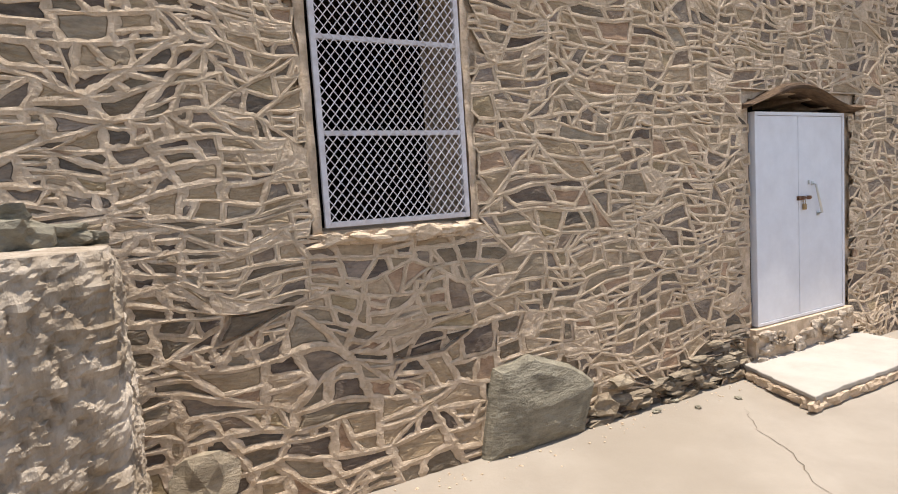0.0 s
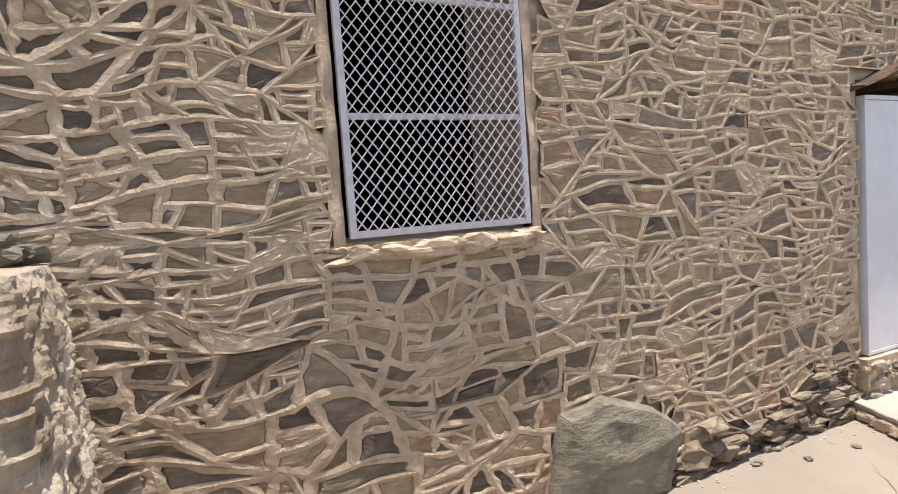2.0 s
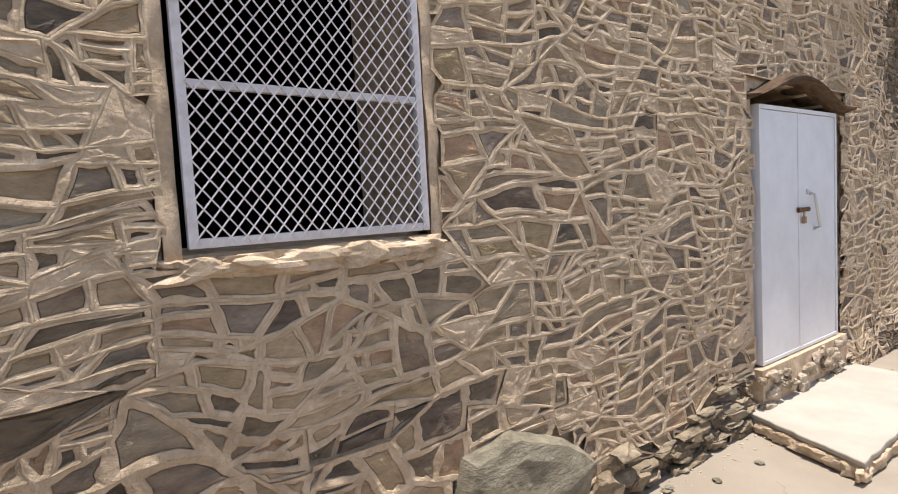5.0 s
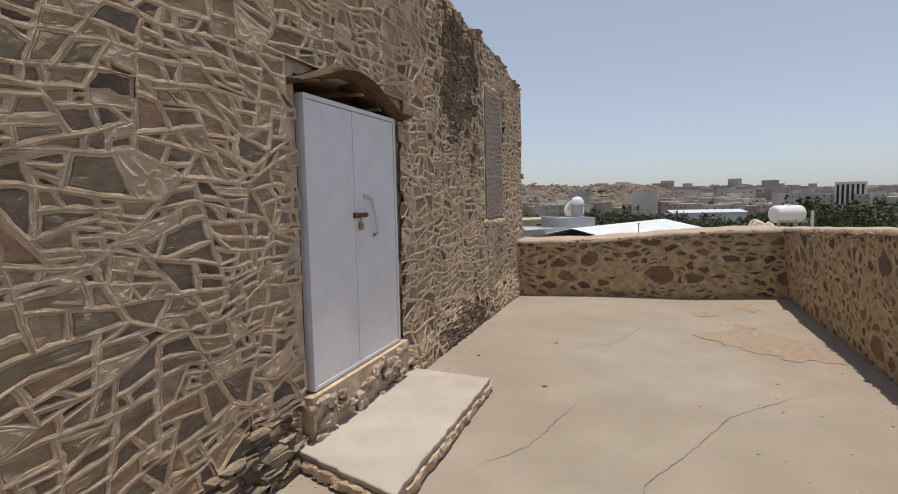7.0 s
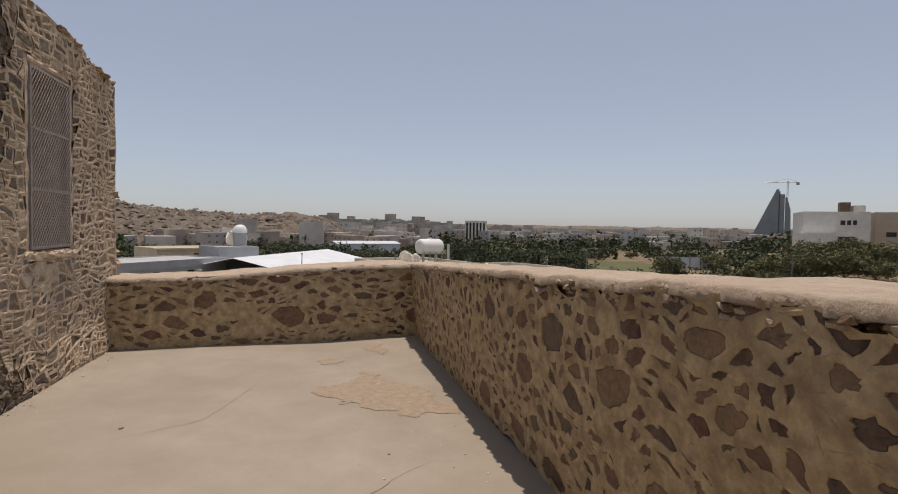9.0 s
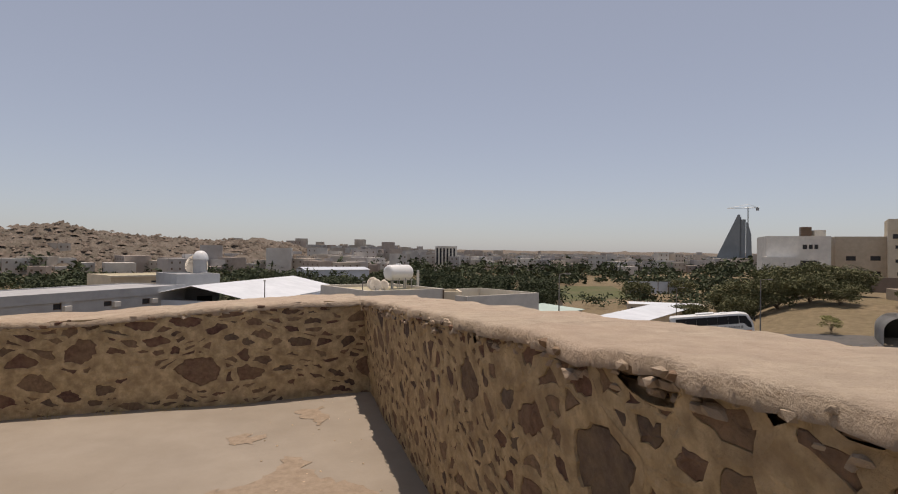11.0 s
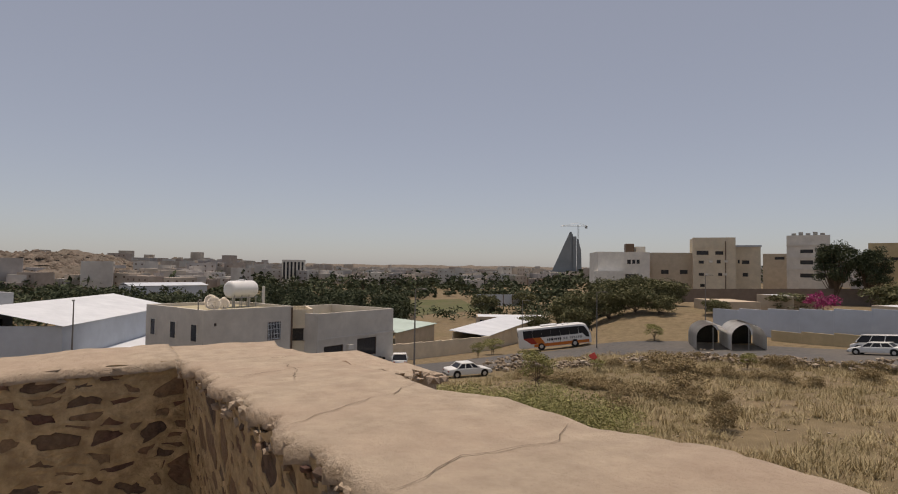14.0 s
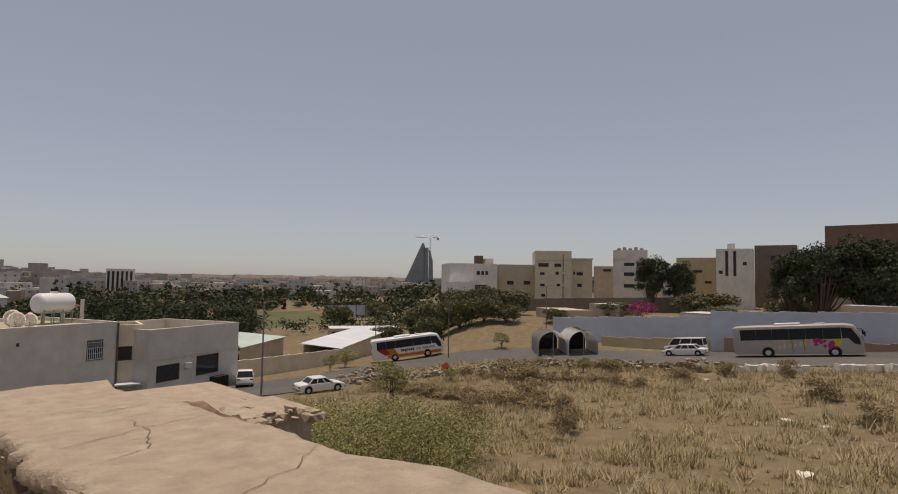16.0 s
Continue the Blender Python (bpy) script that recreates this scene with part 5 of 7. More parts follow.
shed, sb = house("grey_shed", (58.0, 26.3), -34.9, 31.3, 9.0, -2.99, GREY_SHEET, [(14.2, 15.1, -4.63, -4.0), (19.8, 20.8, -4.74, -4.18), (24.8, 25.9, -4.93, -4.26)], "long low grey shed with small windows", "shed", 0.1, GREY_SHEET, False)
for u in (15.15, 20.85, 25.95):
    ac_unit(shed, u, -4.85 - sb)
part("fascia", boxes((-0.2, 31.3, -0.15, 0.0, -3.9 - sb, -2.95 - sb)), GREY_SHEET, shed)
house("gate_house", (85.2, 9.6), -62.2, 5.57, 8.0, -1.72, GREY_SHEET, [(2.59, 4.64, -6.36, -4.62)], "grey flat-roofed gatehouse with a dark opening", "house", 0.2, GREY_SHEET)
cream_house, cb = house("cream_house", (102.7, 21.5), -54.1, 12.0, 9.0, -2.67, CREAM, [(6.0, 9.0, -3.9, -3.6)], "low cream house with an overhanging flat roof", "house", 0.05)
part("eaves", boxes((-0.6, 12.6, -0.7, 0.0, -2.95 - cb, -2.67 - cb)), CREAM, cream_house)

ware = empty("warehouse", pose(75.6, -0.55, -4.56, 0, 0, -24.0), "pale blue warehouse with a white sheet-metal roof", "warehouse")
WL = 29.5
part("wall", boxes((0, WL, 0, 0.25, -9.5, -0.05)), BLUE_WALL, ware)
part("wall", boxes((WL - 0.25, WL, 0.25, 15.5, -9.5, -0.05)), BLUE_WALL, ware)
part("wall", boxes((0, 0.25, 0.25, 15.5, -9.5, -0.05)), BLUE_WALL, ware)
bm = bmesh.new()
for y0, z0, y1, z1 in ((-0.4, -0.02, 8.0, 1.75), (8.0, 1.75, 16.4, -0.02)):
    n = 160
    row0, row1 = [], []
    for k in range(n + 1):
        x = -0.5 + (WL + 1.0) * k / n
        b = 0.05 * (k % 2)
        row0.append(bm.verts.new((x, y0, z0 + b)))
        row1.append(bm.verts.new((x, y1, z1 + b)))
    for k in range(n):
        bm.faces.new((row0[k], row0[k + 1], row1[k + 1], row1[k]))
part("roof", bm, WHITE_SHEET, ware, "ribbed white sheet roof")
bm = bmesh.new()
bm.faces.new([bm.verts.new(p) for p in ((WL, 0, -0.05), (WL, 16, -0.05), (WL, 8, 1.7))])
part("gable", bm, BLUE_WALL, ware)
part("lean_to", boxes((3.0, 28.0, -5.0, -0.05, -3.6, -3.45)), WHITE_SHEET, ware, "white lean-to roof along the wall")
part("lean_to_wall", boxes((3.2, 27.8, -4.7, -4.5, -9.5, -3.6)), WHITE_WASH, ware)

long_wall("compound_wall", (76.5, -35.5), (84.0, -59.0), -8.7, -9.45, 0.25, CREAM, "sand-coloured rendered compound wall")
long_shed = empty("sloping_shed", pose(84.6, -58.6, -9.5, 0, 0, -52.8), "long shed with a bright white sheet roof", "shed")
part("wall", boxes((0, 36, 0, 0.2, -4.0, 0)), CREAM, long_shed)
part("wall", boxes((0, 36, 6.0, 6.2, -4.0, 0.3)), CREAM, long_shed)
part("roof", loft(bmesh.new(), [[(x, -0.4, 0.02), (x, -0.4, 0.12), (x, 6.6, 0.75), (x, 6.6, 0.65)] for x in (-0.5, 18, 36.5)]), WHITE_SHEET, long_shed)
teal = empty("green_roof_shed", pose(96.1, -47.5, -9.6, 0, 0, -51.8), "low shed with a pale green sheet roof", "shed")
part("wall", boxes((0, 18, 0, 0.2, -4.0, -0.05)), BEIGE, teal)
part("roof", loft(bmesh.new(), [[(x, -0.4, 0.0), (x, -0.4, 0.1), (x, 9, 0.75), (x, 9, 0.65)] for x in (-0.4, 18.4)]), TEAL_SHEET, teal)
house("open_shed", (116.1, -78.2), -122.1, 16.3, 8.0, -9.4, BEIGE, [(0.64, 6.5, -11.9, -10.1)], "low open-fronted shed with a pale roof", "shed", 0.05, WHITE_SHEET, False)
long_wall("garden_wall", (92.0, -30.0), (150.0, -80.0), -11.4, -11.0, 0.3, BEIGE, "low earth-coloured garden wall")
fence = empty("panel_fence", pose(178, -120, -13, 0, 0, -114.4), "pale sheet-metal fence panels by the green field", "fence")
for k in range(6):
    part("panel", boxes((3.4 * k, 3.4 * k + 3.2, 0, 0.08, 1.2, 5.4)), BLUE_WALL, fence)
    part("post", boxes((3.4 * k - 0.1, 3.4 * k + 0.1, -0.05, 0.15, 0, 5.6)), FRAME_BROWN, fence)

white, hb = house("white_house", (111.25, -112.1), -126.8, 12.9, 14.0, 6.44, WHITE_WASH, [(7.28, 8.23, 3.43, 4.48), (8.53, 9.32, 3.45, 4.5), (9.62, 10.41, 3.47, 4.52), (6.86, 10.15, -0.34, 0.83)], "white rendered three-storey house with a roof tank", parapet_h=0.8)
part("balcony", boxes((6.2, 11.0, -1.4, 0.0, -1.8 - hb, -0.9 - hb)), WHITE_WASH, white)
part("roof_tank", boxes((8.0, 10.2, 5, 7.2, 6.5 - hb, 8.8 - hb), bevel=0.2), FRAME_BROWN, white, "dark roof water tank")
part("roof_hut", boxes((10.6, 12.8, 4, 9, 6.0 - hb, 8.0 - hb)), WHITE_WASH, white)
house("annex", (110.0, -109.5), -137.4, 6.95, 9.0, 1.5, WHITE_WASH, [], "low white annex with a flat pale roof", parapet_h=0.1, roof=WHITE_SHEET)
mid, mb = house("brown_house", (108.0, -129.0), -133.2, 10.6, 12.0, 6.6, BEIGE, [(2.16, 4.11, 0.94, 2.03), (6.87, 8.83, 1.01, 2.1), (2.35, 4.14, -2.59, -1.5), (7.06, 8.85, -2.53, -1.43)], "unfinished brownish house with dark windows", parapet_h=0.8)
yel, yb = house("yellow_house", (99.4, -134.1), -140.7, 9.9, 12.0, 10.47, CREAM, [(0.81, 3.65, 6.0, 7.08), (5.21, 7.1, 6.05, 6.98), (1.3, 2.56, 3.77, 4.55), (5.53, 6.48, 3.83, 4.76), (1.32, 2.58, 0.61, 1.38), (5.86, 6.8, 0.67, 1.45), (1.65, 2.75, -2.23, -1.46)], "cream four-storey apartment house", "apartment house", 0.8)
part("string_course", boxes((-0.1, 10.0, -0.15, 0.0, 7.9 - yb, 8.15 - yb)), CREAM, yel)
for u, z in ((3.8, 4.0), (2.8, 0.7), (7.1, 0.8), (7.3, 4.1)):
    ac_unit(yel, u, z - yb)
part("pipe", tube(bmesh.new(), [(7.6, -0.1, 1), (7.6, -0.1, 9.5 - yb)], 0.1, 6), FRAME_BROWN, yel)
wing2, w2b = house("yellow_house_wing", (94.9, -145.5), -143.5, 5.8, 12.0, 8.58, CREAM, [(0.49, 0.97, 3.97, 4.94), (1.45, 3.22, 3.84, 4.79), (1.62, 2.9, 0.57, 1.53)], "cream wing of an apartment house with a blue-edged roof", "apartment house", 0.4)
part("roof_edge", boxes((-0.2, 6.0, -0.4, 0.0, 8.3 - w2b, 8.75 - w2b)), BLUE_WALL, wing2)
house("low_house", (110.2, -185.2), -151.6, 7.4, 10.0, 7.72, BEIGE, [(3.28, 6.0, 5.84, 6.77)], "small beige house between taller blocks")
g4, g4b = house("white_apartments", (92.8, -166.2), -155.6, 10.1, 12.0, 12.07, WHITE_WASH, [(3.22, 6.25, 7.16, 8.15), (3.2, 6.23, 4.06, 5.19), (3.17, 6.2, 0.49, 1.58), (7.12, 9.38, 7.15, 8.13), (7.1, 9.35, 4.25, 5.21), (7.06, 9.32, 0.54, 1.64)], "pale four-storey apartment house with window bands", "apartment house")
for z in (2.6, 5.9, 9.2):
    part("string_course", boxes((-0.1, 10.2, -0.2, 0.0, z - g4b, z + 0.25 - g4b)), WHITE_WASH, g4)
for k in range(5):
    part("roof_tank", boxes((1 + 1.7 * k, 2.1 + 1.7 * k, 4, 5.2, 11.6 - g4b, 12.9 - g4b + 0.3 * (k % 2)), bevel=0.1), STEEL_GREY, g4)
house("ochre_apartments", (84.6, -194.7), -159.8, 12.2, 12.0, 10.7, OCHRE, [(1.89, 4.36, 5.69, 6.56), (5.39, 7.95, 5.7, 6.56), (3.6, 5.76, 2.07, 2.91), (8.62, 10.71, 2.14, 2.96)], "ochre apartment house with a flat roof", "apartment house")
st, stb = house("stair_tower_house", (69.1, -186.5), -166.0, 10.1, 12.0, 12.81, WHITE_WASH, [(2.54, 3.38, 4.47, 12.15), (4.73, 5.56, 4.49, 12.12), (0.72, 1.82, 5.15, 6.19), (7.31, 8.37, 7.77, 8.81)], "pale house with two tall dark stair windows", "apartment house")
part("roof_tank", tube(bmesh.new(), [(4, 4, 12.5 - stb), (4, 4, 14.6 - stb)], 1.1, 14), TANK_WHITE, st)
part("tank_stand", boxes((3.2, 4.8, 3.2, 4.8, 12.2 - stb, 12.6 - stb)), STEEL_GREY, st)
house("dark_house", (65.0, -211.0), -166.2, 12.2, 12.0, 15.1, BROWN_REND, [(4.61, 5.9, 10.36, 11.69), (7.05, 8.32, 9.97, 11.29), (9.95, 10.88, 9.96, 11.27)], "dark brown house with small windows")
house("red_house", (39.4, -179.8), -175.2, 22.0, 14.0, 17.7, RED_REND, [(7.27, 8.19, 12.4, 13.6), (10.21, 11.1, 12.46, 13.79), (12.84, 13.71, 12.39, 13.7), (10.11, 11.0, 8.15, 9.46)], "tall reddish-brown house behind trees")
long_wall("blue_wall", (62.2, -86.3), (36.1, -86.2), -4.2, -2.5, 0.3, BLUE_WALL, "pale blue-grey painted boundary wall")
long_wall("blue_wall_high", (35.0, -82.4), (-5.0, -85.6), -1.75, -0.2, 0.3, BLUE_WALL, "tall pale blue-grey painted boundary wall")
long_wall("beige_wall", (51.8, -84.0), (35.3, -83.1), -6.5, -5.5, 0.25, OCHRE, "low tan wall along the yard")
long_wall("tan_wall", (33.0, -81.4), (-5.0, -83.5), -5.0, -3.6, 0.25, paint("tan_red_render", (0.42, 0.29, 0.21)), "low reddish-tan wall behind the coach")
long_wall("boundary_wall", (98.7, -115.1), (60.0, -160.0), -2.6, -1.4, 0.3, BROWN_REND, "brown boundary wall below the apartment houses")
for k, (x, y, w, d, z, yaw, m) in enumerate(((46, -100, 14, 7, -2.9, 175, WHITE_SHEET), (70, -112, 9, 6, -2.5, 160, WHITE_SHEET), (24, -104, 12, 7, -0.9, 178, WHITE_SHEET), (78, -104, 11, 7, -3.6, 150, BEIGE), (38, -128, 16, 9, 0.8, 170, WHITE_SHEET))):
    house("low_shed", (x, y), yaw, w, d, z, BEIGE, [], "low flat shed with a pale roof behind the boundary wall", "shed", 0.03, m, group="sheds behind the wall")

# corrugated half-round stores
CORR = surface("corrugated_iron", (0.66, 0.66, 0.65), (0.80, 0.80, 0.79), (0.42, 0.36, 0.30), scale=2, blotch_scale=0.5, blotch_amount=0.3, rough=0.55, bump=0.1, metallic=0.2)
hut = None
for k, (x, y) in enumerate(((53.2, -72.8), (49.4, -74.6))):
    m = pose(x, y, ground_z(x, y), 0, 0, -136)
    if hut is None:
        hut = empty("arched_store", m, "half-round corrugated store with an open dark front", "store", "arched stores")
        bm = bmesh.new()
        rows = []
        for i in range(29):
            a = math.pi * i / 28
            rows.append([(-2.05 * math.cos(a), 0.3 * j, 1.65 + (1.75 + 0.05 * (j % 2)) * math.sin(a)) for j in range(24)])
        rows = [[(-2.05, 0.3 * j, 0.0) for j in range(24)]] + rows + [[(2.05, 0.3 * j, 0.0) for j in range(24)]]
        vs = [[bm.verts.new(p) for p in r] for r in rows]
        for r0, r1 in zip(vs, vs[1:]):
            for j in range(23):
                bm.faces.new((r0[j], r0[j + 1], r1[j + 1], r1[j]))
        bmesh.ops.solidify(bm, geom=bm.faces[:], thickness=0.05)
        part("vault", bm, CORR, hut, "pale corrugated iron vault")
        bm = bmesh.new()
        bm.faces.new([bm.verts.new(p) for p in [(-1.85, 6.8, 0), (1.85, 6.8, 0), (1.85, 6.8, 1.6)] + [(1.85 * math.cos(math.pi * i / 14), 6.8, 1.6 + 1.45 * math.sin(math.pi * i / 14)) for i in range(1, 14)] + [(-1.85, 6.8, 1.6)]])
        # black sheet paints the shade inside the store
        part("back_wall", bm, BIN_AND_SHADE_BLACK, hut)
        part("door_post", boxes((-0.05, 0.05, 0.1, 0.2, 0, 3.0)), STEEL_GREY, hut)
    else:
        copy_thing(hut, m)

# tower with slanting faces and a crane, far off
# dark glass lightened: the distance haze is put into its base colour
HAZED_GLASS = surface("haze_paled_glass", (0.19, 0.21, 0.22), (0.25, 0.27, 0.275), scale=0.05, rough=0.5, bump=0)
tower = empty("tower", pose(662, -622, -13, 0, 0, 226), "glass tower with slanting faces, far off, its dark glass paled for haze", "tower")
# local x runs along the view's left to right
part("sail", loft(bmesh.new(), [[(-24 + 27 * f, -8, 12 + 61 * f), (6, -8, 12 + 61 * f), (6, 8, 12 + 61 * f), (-24 + 27 * f, 8, 12 + 61 * f)] for f in (0.0, 0.35, 0.7, 1.0)]), HAZED_GLASS, tower)
part("shaft", boxes((7.5, 13, -8, 8, 12, 66)), HAZED_GLASS, tower)
part("shaft", loft(bmesh.new(), [[(13.5, -8, z), (b, -8, z), (b, 8, z), (13.5, 8, z)] for b, z in ((21, 12), (20, 45), (15.5, 62))]), HAZED_GLASS, tower)
part("podium", boxes((-30, 36, -14, 20, 0, 13)), HAZED_GLASS, tower)
part("fin_band", boxes((6, 7.5, -6, 6, 12, 70)), HAZED_GLASS, tower)
crane = empty("tower_crane", pose(664, -646, -13, 0, 0, 226), "tower crane standing beside the far tower", "crane")
bm = bmesh.new()
for x in (-0.8, 0.8):
    for y in (-0.8, 0.8):
        tube(bm, [(x, y, 0), (x, y, 86)], 0.25, 4)
for k in range(20):
    tube(bm, [(-0.8, -0.8, 4.2 * k), (0.8, -0.8, 4.2 * k + 4)], 0.15, 4)
part("mast", bm, STEEL_GREY, crane)
bm = bmesh.new()
tube(bm, [(-27, 0, 84), (14, 0, 84)], 0.45, 4)
tube(bm, [(-27, 0, 84), (0, 0, 89), (14, 0, 84)], 0.2, 4)
part("jib", bm, STEEL_GREY, crane)
part("counterweight", boxes((10, 14, -1, 1, 80, 84)), STEEL_GREY, crane)

# ---------------------------------------------------------------- lamp posts
POLE = plain("post_grey", (0.22, 0.20, 0.18), 0.6)


def lamp_post(x, y, h, yaw, first=None):
    m = pose(x, y, ground_z(x, y) - 0.2, 0, 0, yaw)
    if first is not None:
        ob = copy_thing(first, m)
        ob.scale = (1, 1, h / 9.0)
        return ob
    ob = empty("lamp_post", m, "slim grey steel lamp post beside the road", "lamp post", "lamp posts")
    part("post", tube(bmesh.new(), [(0, 0, 0), (0, 0, 4.5), (0, 0, 9.0)], [0.10, 0.08, 0.05], 8), POLE, ob)
    part("bracket", tube(bmesh.new(), [(0, 0, 8.9), (0.5, 0, 9.05), (1.0, 0, 9.05)], 0.035, 6), POLE, ob)
    part("lamp_head", boxes((0.9, 1.45, -0.12, 0.12, 8.98, 9.1), bevel=0.03), POLE, ob)
    return ob


first_post = lamp_post(58.0, -30.7, 9.0, 200)
for x, y, h, yaw in ((67.6, -66.3, 8.5, 230), (72.0, -1.5, 9.0, 180), (66.0, -11.6, 8.6, 180), (66.0, -90.0, 8.0, 250), (92.0, -72.0, 8.5, 240)):
    lamp_post(x, y, h, yaw, first_post)

# ---------------------------------------------------------------- vehicles
CAR_WHITE = plain("white_car_paint", (0.72, 0.72, 0.70), 0.3, 0, 0.06)
COACH_SAND = plain("sand_coach_paint", (0.42, 0.38, 0.34), 0.35)
TYRE = plain("tyre_rubber", (0.02, 0.02, 0.02), 0.9)
RIM = plain("wheel_rim", (0.55, 0.55, 0.54), 0.4, 0.5)
CAR_GLASS = surface("dark_car_glass", (0.012, 0.012, 0.014), (0.022, 0.022, 0.026), rough=0.35, bump=0)
ORANGE = plain("orange_stripe", (0.55, 0.16, 0.03))
RED_P = plain("red_stripe", (0.35, 0.04, 0.02))
YELLOW = plain("yellow_patch", (0.62, 0.48, 0.05))
MAGENTA = plain("magenta_splash", (0.48, 0.03, 0.17))
LAMP_RED = plain("tail_lamp", (0.35, 0.02, 0.02), 0.3)


def wheel(parent, x, y, r, wide=0.25):
    s = 1 if y > 0 else -1
    tyre = part("wheel", tube(bmesh.new(), [(x, y - wide * 0.5, r), (x, y - wide * 0.35, r), (x, y + wide * 0.35, r), (x, y + wide * 0.5, r)], [r * 0.9, r, r, r * 0.9], 18), TYRE, parent)
    part("rim", tube(bmesh.new(), [(x, y + s * wide * 0.48, r), (x, y + s * wide * 0.54, r)], [r * 0.6, r * 0.5], 14), RIM, tyre)


def section(w, z0, z1, x, round_=0.16):
    """A rounded cross-section of a vehicle's body."""
    pts = []
    for cy, cz, a0 in ((w - round_, z1 - round_, 0), (-w + round_, z1 - round_, 90), (-w + 0.06, z0 + 0.06, 180), (w - 0.06, z0 + 0.06, 270)):
        r = round_ if a0 < 180 else 0.06
        for i in range(4):
            a = radians(a0 + 30 * i)
            pts.append((x, cy + r * math.cos(a), cz + r * math.sin(a)))
    return pts


def on_ground(rear, front):
    """A pose at the middle between two ground points, heading from rear to front, tilted with the slope."""
    zr, zf = ground_z(*rear) + 0.07, ground_z(*front) + 0.07
    l = math.hypot(front[0] - rear[0], front[1] - rear[1])
    return pose(0.5 * (rear[0] + front[0]), 0.5 * (rear[1] + front[1]), 0.5 * (zr + zf), 0, -math.degrees(math.atan2(zf - zr, l)), math.degrees(math.atan2(front[1] - rear[1], front[0] - rear[0])))


def coach(m, length, label, paint_m, livery):
    ob = empty("coach", m, label, "bus")
    L, W, H = length / 2, 1.25, 3.45
    bm = bmesh.new()
    loft(bm, [section(W * a, z0, z1, x) for x, a, z0, z1 in ((-L, 0.93, 0.5, H - 0.25), (-L + 0.15, 1.0, 0.38, H - 0.06), (-L + 1, 1, 0.34, H), (0, 1, 0.34, H), (L - 1.6, 1, 0.34, H - 0.02), (L - 0.7, 1.0, 0.34, H - 0.2), (L - 0.15, 0.97, 0.36, 2.2), (L, 0.9, 0.42, 1.5))])
    part("body", bm, paint_m, ob, "", True)
    for s in (-1, 1):
        n = 6
        x0, x1 = -L + 0.75, L - 1.9
        for k in range(n):
            a, b = x0 + (x1 - x0) * k / n + 0.006, x0 + (x1 - x0) * (k + 1) / n - 0.006
            part("window", boxes((a, b, min(s * W, s * (W + 0.012)), max(s * W, s * (W + 0.012)), 1.90, 3.08)), CAR_GLASS, ob)
        bm = bmesh.new()
        ring = [(L - 1.89, 3.08), (L - 0.95, 2.98), (L - 0.35, 1.9), (L - 0.3, 1.25), (L - 0.8, 1.35), (L - 1.3, 1.95), (L - 1.85, 1.95)]
        a = [bm.verts.new((x, s * (W + 0.012), z)) for x, z in ring]
        b = [bm.verts.new((x, s * (W - 0.05), z)) for x, z in ring]
        bm.faces.new(a)
        for i in range(len(a)):
            bm.faces.new((a[i], a[(i + 1) % len(a)], b[(i + 1) % len(a)], b[i]))
        part("side_glass", bm, CAR_GLASS, ob)
        for x in (-L + 3.4, L - 2.6):
            wheel(ob, x, s * (W - 0.1), 0.5, 0.3)
            # flat black disc stands in for the shaded wheel arch
            bm = bmesh.new()
            tube(bm, [(x, s * (W - 0.02), 0.52), (x, s * (W + 0.006), 0.52)], 0.62, 20)
            part("wheel_arch", bm, BIN_AND_SHADE_BLACK, ob)
        part("mirror", boxes((L + 0.05, L + 0.2, min(s * 1.2, s * 1.5), max(s * 1.2, s * 1.5), 2.1, 2.6), bevel=0.03), TYRE, ob)
        part("mirror_arm", tube(bmesh.new(), [(L - 0.6, s * 1.15, 2.75), (L + 0.1, s * 1.35, 2.75), (L + 0.12, s * 1.35, 2.5)], 0.03, 6), TYRE, ob)
        part("door_line", boxes((-0.35, -0.31, min(s * W, s * (W + 0.008)), max(s * W, s * (W + 0.008)), 0.42, 1.93)), TYRE, ob)
        part("door_line", boxes((0.75, 0.79, min(s * W, s * (W + 0.008)), max(s * W, s * (W + 0.008)), 0.42, 1.93)), TYRE, ob)
        part("bumper_lamp", boxes((-L + 0.02, -L + 0.12, min(s * 0.9, s * 1.12), max(s * 0.9, s * 1.12), 1.0, 1.5)), LAMP_RED, ob)
    part("rear_window", boxes((-L - 0.005, -L + 0.06, -1.0, 1.0, 2.05, 2.9), bevel=0.02), CAR_GLASS, ob)
    part("windscreen", loft(bmesh.new(), [[(L - 0.72, y, 3.0), (L - 0.10, y, 2.12), (L + 0.03, y, 1.45), (L - 0.2, y, 1.45), (L - 0.9, y, 3.0)] for y in (-1.08, 0, 1.08)]), CAR_GLASS, ob)
    part("roof_unit", boxes((-1.9, 0.6, -0.8, 0.8, H - 0.05, H + 0.2), bevel=0.08), CAR_WHITE, ob)
    part("roof_hatch", boxes((L - 4.2, L - 3.2, -0.5, 0.5, H - 0.05, H + 0.1), bevel=0.04), CAR_WHITE, ob)

    def side_panel(name, outline, material, s, lift=0.014):
        bm = bmesh.new()
        f = bm.faces.new([bm.verts.new((x, s * (W + lift), z)) for x, z in outline])
        ex = bmesh.ops.extrude_face_region(bm, geom=[f])
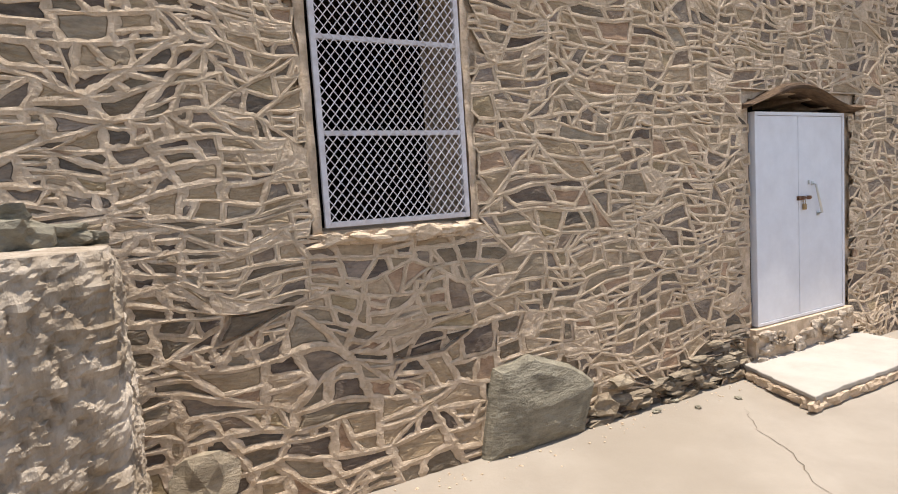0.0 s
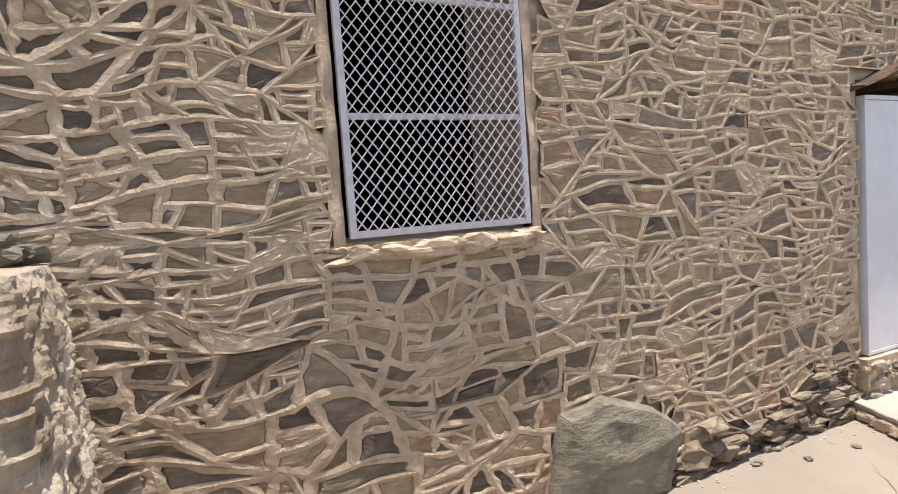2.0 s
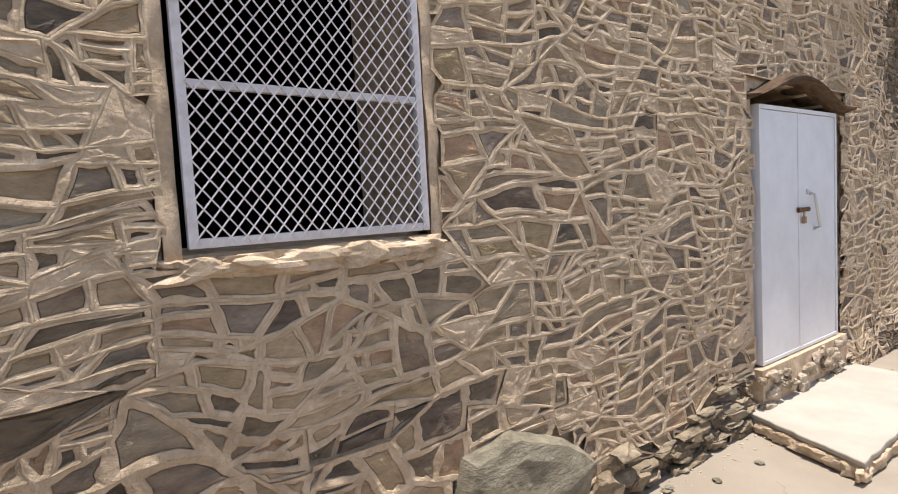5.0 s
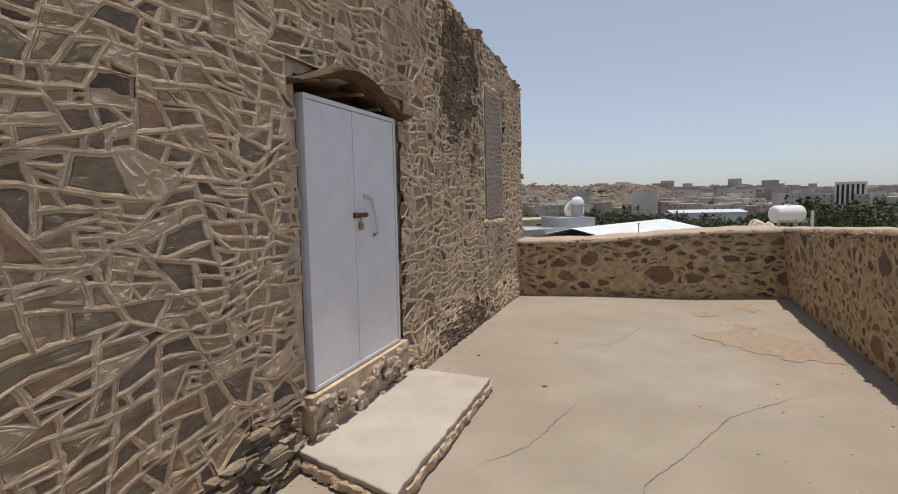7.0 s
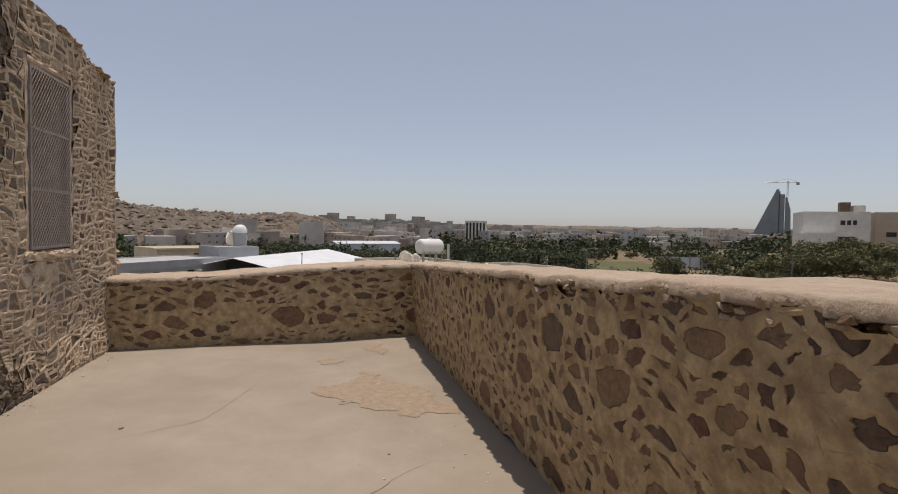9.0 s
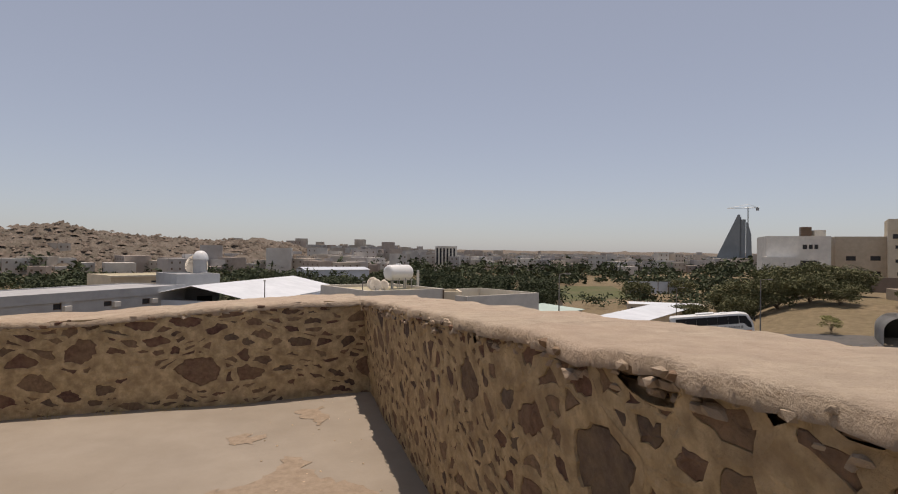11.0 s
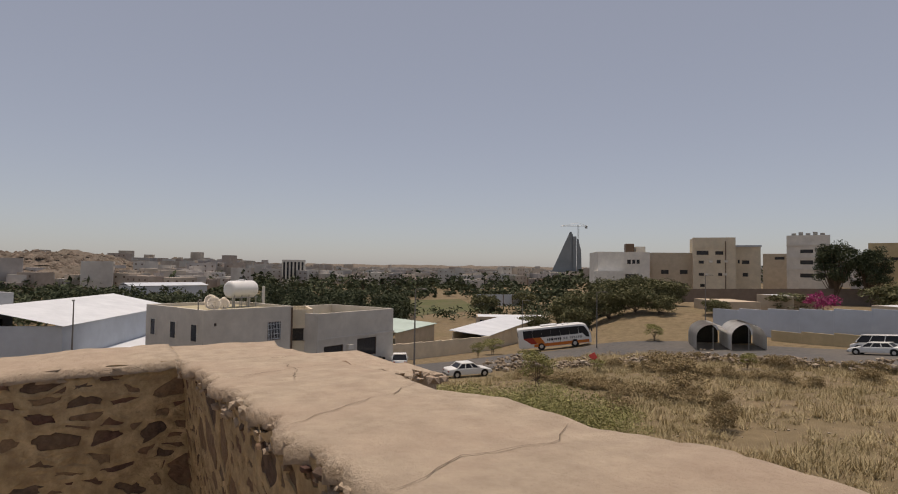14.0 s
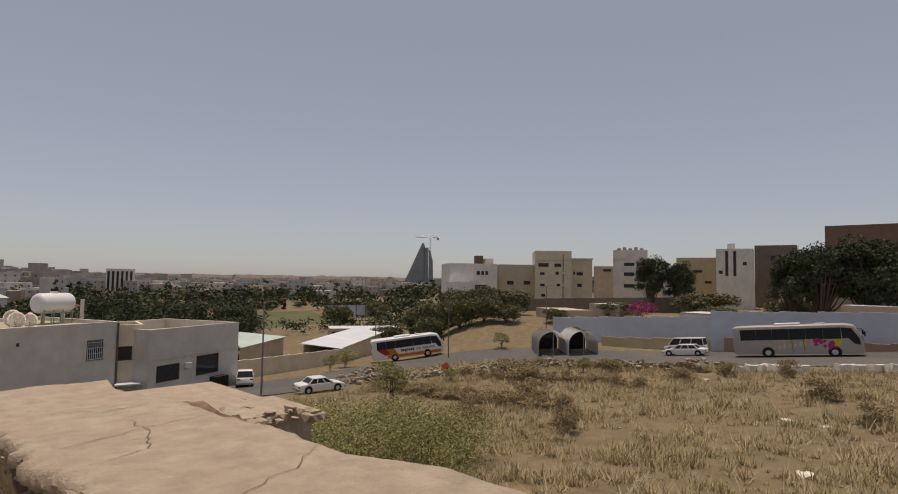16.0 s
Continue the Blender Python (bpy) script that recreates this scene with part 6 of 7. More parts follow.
        for v in ex["geom"]:
            if isinstance(v, bmesh.types.BMVert):
                v.co.y = s * (W - 0.01)
        part(name, bm, material, ob)

    livery(side_panel, L)
    return ob


def livery_stripes(panel, L):
    for s in (-1, 1):
        panel("stripe", [(-L + 0.7, 1.9), (-L + 1.9, 0.95), (-L + 2.8, 0.95), (-L + 2.2, 1.9)], RED_P, s)
        panel("stripe", [(-L + 2.2, 1.9), (-L + 2.8, 0.95), (-L + 4.0, 0.95), (-L + 3.4, 1.9)], ORANGE, s)
        panel("stripe", [(-L + 2.3, 0.92), (L - 0.4, 0.92), (L - 0.4, 0.45), (-L + 2.3, 0.45)], ORANGE, s, 0.011)
        x = -L + 4.4
        for k in range(15):
            w = 0.16 + 0.07 * (k % 3)
            panel("lettering", [(x, 1.6), (x + w, 1.6), (x + w, 1.25 + 0.05 * (k % 2)), (x, 1.25)], TYRE if k < 7 else STEEL_GREY, s)
            x += w + (0.1 if k not in (6, 8) else 0.35)


def livery_splash(panel, L):
    r = random.Random(4)
    for s in (-1, 1):
        x = -L + 3.9
        for k in range(10):
            h = r.uniform(0.35, 0.75)
            z = 0.85 + 0.06 * k
            panel("lettering", [(x, z), (x + 0.22, z), (x + 0.3, z + h), (x + 0.1, z + h)], YELLOW if k % 3 == 0 else LETTER, s)
            x += 0.5
        x = -L + 4.0
        for k in range(4):
            panel("lettering", [(x, 1.6), (x + 0.16, 1.6), (x + 0.2, 1.85), (x + 0.04, 1.85)], LETTER, s)
            x += 0.3
        panel("emblem", [(L - 1.8, 1.9), (L - 2.7, 1.9), (L - 2.6, 1.25), (L - 2.0, 1.15)], YELLOW, s)
        for k in range(9):
            cx, cz, q = L - 3.4 + r.uniform(-0.9, 0.7), 1.35 + r.uniform(-0.45, 0.45), r.uniform(0.16, 0.42)
            panel("splash", [(cx + q * (0.6 + 0.4 * r.random()) * math.cos(2 * math.pi * i / 11), cz + q * (0.6 + 0.4 * r.random()) * math.sin(2 * math.pi * i / 11)) for i in range(11)], MAGENTA, s, 0.012 + 0.002 * k)


LETTER = plain("pale_lettering", (0.60, 0.45, 0.38))
coach(on_ground((78.2, -60.4), (72.0, -69.5)), 11.2, "white coach with orange and red stripes parked beside the road", CAR_WHITE, livery_stripes)
coach(on_ground((29.6, -74.9), (17.6, -77.3)), 12.2, "sand-coloured coach with a magenta and yellow splash on its side", COACH_SAND, livery_splash)


def car(m, length, height, label, kind_="saloon"):
    ob = empty("car" if kind_ != "van" else "van", m, label, "car" if kind_ != "van" else "van")
    L, W, H = length / 2, 0.9, height
    belt = 0.95 if kind_ == "saloon" else 1.1
    bm = bmesh.new()
    loft(bm, [section(W * a, 0.28, z1, x, 0.12) for x, a, z1 in ((-L, 0.86, belt - 0.18), (-L + 0.12, 0.97, belt - 0.06), (-L + 0.8, 1, belt), (L - 1.3, 1, belt), (L - 0.25, 0.95, belt - 0.2), (L, 0.85, belt - 0.32))])
    part("body", bm, CAR_WHITE, ob, "", True)
    if kind_ == "saloon":
        a0, a1, b0, b1 = -L + 0.85, -L + 1.35, L - 2.0, L - 1.35
    elif kind_ == "estate":
        a0, a1, b0, b1 = -L + 0.08, -L + 0.35, L - 1.9, L - 1.2
    else:
        a0, a1, b0, b1 = -L + 0.08, -L + 0.2, L - 1.3, L - 0.6
    bm = bmesh.new()
    loft(bm, [[(x0, -W * 0.97, belt - 0.03), (x0, W * 0.97, belt - 0.03), (x1, W * 0.80, H - 0.08), (x1, -W * 0.80, H - 0.08)] for x0, x1 in ((a0, a1), (b1, b0))])
    part("cabin_glass", bm, CAR_GLASS, ob)
    bm = bmesh.new()
    loft(bm, [section(W * 0.84, H - 0.1, H, x, 0.05) for x in (a1 - 0.04, a1 + 0.3, b0 + 0.04)])
    part("roof", bm, CAR_WHITE, ob, "", True)
    for s in (-1, 1):
        for f in (0.0, 0.36, 0.70, 1.0):
            x0, x1 = a0 + (b1 - a0) * f, a1 + (b0 - a1) * f
            part("pillar", tube(bmesh.new(), [(x0, s * W * 0.98, belt - 0.05), (x1, s * W * 0.82, H - 0.05)], 0.045, 6), CAR_WHITE, ob)
        for x in (-L + 0.85, L - 0.85):
            wheel(ob, x, s * (W - 0.1), 0.33, 0.22)
            # wheel arch shade as a black disc on the body side
            part("wheel_arch", tube(bmesh.new(), [(x, s * (W - 0.06), 0.36), (x, s * (W + 0.004), 0.36)], 0.4, 16), BIN_AND_SHADE_BLACK, ob)
        part("mirror", boxes((b1 - 0.25, b1 - 0.1, min(s * W, s * (W + 0.18)), max(s * W, s * (W + 0.18)), belt, belt + 0.14), bevel=0.02), CAR_WHITE, ob)
        part("tail_lamp", boxes((-L - 0.01, -L + 0.1, min(s * 0.5, s * 0.8), max(s * 0.5, s * 0.8), belt - 0.35, belt - 0.2)), LAMP_RED, ob)
    part("bumper", boxes((-L - 0.08, -L + 0.15, -0.82, 0.82, 0.32, 0.5), bevel=0.04), STEEL_GREY, ob)
    part("bumper", boxes((L - 0.15, L + 0.08, -0.82, 0.82, 0.32, 0.5), bevel=0.04), STEEL_GREY, ob)
    return ob


car(on_ground((33.4, -76.4), (38.4, -76.0)), 5.2, 1.4, "white saloon car parked before a white van")
car(on_ground((34.6, -80.2), (40.0, -79.9)), 5.2, 1.95, "white minibus parked along the tan wall", "van")
car(on_ground((66.6, -33.4), (70.2, -35.2)), 4.7, 1.75, "white estate car parked by the villa, seen from behind", "estate")
car(on_ground((54.8, -32.6), (54.0, -36.9)), 4.6, 1.4, "white saloon car on the road behind rubble")

# ---------------------------------------------------------------- plants
def leaf_cloud(centres, n, size, rng, droop=0.3):
    """Many small leaf sprays round the given lumps (x, y, z, rx, rz)."""
    vs, fs = [], []
    for _ in range(n):
        cx, cy, cz, rx, rz = rng.choice(centres)
        d = Vector((rng.gauss(0, 1), rng.gauss(0, 1), rng.gauss(0, 1))).normalized() * (rng.random() ** 0.45)
        p = Vector((cx + d.x * rx, cy + d.y * rx, cz + d.z * rz))
        a, b = Vector((rng.gauss(0, 1), rng.gauss(0, 1), rng.gauss(0, 0.6))).normalized(), Vector((rng.gauss(0, 1), rng.gauss(0, 1), rng.gauss(0, 1))).normalized()
        s = size * rng.uniform(0.6, 1.4)
        k = len(vs)
        vs += [p - a * s, p + b * s * 0.45, p + a * s - Vector((0, 0, droop * s)), p - b * s * 0.45]
        fs.append((k, k + 1, k + 2, k + 3))
    return vs, fs


def plant(name, label, category, h, r, lumps, n, size, leaf, seed, trunks=1, group="", low=0.25, bare=False):
    """A tree or shrub of height h and spread r, standing at its origin."""
    rng = random.Random(seed)
    ob = empty(name, pose(0, 0, 0), label, category, group)
    centres = []
    bm = bmesh.new()
    for k in range(lumps):
        a, d = 2.4 * k + rng.uniform(-0.4, 0.4), r * 0.75 * math.sqrt((k + 0.3) / lumps)
        z = h * (low + (0.92 - low) * rng.uniform(0.25, 1.0) * (1 - 0.35 * (d / r) ** 2))
        q = r * rng.uniform(0.24, 0.42)
        centres.append((d * math.cos(a), d * math.sin(a), z, q, q * rng.uniform(0.5, 0.85)))
    base = [(rng.gauss(0, 0.06 * r) * (trunks > 1), rng.gauss(0, 0.06 * r) * (trunks > 1)) for _ in range(trunks)]
    th = 0.028 * h if trunks == 1 else 0.012 * h
    for bx, by in base:
        tube(bm, [(bx, by, -0.15), (bx * 1.2, by * 1.2 + 0.02 * h, h * low * 0.7), (bx * 1.4, by * 1.4, h * 0.55)], [th, th * 0.8, th * 0.4], 7)
    for cx, cy, cz, q, _ in centres:
        bx, by = rng.choice(base)
        z0 = h * low * rng.uniform(0.3, 0.9)
        tube(bm, [(bx, by, z0), (0.55 * cx + 0.45 * bx, 0.55 * cy + 0.45 * by, 0.45 * z0 + 0.55 * cz - 0.05 * h), (cx, cy, cz)], [th * 0.55, th * 0.3, th * 0.08], 5)
    part("trunk", bm, BARK, ob)
    vs, fs = leaf_cloud(centres, n, size, rng)
    part("crown", mesh_of("crown", vs, fs), leaf, ob)
    return ob


def planted(proto, spots):
    """Stands the first at the first spot and copies at the rest: (x, y, scale, scale of height)."""
    for k, (x, y, s, hs) in enumerate(spots):
        m = pose(x, y, ground_z(x, y), 0, 0, 67.0 * k) @ Matrix.Diagonal((s, s, hs, 1))
        if k == 0:
            proto.matrix_world = m
        else:
            ob = copy_thing(proto, pose(x, y, ground_z(x, y), 0, 0, 67.0 * k))
            ob.scale = (s, s, hs)


planted(plant("acacia_bush", "yellow-green thorny acacia bush below the parapet", "bush", 4.2, 3.2, 34, 8500, 0.062, LEAF_LIGHT, 1, 5, "acacia bushes", 0.12),
        [(29.0, -17.6, 0.9, 0.6), (25.6, -17.2, 0.95, 0.75), (33.2, -18.6, 0.9, 0.55), (23.4, -18.6, 0.75, 0.8), (28.0, -21.0, 0.75, 0.7), (36.5, -20.5, 0.9, 0.5), (31.5, -20.5, 0.9, 0.62), (21.6, -16.9, 0.75, 0.85), (26.5, -15.0, 0.8, 0.6),
         (24.5, -22.0, 0.7, 0.5)])
planted(plant("green_shrub", "rounded green shrub at the road's edge", "shrub", 3.3, 1.7, 14, 2600, 0.09, LEAF_LIGHT, 2, 3, "shrubs by the field", 0.3),
        [(42.0, -33.0, 1.0, 1.0), (46.5, -44.5, 0.5, 0.45), (38.5, -56.0, 0.6, 0.5), (72.5, -48.5, 0.7, 0.7), (76.0, -53.5, 1.1, 0.75), (64, -74.5, 1.0, 0.8)])
planted(plant("dry_bush", "leafless brown desert bush in the field", "bush", 1.15, 0.95, 22, 2600, 0.055, LEAF_DRY, 3, 7, "dry bushes", 0.06),
        [(24.0, -29.5, 1.0, 1.2), (32.5, -38.5, 1.7, 1.3), (39.0, -47.0, 2.2, 1.6), (15.5, -45.0, 1.3, 1.3), (27.0, -52.0, 1.2, 1.0), (30.0, -29.0, 1.1, 1.0), (20.0, -56.5, 1.0, 1.3), (45.0, -52.0, 2.0, 1.5),
         (12.0, -38.0, 1.0, 1.0), (36.0, -57.0, 1.4, 1.2), (24.5, -55.5, 1.1, 1.2), (34.0, -33.0, 0.9, 0.9)]
        + [(12 + (37.7 * k) % 38, -26 - (23.3 * k) % 35, 0.5 + 0.15 * (k % 6), 0.45 + 0.12 * (k % 5)) for k in range(1, 76)])
planted(plant("broad_tree", "dense dark broad-leaved tree", "tree", 9.0, 6.0, 34, 5200, 0.38, LEAF_DARK, 4, 1, "dark trees", 0.12),
        [(118, -38, 1.0, 1.05), (124, -46, 1.1, 1.1), (130, -54, 1.0, 1.1), (122, -58, 0.8, 0.8), (134, -64, 1.0, 1.0), (115, -30, 0.9, 1.0), (138, -40, 1.1, 1.2), (140, -28, 1.1, 1.1), (150, -6, 1.2, 1.15), (143, -16, 1.1, 1.0),
         (158, 2, 1.2, 1.1), (130, -20, 1.0, 1.0), (146, -72, 0.9, 0.9), (128, 26, 1.0, 0.9), (136, 38, 1.2, 1.0), (160, 30, 1.0, 0.9)])
planted(plant("olive_tree", "low spreading olive-green tree", "tree", 7.0, 5.5, 32, 5200, 0.30, LEAF_OLIVE, 5, 2, "olive-green trees", 0.1),
        [(93, -96, 1.0, 1.05), (83, -85, 0.8, 0.85), (79, -88, 0.75, 0.7), (86.5, -81, 0.7, 0.7), (75, -90, 0.6, 0.5), (68, -96, 0.5, 0.4), (95.5, -92, 1.15, 0.95), (90, -97, 1.1, 0.85), (100, -93, 1.1, 1.0), (86, -103, 1.1, 0.8), (88, -100, 0.9, 0.9), (98, -90, 0.9, 0.9), (103, -84, 0.7, 0.7), (84, -105, 0.7, 0.6), (150, -104, 1.0, 1.0), (170, -136, 0.9, 0.9), (63, -112, 0.9, 0.5), (50, -124, 1.2, 0.8), (34, -118, 0.9, 0.7), (118, 30, 1.2, 0.9), (112, 40, 1.0, 0.8), (44, -112, 0.8, 0.5)])
planted(plant("tall_tree", "tall dark eucalyptus with an uneven crown", "tree", 15.0, 5.5, 40, 9000, 0.30, LEAF_DARK, 6, 1, "tall trees", 0.2),
        [(72.0, -147.0, 0.85, 1.05), (66.0, -150.0, 0.8, 0.95), (28.0, -112.0, 1.0, 1.05), (22.0, -114.0, 1.0, 1.12), (17.0, -112.0, 0.9, 0.9), (32.5, -114.0, 0.7, 0.95)])
planted(plant("cypress", "slim dark cypress in the distance", "tree", 12.0, 1.5, 18, 700, 0.5, LEAF_DARK, 7, 1, "cypresses", 0.05),
        [(300 + 6 * k, -128 - 11 * k - 3 * (k % 3), 1.0 + 0.2 * (k % 2), 0.9 + 0.25 * ((k * 7) % 4) / 4) for k in range(14)] + [(140, -100, 0.6, 0.5), (142, -104, 0.6, 0.45), (280, -60, 1.0, 1.2)])
planted(plant("bougainvillea", "magenta bougainvillea over a wall", "shrub", 4.0, 3.0, 14, 1600, 0.16, FLOWER, 8, 3, "", 0.2), [(56.5, -108.0, 1.0, 1.05)])

# far orchards and gardens
rng = random.Random(31)
vs, fs = [], []
for k in range(1100):
    a, d = radians(rng.uniform(-62, 22)), 150 * (4.0 ** rng.random())
    x, y = d * math.cos(a), d * math.sin(a)
    if (150 < x < 235 and -150 < y < -70) or -y > 0.95 * x or noise.noise(Vector((x * 0.012, y * 0.03, 7.0))) < -0.12:
        continue
    h, r = rng.uniform(3, 7.0), rng.uniform(3, 7)
    z = ground_z(x, y)
    v, f = leaf_cloud([(x + rng.gauss(0, r * 0.5), y + rng.gauss(0, r * 0.5), z + h * rng.uniform(0.3, 0.75), r * 0.6, h * 0.3) for _ in range(6)], 70, 0.0040 * d, rng)
    b = len(vs)
    vs += v
    fs += [tuple(b + i for i in q) for q in f]
for k in range(900):
    a, d = radians(rng.uniform(-60, 24)), 330 * (2.9 ** rng.random())
    x, y = d * math.cos(a), d * math.sin(a)
    h, r = rng.uniform(5, 10.0), rng.uniform(3, 8)
    v, f = leaf_cloud([(x + rng.gauss(0, r * 0.5), y + rng.gauss(0, r * 0.5), ground_z(x, y) + h * rng.uniform(0.3, 0.9), r * 0.6, h * 0.35) for _ in range(5)], 36, 0.0045 * d, rng)
    b = len(vs)
    vs += v
    fs += [tuple(b + i for i in q) for q in f]
thing("far_woods", mesh_of("far_woods", vs, fs), LEAF_DARK, "dark orchard trees scattered over the plain", "trees", kind="stuff")

# dry grass over the field
vs, fs = [], []
for k in range(9500):
    x, y = rng.uniform(6, 62), -14 - 50 * rng.random() ** 1.15
    if x > 53 + 0.05 * y and y > -50 or noise.noise(Vector((x * 0.25, y * 0.25, 2.0))) < rng.uniform(-0.5, 0.25) or math.hypot(x - 8, y + 3) < 14:
        continue
    z = ground_z(x, y)
    s = rng.uniform(0.6, 1.35) ** 2.0 * (1.0 + 0.6 * wob(x, y, 0.35, 5.0))
    for _ in range(44):
        a, lean, h, w = rng.uniform(0, 6.28), rng.uniform(0.05, 0.36) * s, rng.uniform(0.08, 0.40) * s, 0.011 * (0.6 + s)
        ox, oy = rng.gauss(0, 0.15 * s), rng.gauss(0, 0.15 * s)
        c, n_ = math.cos(a), math.sin(a)
        b = len(vs)
        vs += [(x + ox - n_ * w, y + oy + c * w, z - 0.03), (x + ox + n_ * w, y + oy - c * w, z - 0.03), (x + ox + c * lean, y + oy + n_ * lean, z + h)]
        fs.append((b, b + 1, b + 2))
thing("field_grass", mesh_of("field_grass", vs, fs), STRAW, "pale dry desert grass in tufts over the field", "grass", kind="stuff")

# rubble heaps, blocks and litter beside the road
bm = bmesh.new()
for k in range(2000):
    f = rng.random()
    x, y = (58 - 12 * f + rng.gauss(0, 1.2), -40 - 22 * f + rng.gauss(0, 1.6)) if k % 3 else (46 - 18 * f + rng.gauss(0, 1), -61 + 2 * f + rng.gauss(0, 0.8))
    s = 0.08 + 0.42 * rng.random() ** 2.5
    rock(bm, (x, y, ground_z(x, y) + s * 0.25 + 1.5 * max(0, 0.45 + wob(x, y, 0.2, 3.0)) * rng.random()), (s, s, s * 0.7), k * 0.7, sub=1)
for k in range(900):
    x, y = rng.uniform(9, 52), rng.uniform(-60, -16)
    s = rng.uniform(0.03, 0.12)
    rock(bm, (x, y, ground_z(x, y) + s * 0.2), (s, s, s * 0.6), k * 0.9, sub=1)
RUBBLE_HEAP = surface("spoil_rubble", (0.20, 0.155, 0.11), (0.40, 0.34, 0.27), scale=3, rough=1.0, bump=0.4, vary=[(0.18, 0.14, 0.095), (0.28, 0.225, 0.165), (0.23, 0.175, 0.12), (0.40, 0.35, 0.29)], per="island")
thing("rubble_heap", bpy.data.meshes.new("rubble_heap"), RUBBLE_HEAP, "heaps of stones and spoil along the road", "rubble", kind="stuff")
bm.to_mesh(bpy.data.objects["rubble_heap"].data)
bm.free()
first = None
for k in range(26):
    x, y = (24.5 - 0.30 * k + rng.gauss(0, 0.5), -60.5 + rng.gauss(0, 0.7)) if k < 17 else (17.5 - 0.5 * (k - 17), -61.8 + rng.gauss(0, 0.5))
    m = pose(x, y, ground_z(x, y) + 0.02, rng.choice((0, 0, 12)), rng.choice((0, 0, -10)), rng.uniform(0, 90))
    if first is None:
        first = empty("kerb_block", m, "pale concrete kerb block dumped by the roadside", "block", "dumped concrete blocks")
        part("block", boxes((-0.5, 0.5, -0.22, 0.22, -0.05, 0.62), bevel=0.04), WHITE_WASH, first)
    else:
        copy_thing(first, m)
first = None
for k in range(8):
    x, y = rng.uniform(12, 50), rng.uniform(-58, -24)
    m = pose(x, y, ground_z(x, y) + 0.05, rng.uniform(-8, 8), rng.uniform(-8, 8), rng.uniform(0, 180))
    if first is None:
        first = empty("litter_sheet", m, "crumpled white plastic litter on the field", "litter", "litter on the field")
        g = bmesh.new()
        bmesh.ops.create_grid(g, x_segments=6, y_segments=4, size=0.28)
        for v in g.verts:
            v.co.z += 0.08 * noise.noise(v.co * 5)
        bmesh.ops.solidify(g, geom=g.faces[:], thickness=0.01)
        part("sheet", g, WHITE_WASH, first)
    else:
        copy_thing(first, m)
ob = empty("broken_chair", pose(51.9, -50.0, ground_z(51.9, -50.0) + 0.3, 20, 30, 40), "broken red plastic chair thrown on the rubble", "chair")
part("seat", boxes((-0.35, 0.35, -0.35, 0.35, 0.4, 0.46), bevel=0.02), plain("red_plastic", (0.42, 0.05, 0.04)), ob)
part("backrest", boxes((-0.35, 0.35, 0.3, 0.36, 0.46, 1.1), bevel=0.02), bpy.data.materials["red_plastic"], ob)
for x in (-0.3, 0.3):
    for y in (-0.3, 0.3):
        part("leg", tube(bmesh.new(), [(x, y, 0), (x, y, 0.4)], 0.03, 6), bpy.data.materials["red_plastic"], ob)

# ---------------------------------------------------------------- far hills and town
def hill(name, a0, a1, dist, peak, deep, seed, label):
    """A rocky ridge seen between two bearings."""
    vs, fs = [], []
    na, nd = 150, 26
    for i in range(na + 1):
        f = i / na
        a = radians(a0 + (a1 - a0) * f)
        for j in range(nd + 1):
            g = j / nd
            d = dist + deep * (g - 0.5)
            x, y = d * math.cos(a), d * math.sin(a)
            env = math.sin(math.pi * min(1.0, g * 1.0)) * min(1.0, 6 * f, 6 * (1 - f))
            rough = 0.72 + 0.24 * wob(x, y, 0.012, seed) + 0.12 * wob(x, y, 0.045, seed + 3) + 0.10 * wob(x, y, 0.16, seed + 5)
            vs.append((x, y, -14 + peak(f) * max(0.0, env) * max(0.1, rough)))
    fs = [(i * (nd + 1) + j, (i + 1) * (nd + 1) + j, (i + 1) * (nd + 1) + j + 1, i * (nd + 1) + j + 1) for i in range(na) for j in range(nd)]
    thing(name, mesh_of(name, vs, fs), HILL, label, "hill", kind="structure")


hill("backdrop_hill_near", -10, 42, 430, lambda f: max(20.0, 27 + 26 * (f - 0.21)), 190, 1.0, "bare brown rocky hills beyond the town")
hill("backdrop_hill", -14, 10, 780, lambda f: 24 + 6 * f, 260, 2.0, "low rocky hills in the haze")
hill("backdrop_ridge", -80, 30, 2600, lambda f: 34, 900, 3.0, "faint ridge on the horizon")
rocks_v, rocks_f = [], []
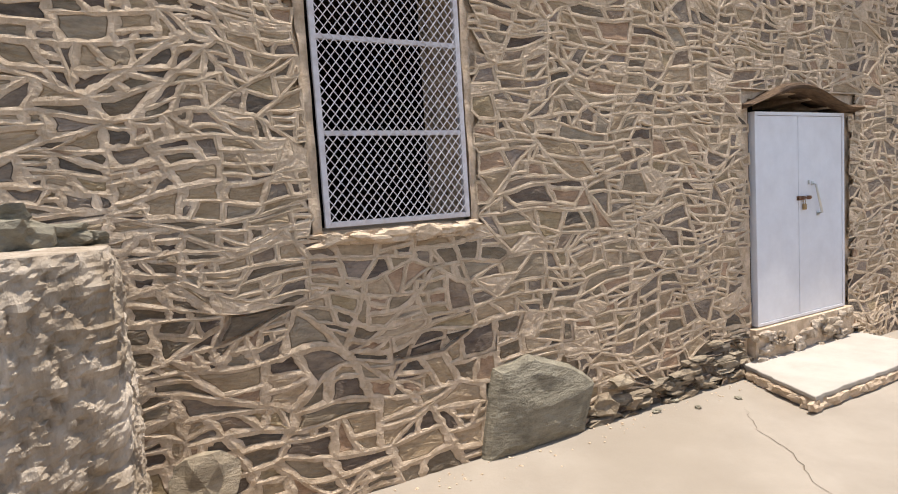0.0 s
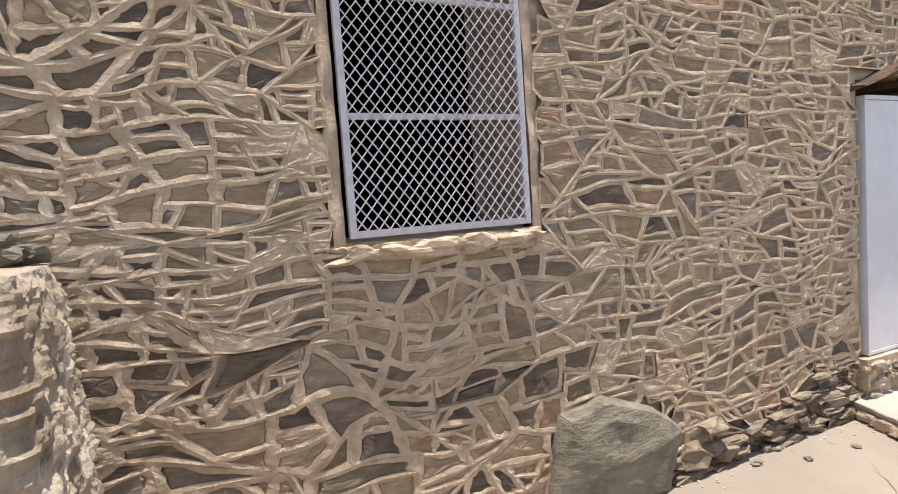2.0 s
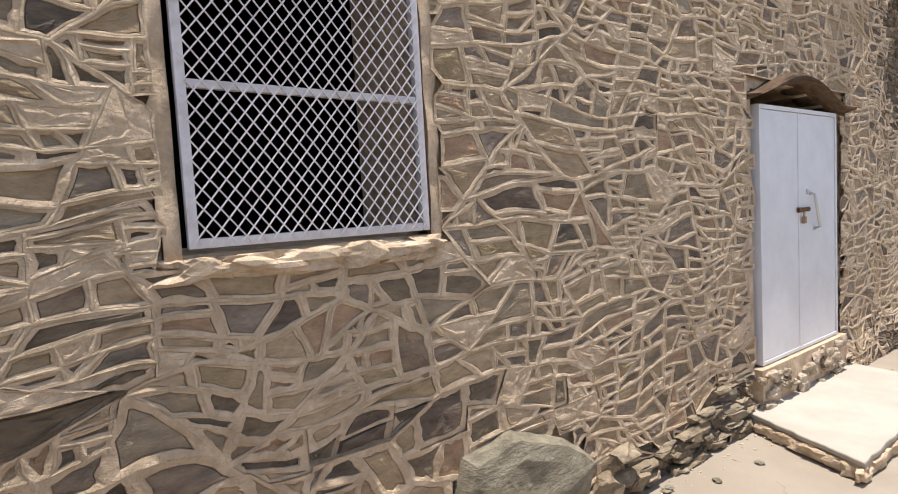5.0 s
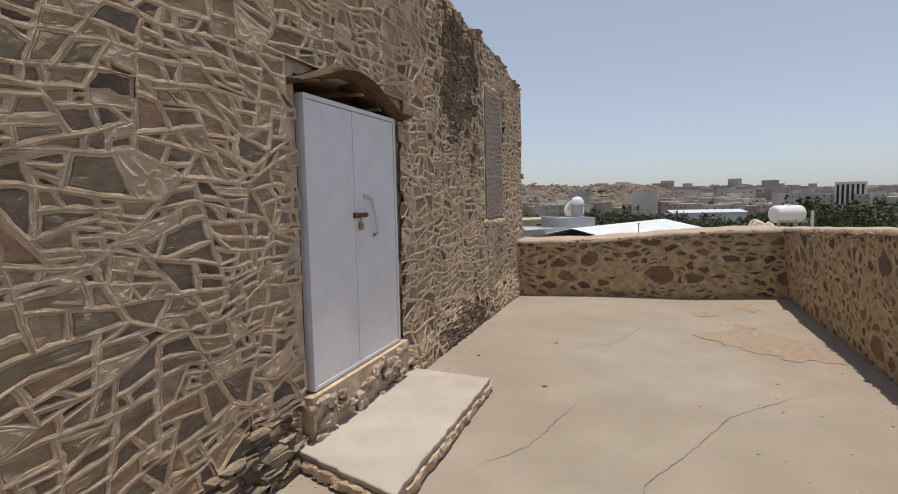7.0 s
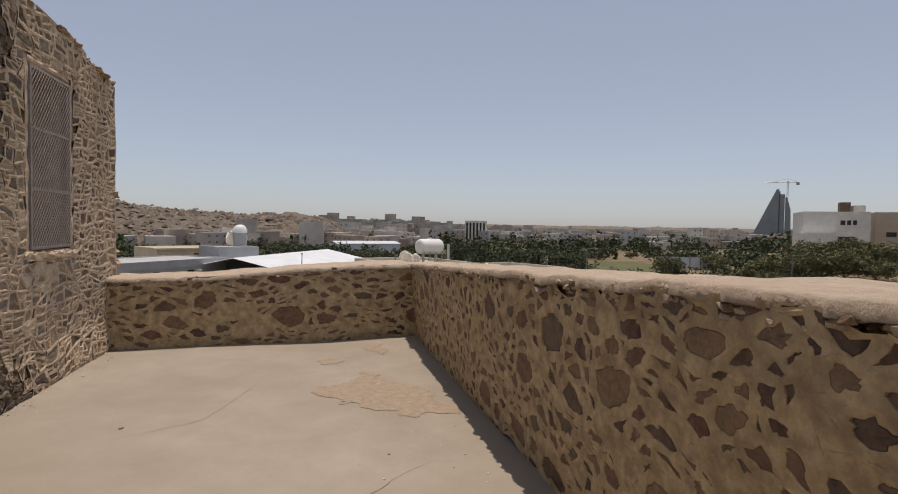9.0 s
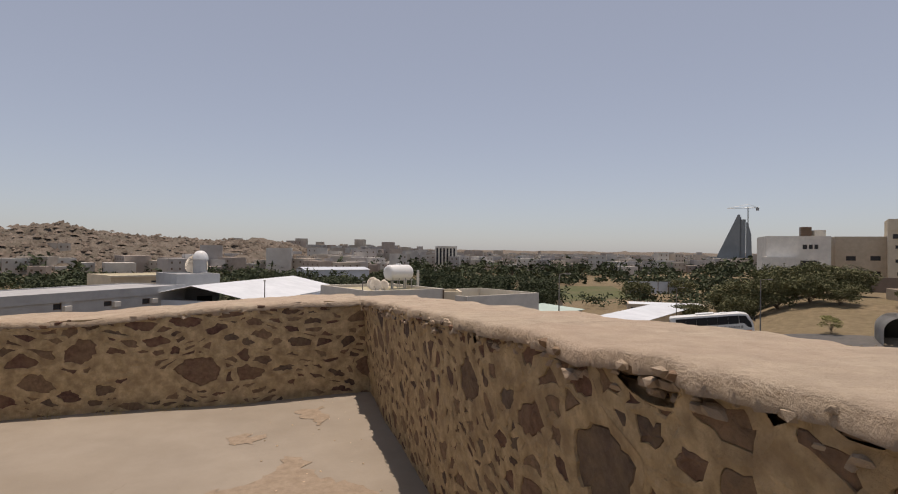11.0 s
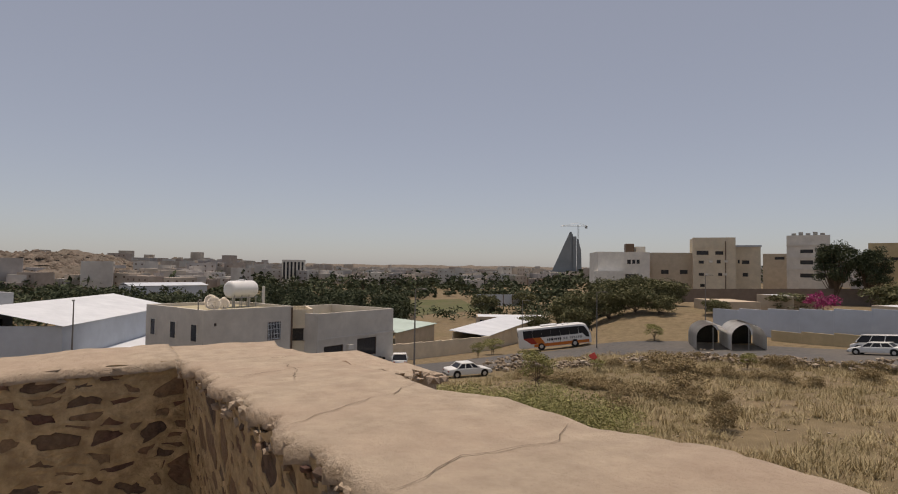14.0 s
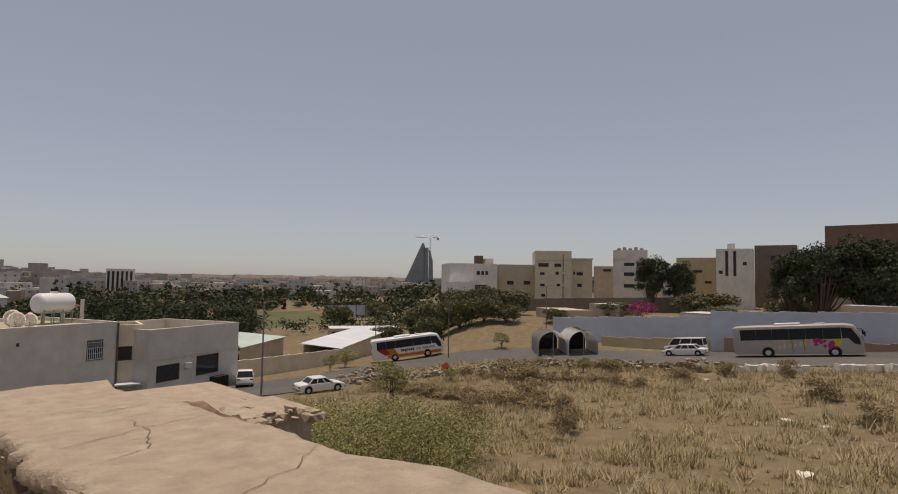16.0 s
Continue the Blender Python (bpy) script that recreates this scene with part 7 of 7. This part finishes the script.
for k in range(2600):
    f, d = rng.random(), rng.uniform(345, 430)
    a = radians(-10 + 52 * f)
    g = (d - 430) / 190 + 0.5
    x, y = d * math.cos(a), d * math.sin(a)
    rough = 0.72 + 0.24 * wob(x, y, 0.012, 1.0) + 0.12 * wob(x, y, 0.045, 4.0) + 0.10 * wob(x, y, 0.16, 6.0)
    z = -14 + max(20.0, 27 + 26 * (f - 0.21)) * math.sin(math.pi * g) * min(1.0, 6 * f, 6 * (1 - f)) * max(0.1, rough)
    s = rng.uniform(0.6, 2.4)
    b = len(rocks_v)
    rocks_v += [(x + s * p * rng.uniform(0.6, 1.2), y + s * q * rng.uniform(0.6, 1.2), z + s * w * rng.uniform(0.5, 0.9)) for p, q, w in ((1, 0, 0), (0, 1, 0), (-1, 0, 0), (0, -1, 0), (0, 0, 1), (0.4, -0.3, 0.9))]
    rocks_f += [(b, b + 1, b + 4), (b + 1, b + 2, b + 4), (b + 2, b + 3, b + 4), (b + 3, b + 5, b + 4), (b + 3, b, b + 5), (b, b + 4, b + 5)]
thing("hill_boulders", mesh_of("hill_boulders", rocks_v, rocks_f), HILL_ROCK, "brown boulders strewn over the rocky hill", "boulders", kind="stuff")
# desaturated render tones, with the haze of distance mixed into the colour
TOWN = surface("far_town_hazed_render", (0.36, 0.32, 0.28), (0.50, 0.46, 0.41), scale=0.08, rough=1.0, bump=0,
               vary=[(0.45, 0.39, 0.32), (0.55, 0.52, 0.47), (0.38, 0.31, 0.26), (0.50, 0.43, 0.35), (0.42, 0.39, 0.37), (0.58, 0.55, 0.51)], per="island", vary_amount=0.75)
vs, fs, wv, wf = [], [], [], []


def far_box(x, y, z, w, d, h, yaw, storeys):
    c, s = math.cos(yaw), math.sin(yaw)
    b = len(vs)
    for px, py in ((-w, -d), (w, -d), (w, d), (-w, d)):
        for pz in (z, z + h):
            vs.append((x + c * px - s * py, y + s * px + c * py, pz))
    fs.extend(((b, b + 2, b + 3, b + 1), (b + 2, b + 4, b + 5, b + 3), (b + 4, b + 6, b + 7, b + 5), (b + 6, b, b + 1, b + 7), (b + 1, b + 3, b + 5, b + 7)))
    if storeys:
        for k in range(storeys):
            for i in range(max(2, int(w * 2 / 3.5))):
                for side in (-1, 1):
                    u = -w + 2 * w * (i + 0.5) / max(2, int(w * 2 / 3.5))
                    zz = z + h - 3.2 * (k + 0.75)
                    q = len(wv)
                    for du, dz in ((-0.45, 0), (0.45, 0), (0.45, 1.0), (-0.45, 1.0)):
                        px, py = u + du, side * (d + 0.06)
                        wv.append((x + c * px - s * py, y + s * px + c * py, zz + dz))
                    wf.append((q, q + 1, q + 2, q + 3))


for k in range(2300):
    a = radians(rng.uniform(-86, 26))
    d = 330 * (5.0 ** rng.random())
    x, y = d * math.cos(a), d * math.sin(a)
    if (-62 < math.degrees(a) < -12 and d < 420) or (math.degrees(a) < -50 and d < 330):
        continue
    far_box(x, y, -15 + (6 if math.degrees(a) < -55 else 0) + 10 * sm(260, 700, d) * sm(-22, -8, math.degrees(a)) * sm(12, 2, math.degrees(a)), rng.uniform(3, 9), rng.uniform(3, 7), rng.uniform(5, 11) + 0.005 * d + (6 if rng.random() < 0.05 else 0), rng.uniform(0, 3.1), 2 if d < 520 else 0)
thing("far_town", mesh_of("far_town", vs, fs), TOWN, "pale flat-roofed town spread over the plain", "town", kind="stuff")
thing("far_town_windows", mesh_of("far_town_windows", wv, wf), FRAME_BROWN, "dark windows of the distant town", "windows", kind="stuff")
hall = empty("blue_hall", pose(262, -14, -11.5, 0, 0, -76), "long pale blue industrial hall in the distance", "hall")
part("wall", boxes((0, 30, 0, 14, -3, 4.5)), BLUE_WALL, hall)
part("roof", loft(bmesh.new(), [[(x, -0.5, 4.5), (x, 7, 5.6), (x, 14.5, 4.5), (x, 7, 5.3)] for x in (-0.5, 30.5)]), BLUE_WALL, hall)
block = empty("striped_block", pose(410, -113, -13, 0, 0, -108), "long white block with dark upright window strips, far off", "apartment house")
part("wall", boxes((0, 16, 0, 10, 0, 19)), WHITE_WASH, block)
for k in range(6):
    part("window_strip", boxes((0.9 + 2.5 * k, 2.2 + 2.5 * k, -0.15, 0.0, 5, 17.5)), DARK_GLASS, block)


# ---------------------------------------------------------------- single stones of the walls
for wall, piece, c, vs, fs, material in PIECES:
    me = mesh_of(piece, [v - c for v in vs], fs)
    me.materials.append(material)
    ob = new(piece, me)
    ob.parent = wall
    ob.location = c
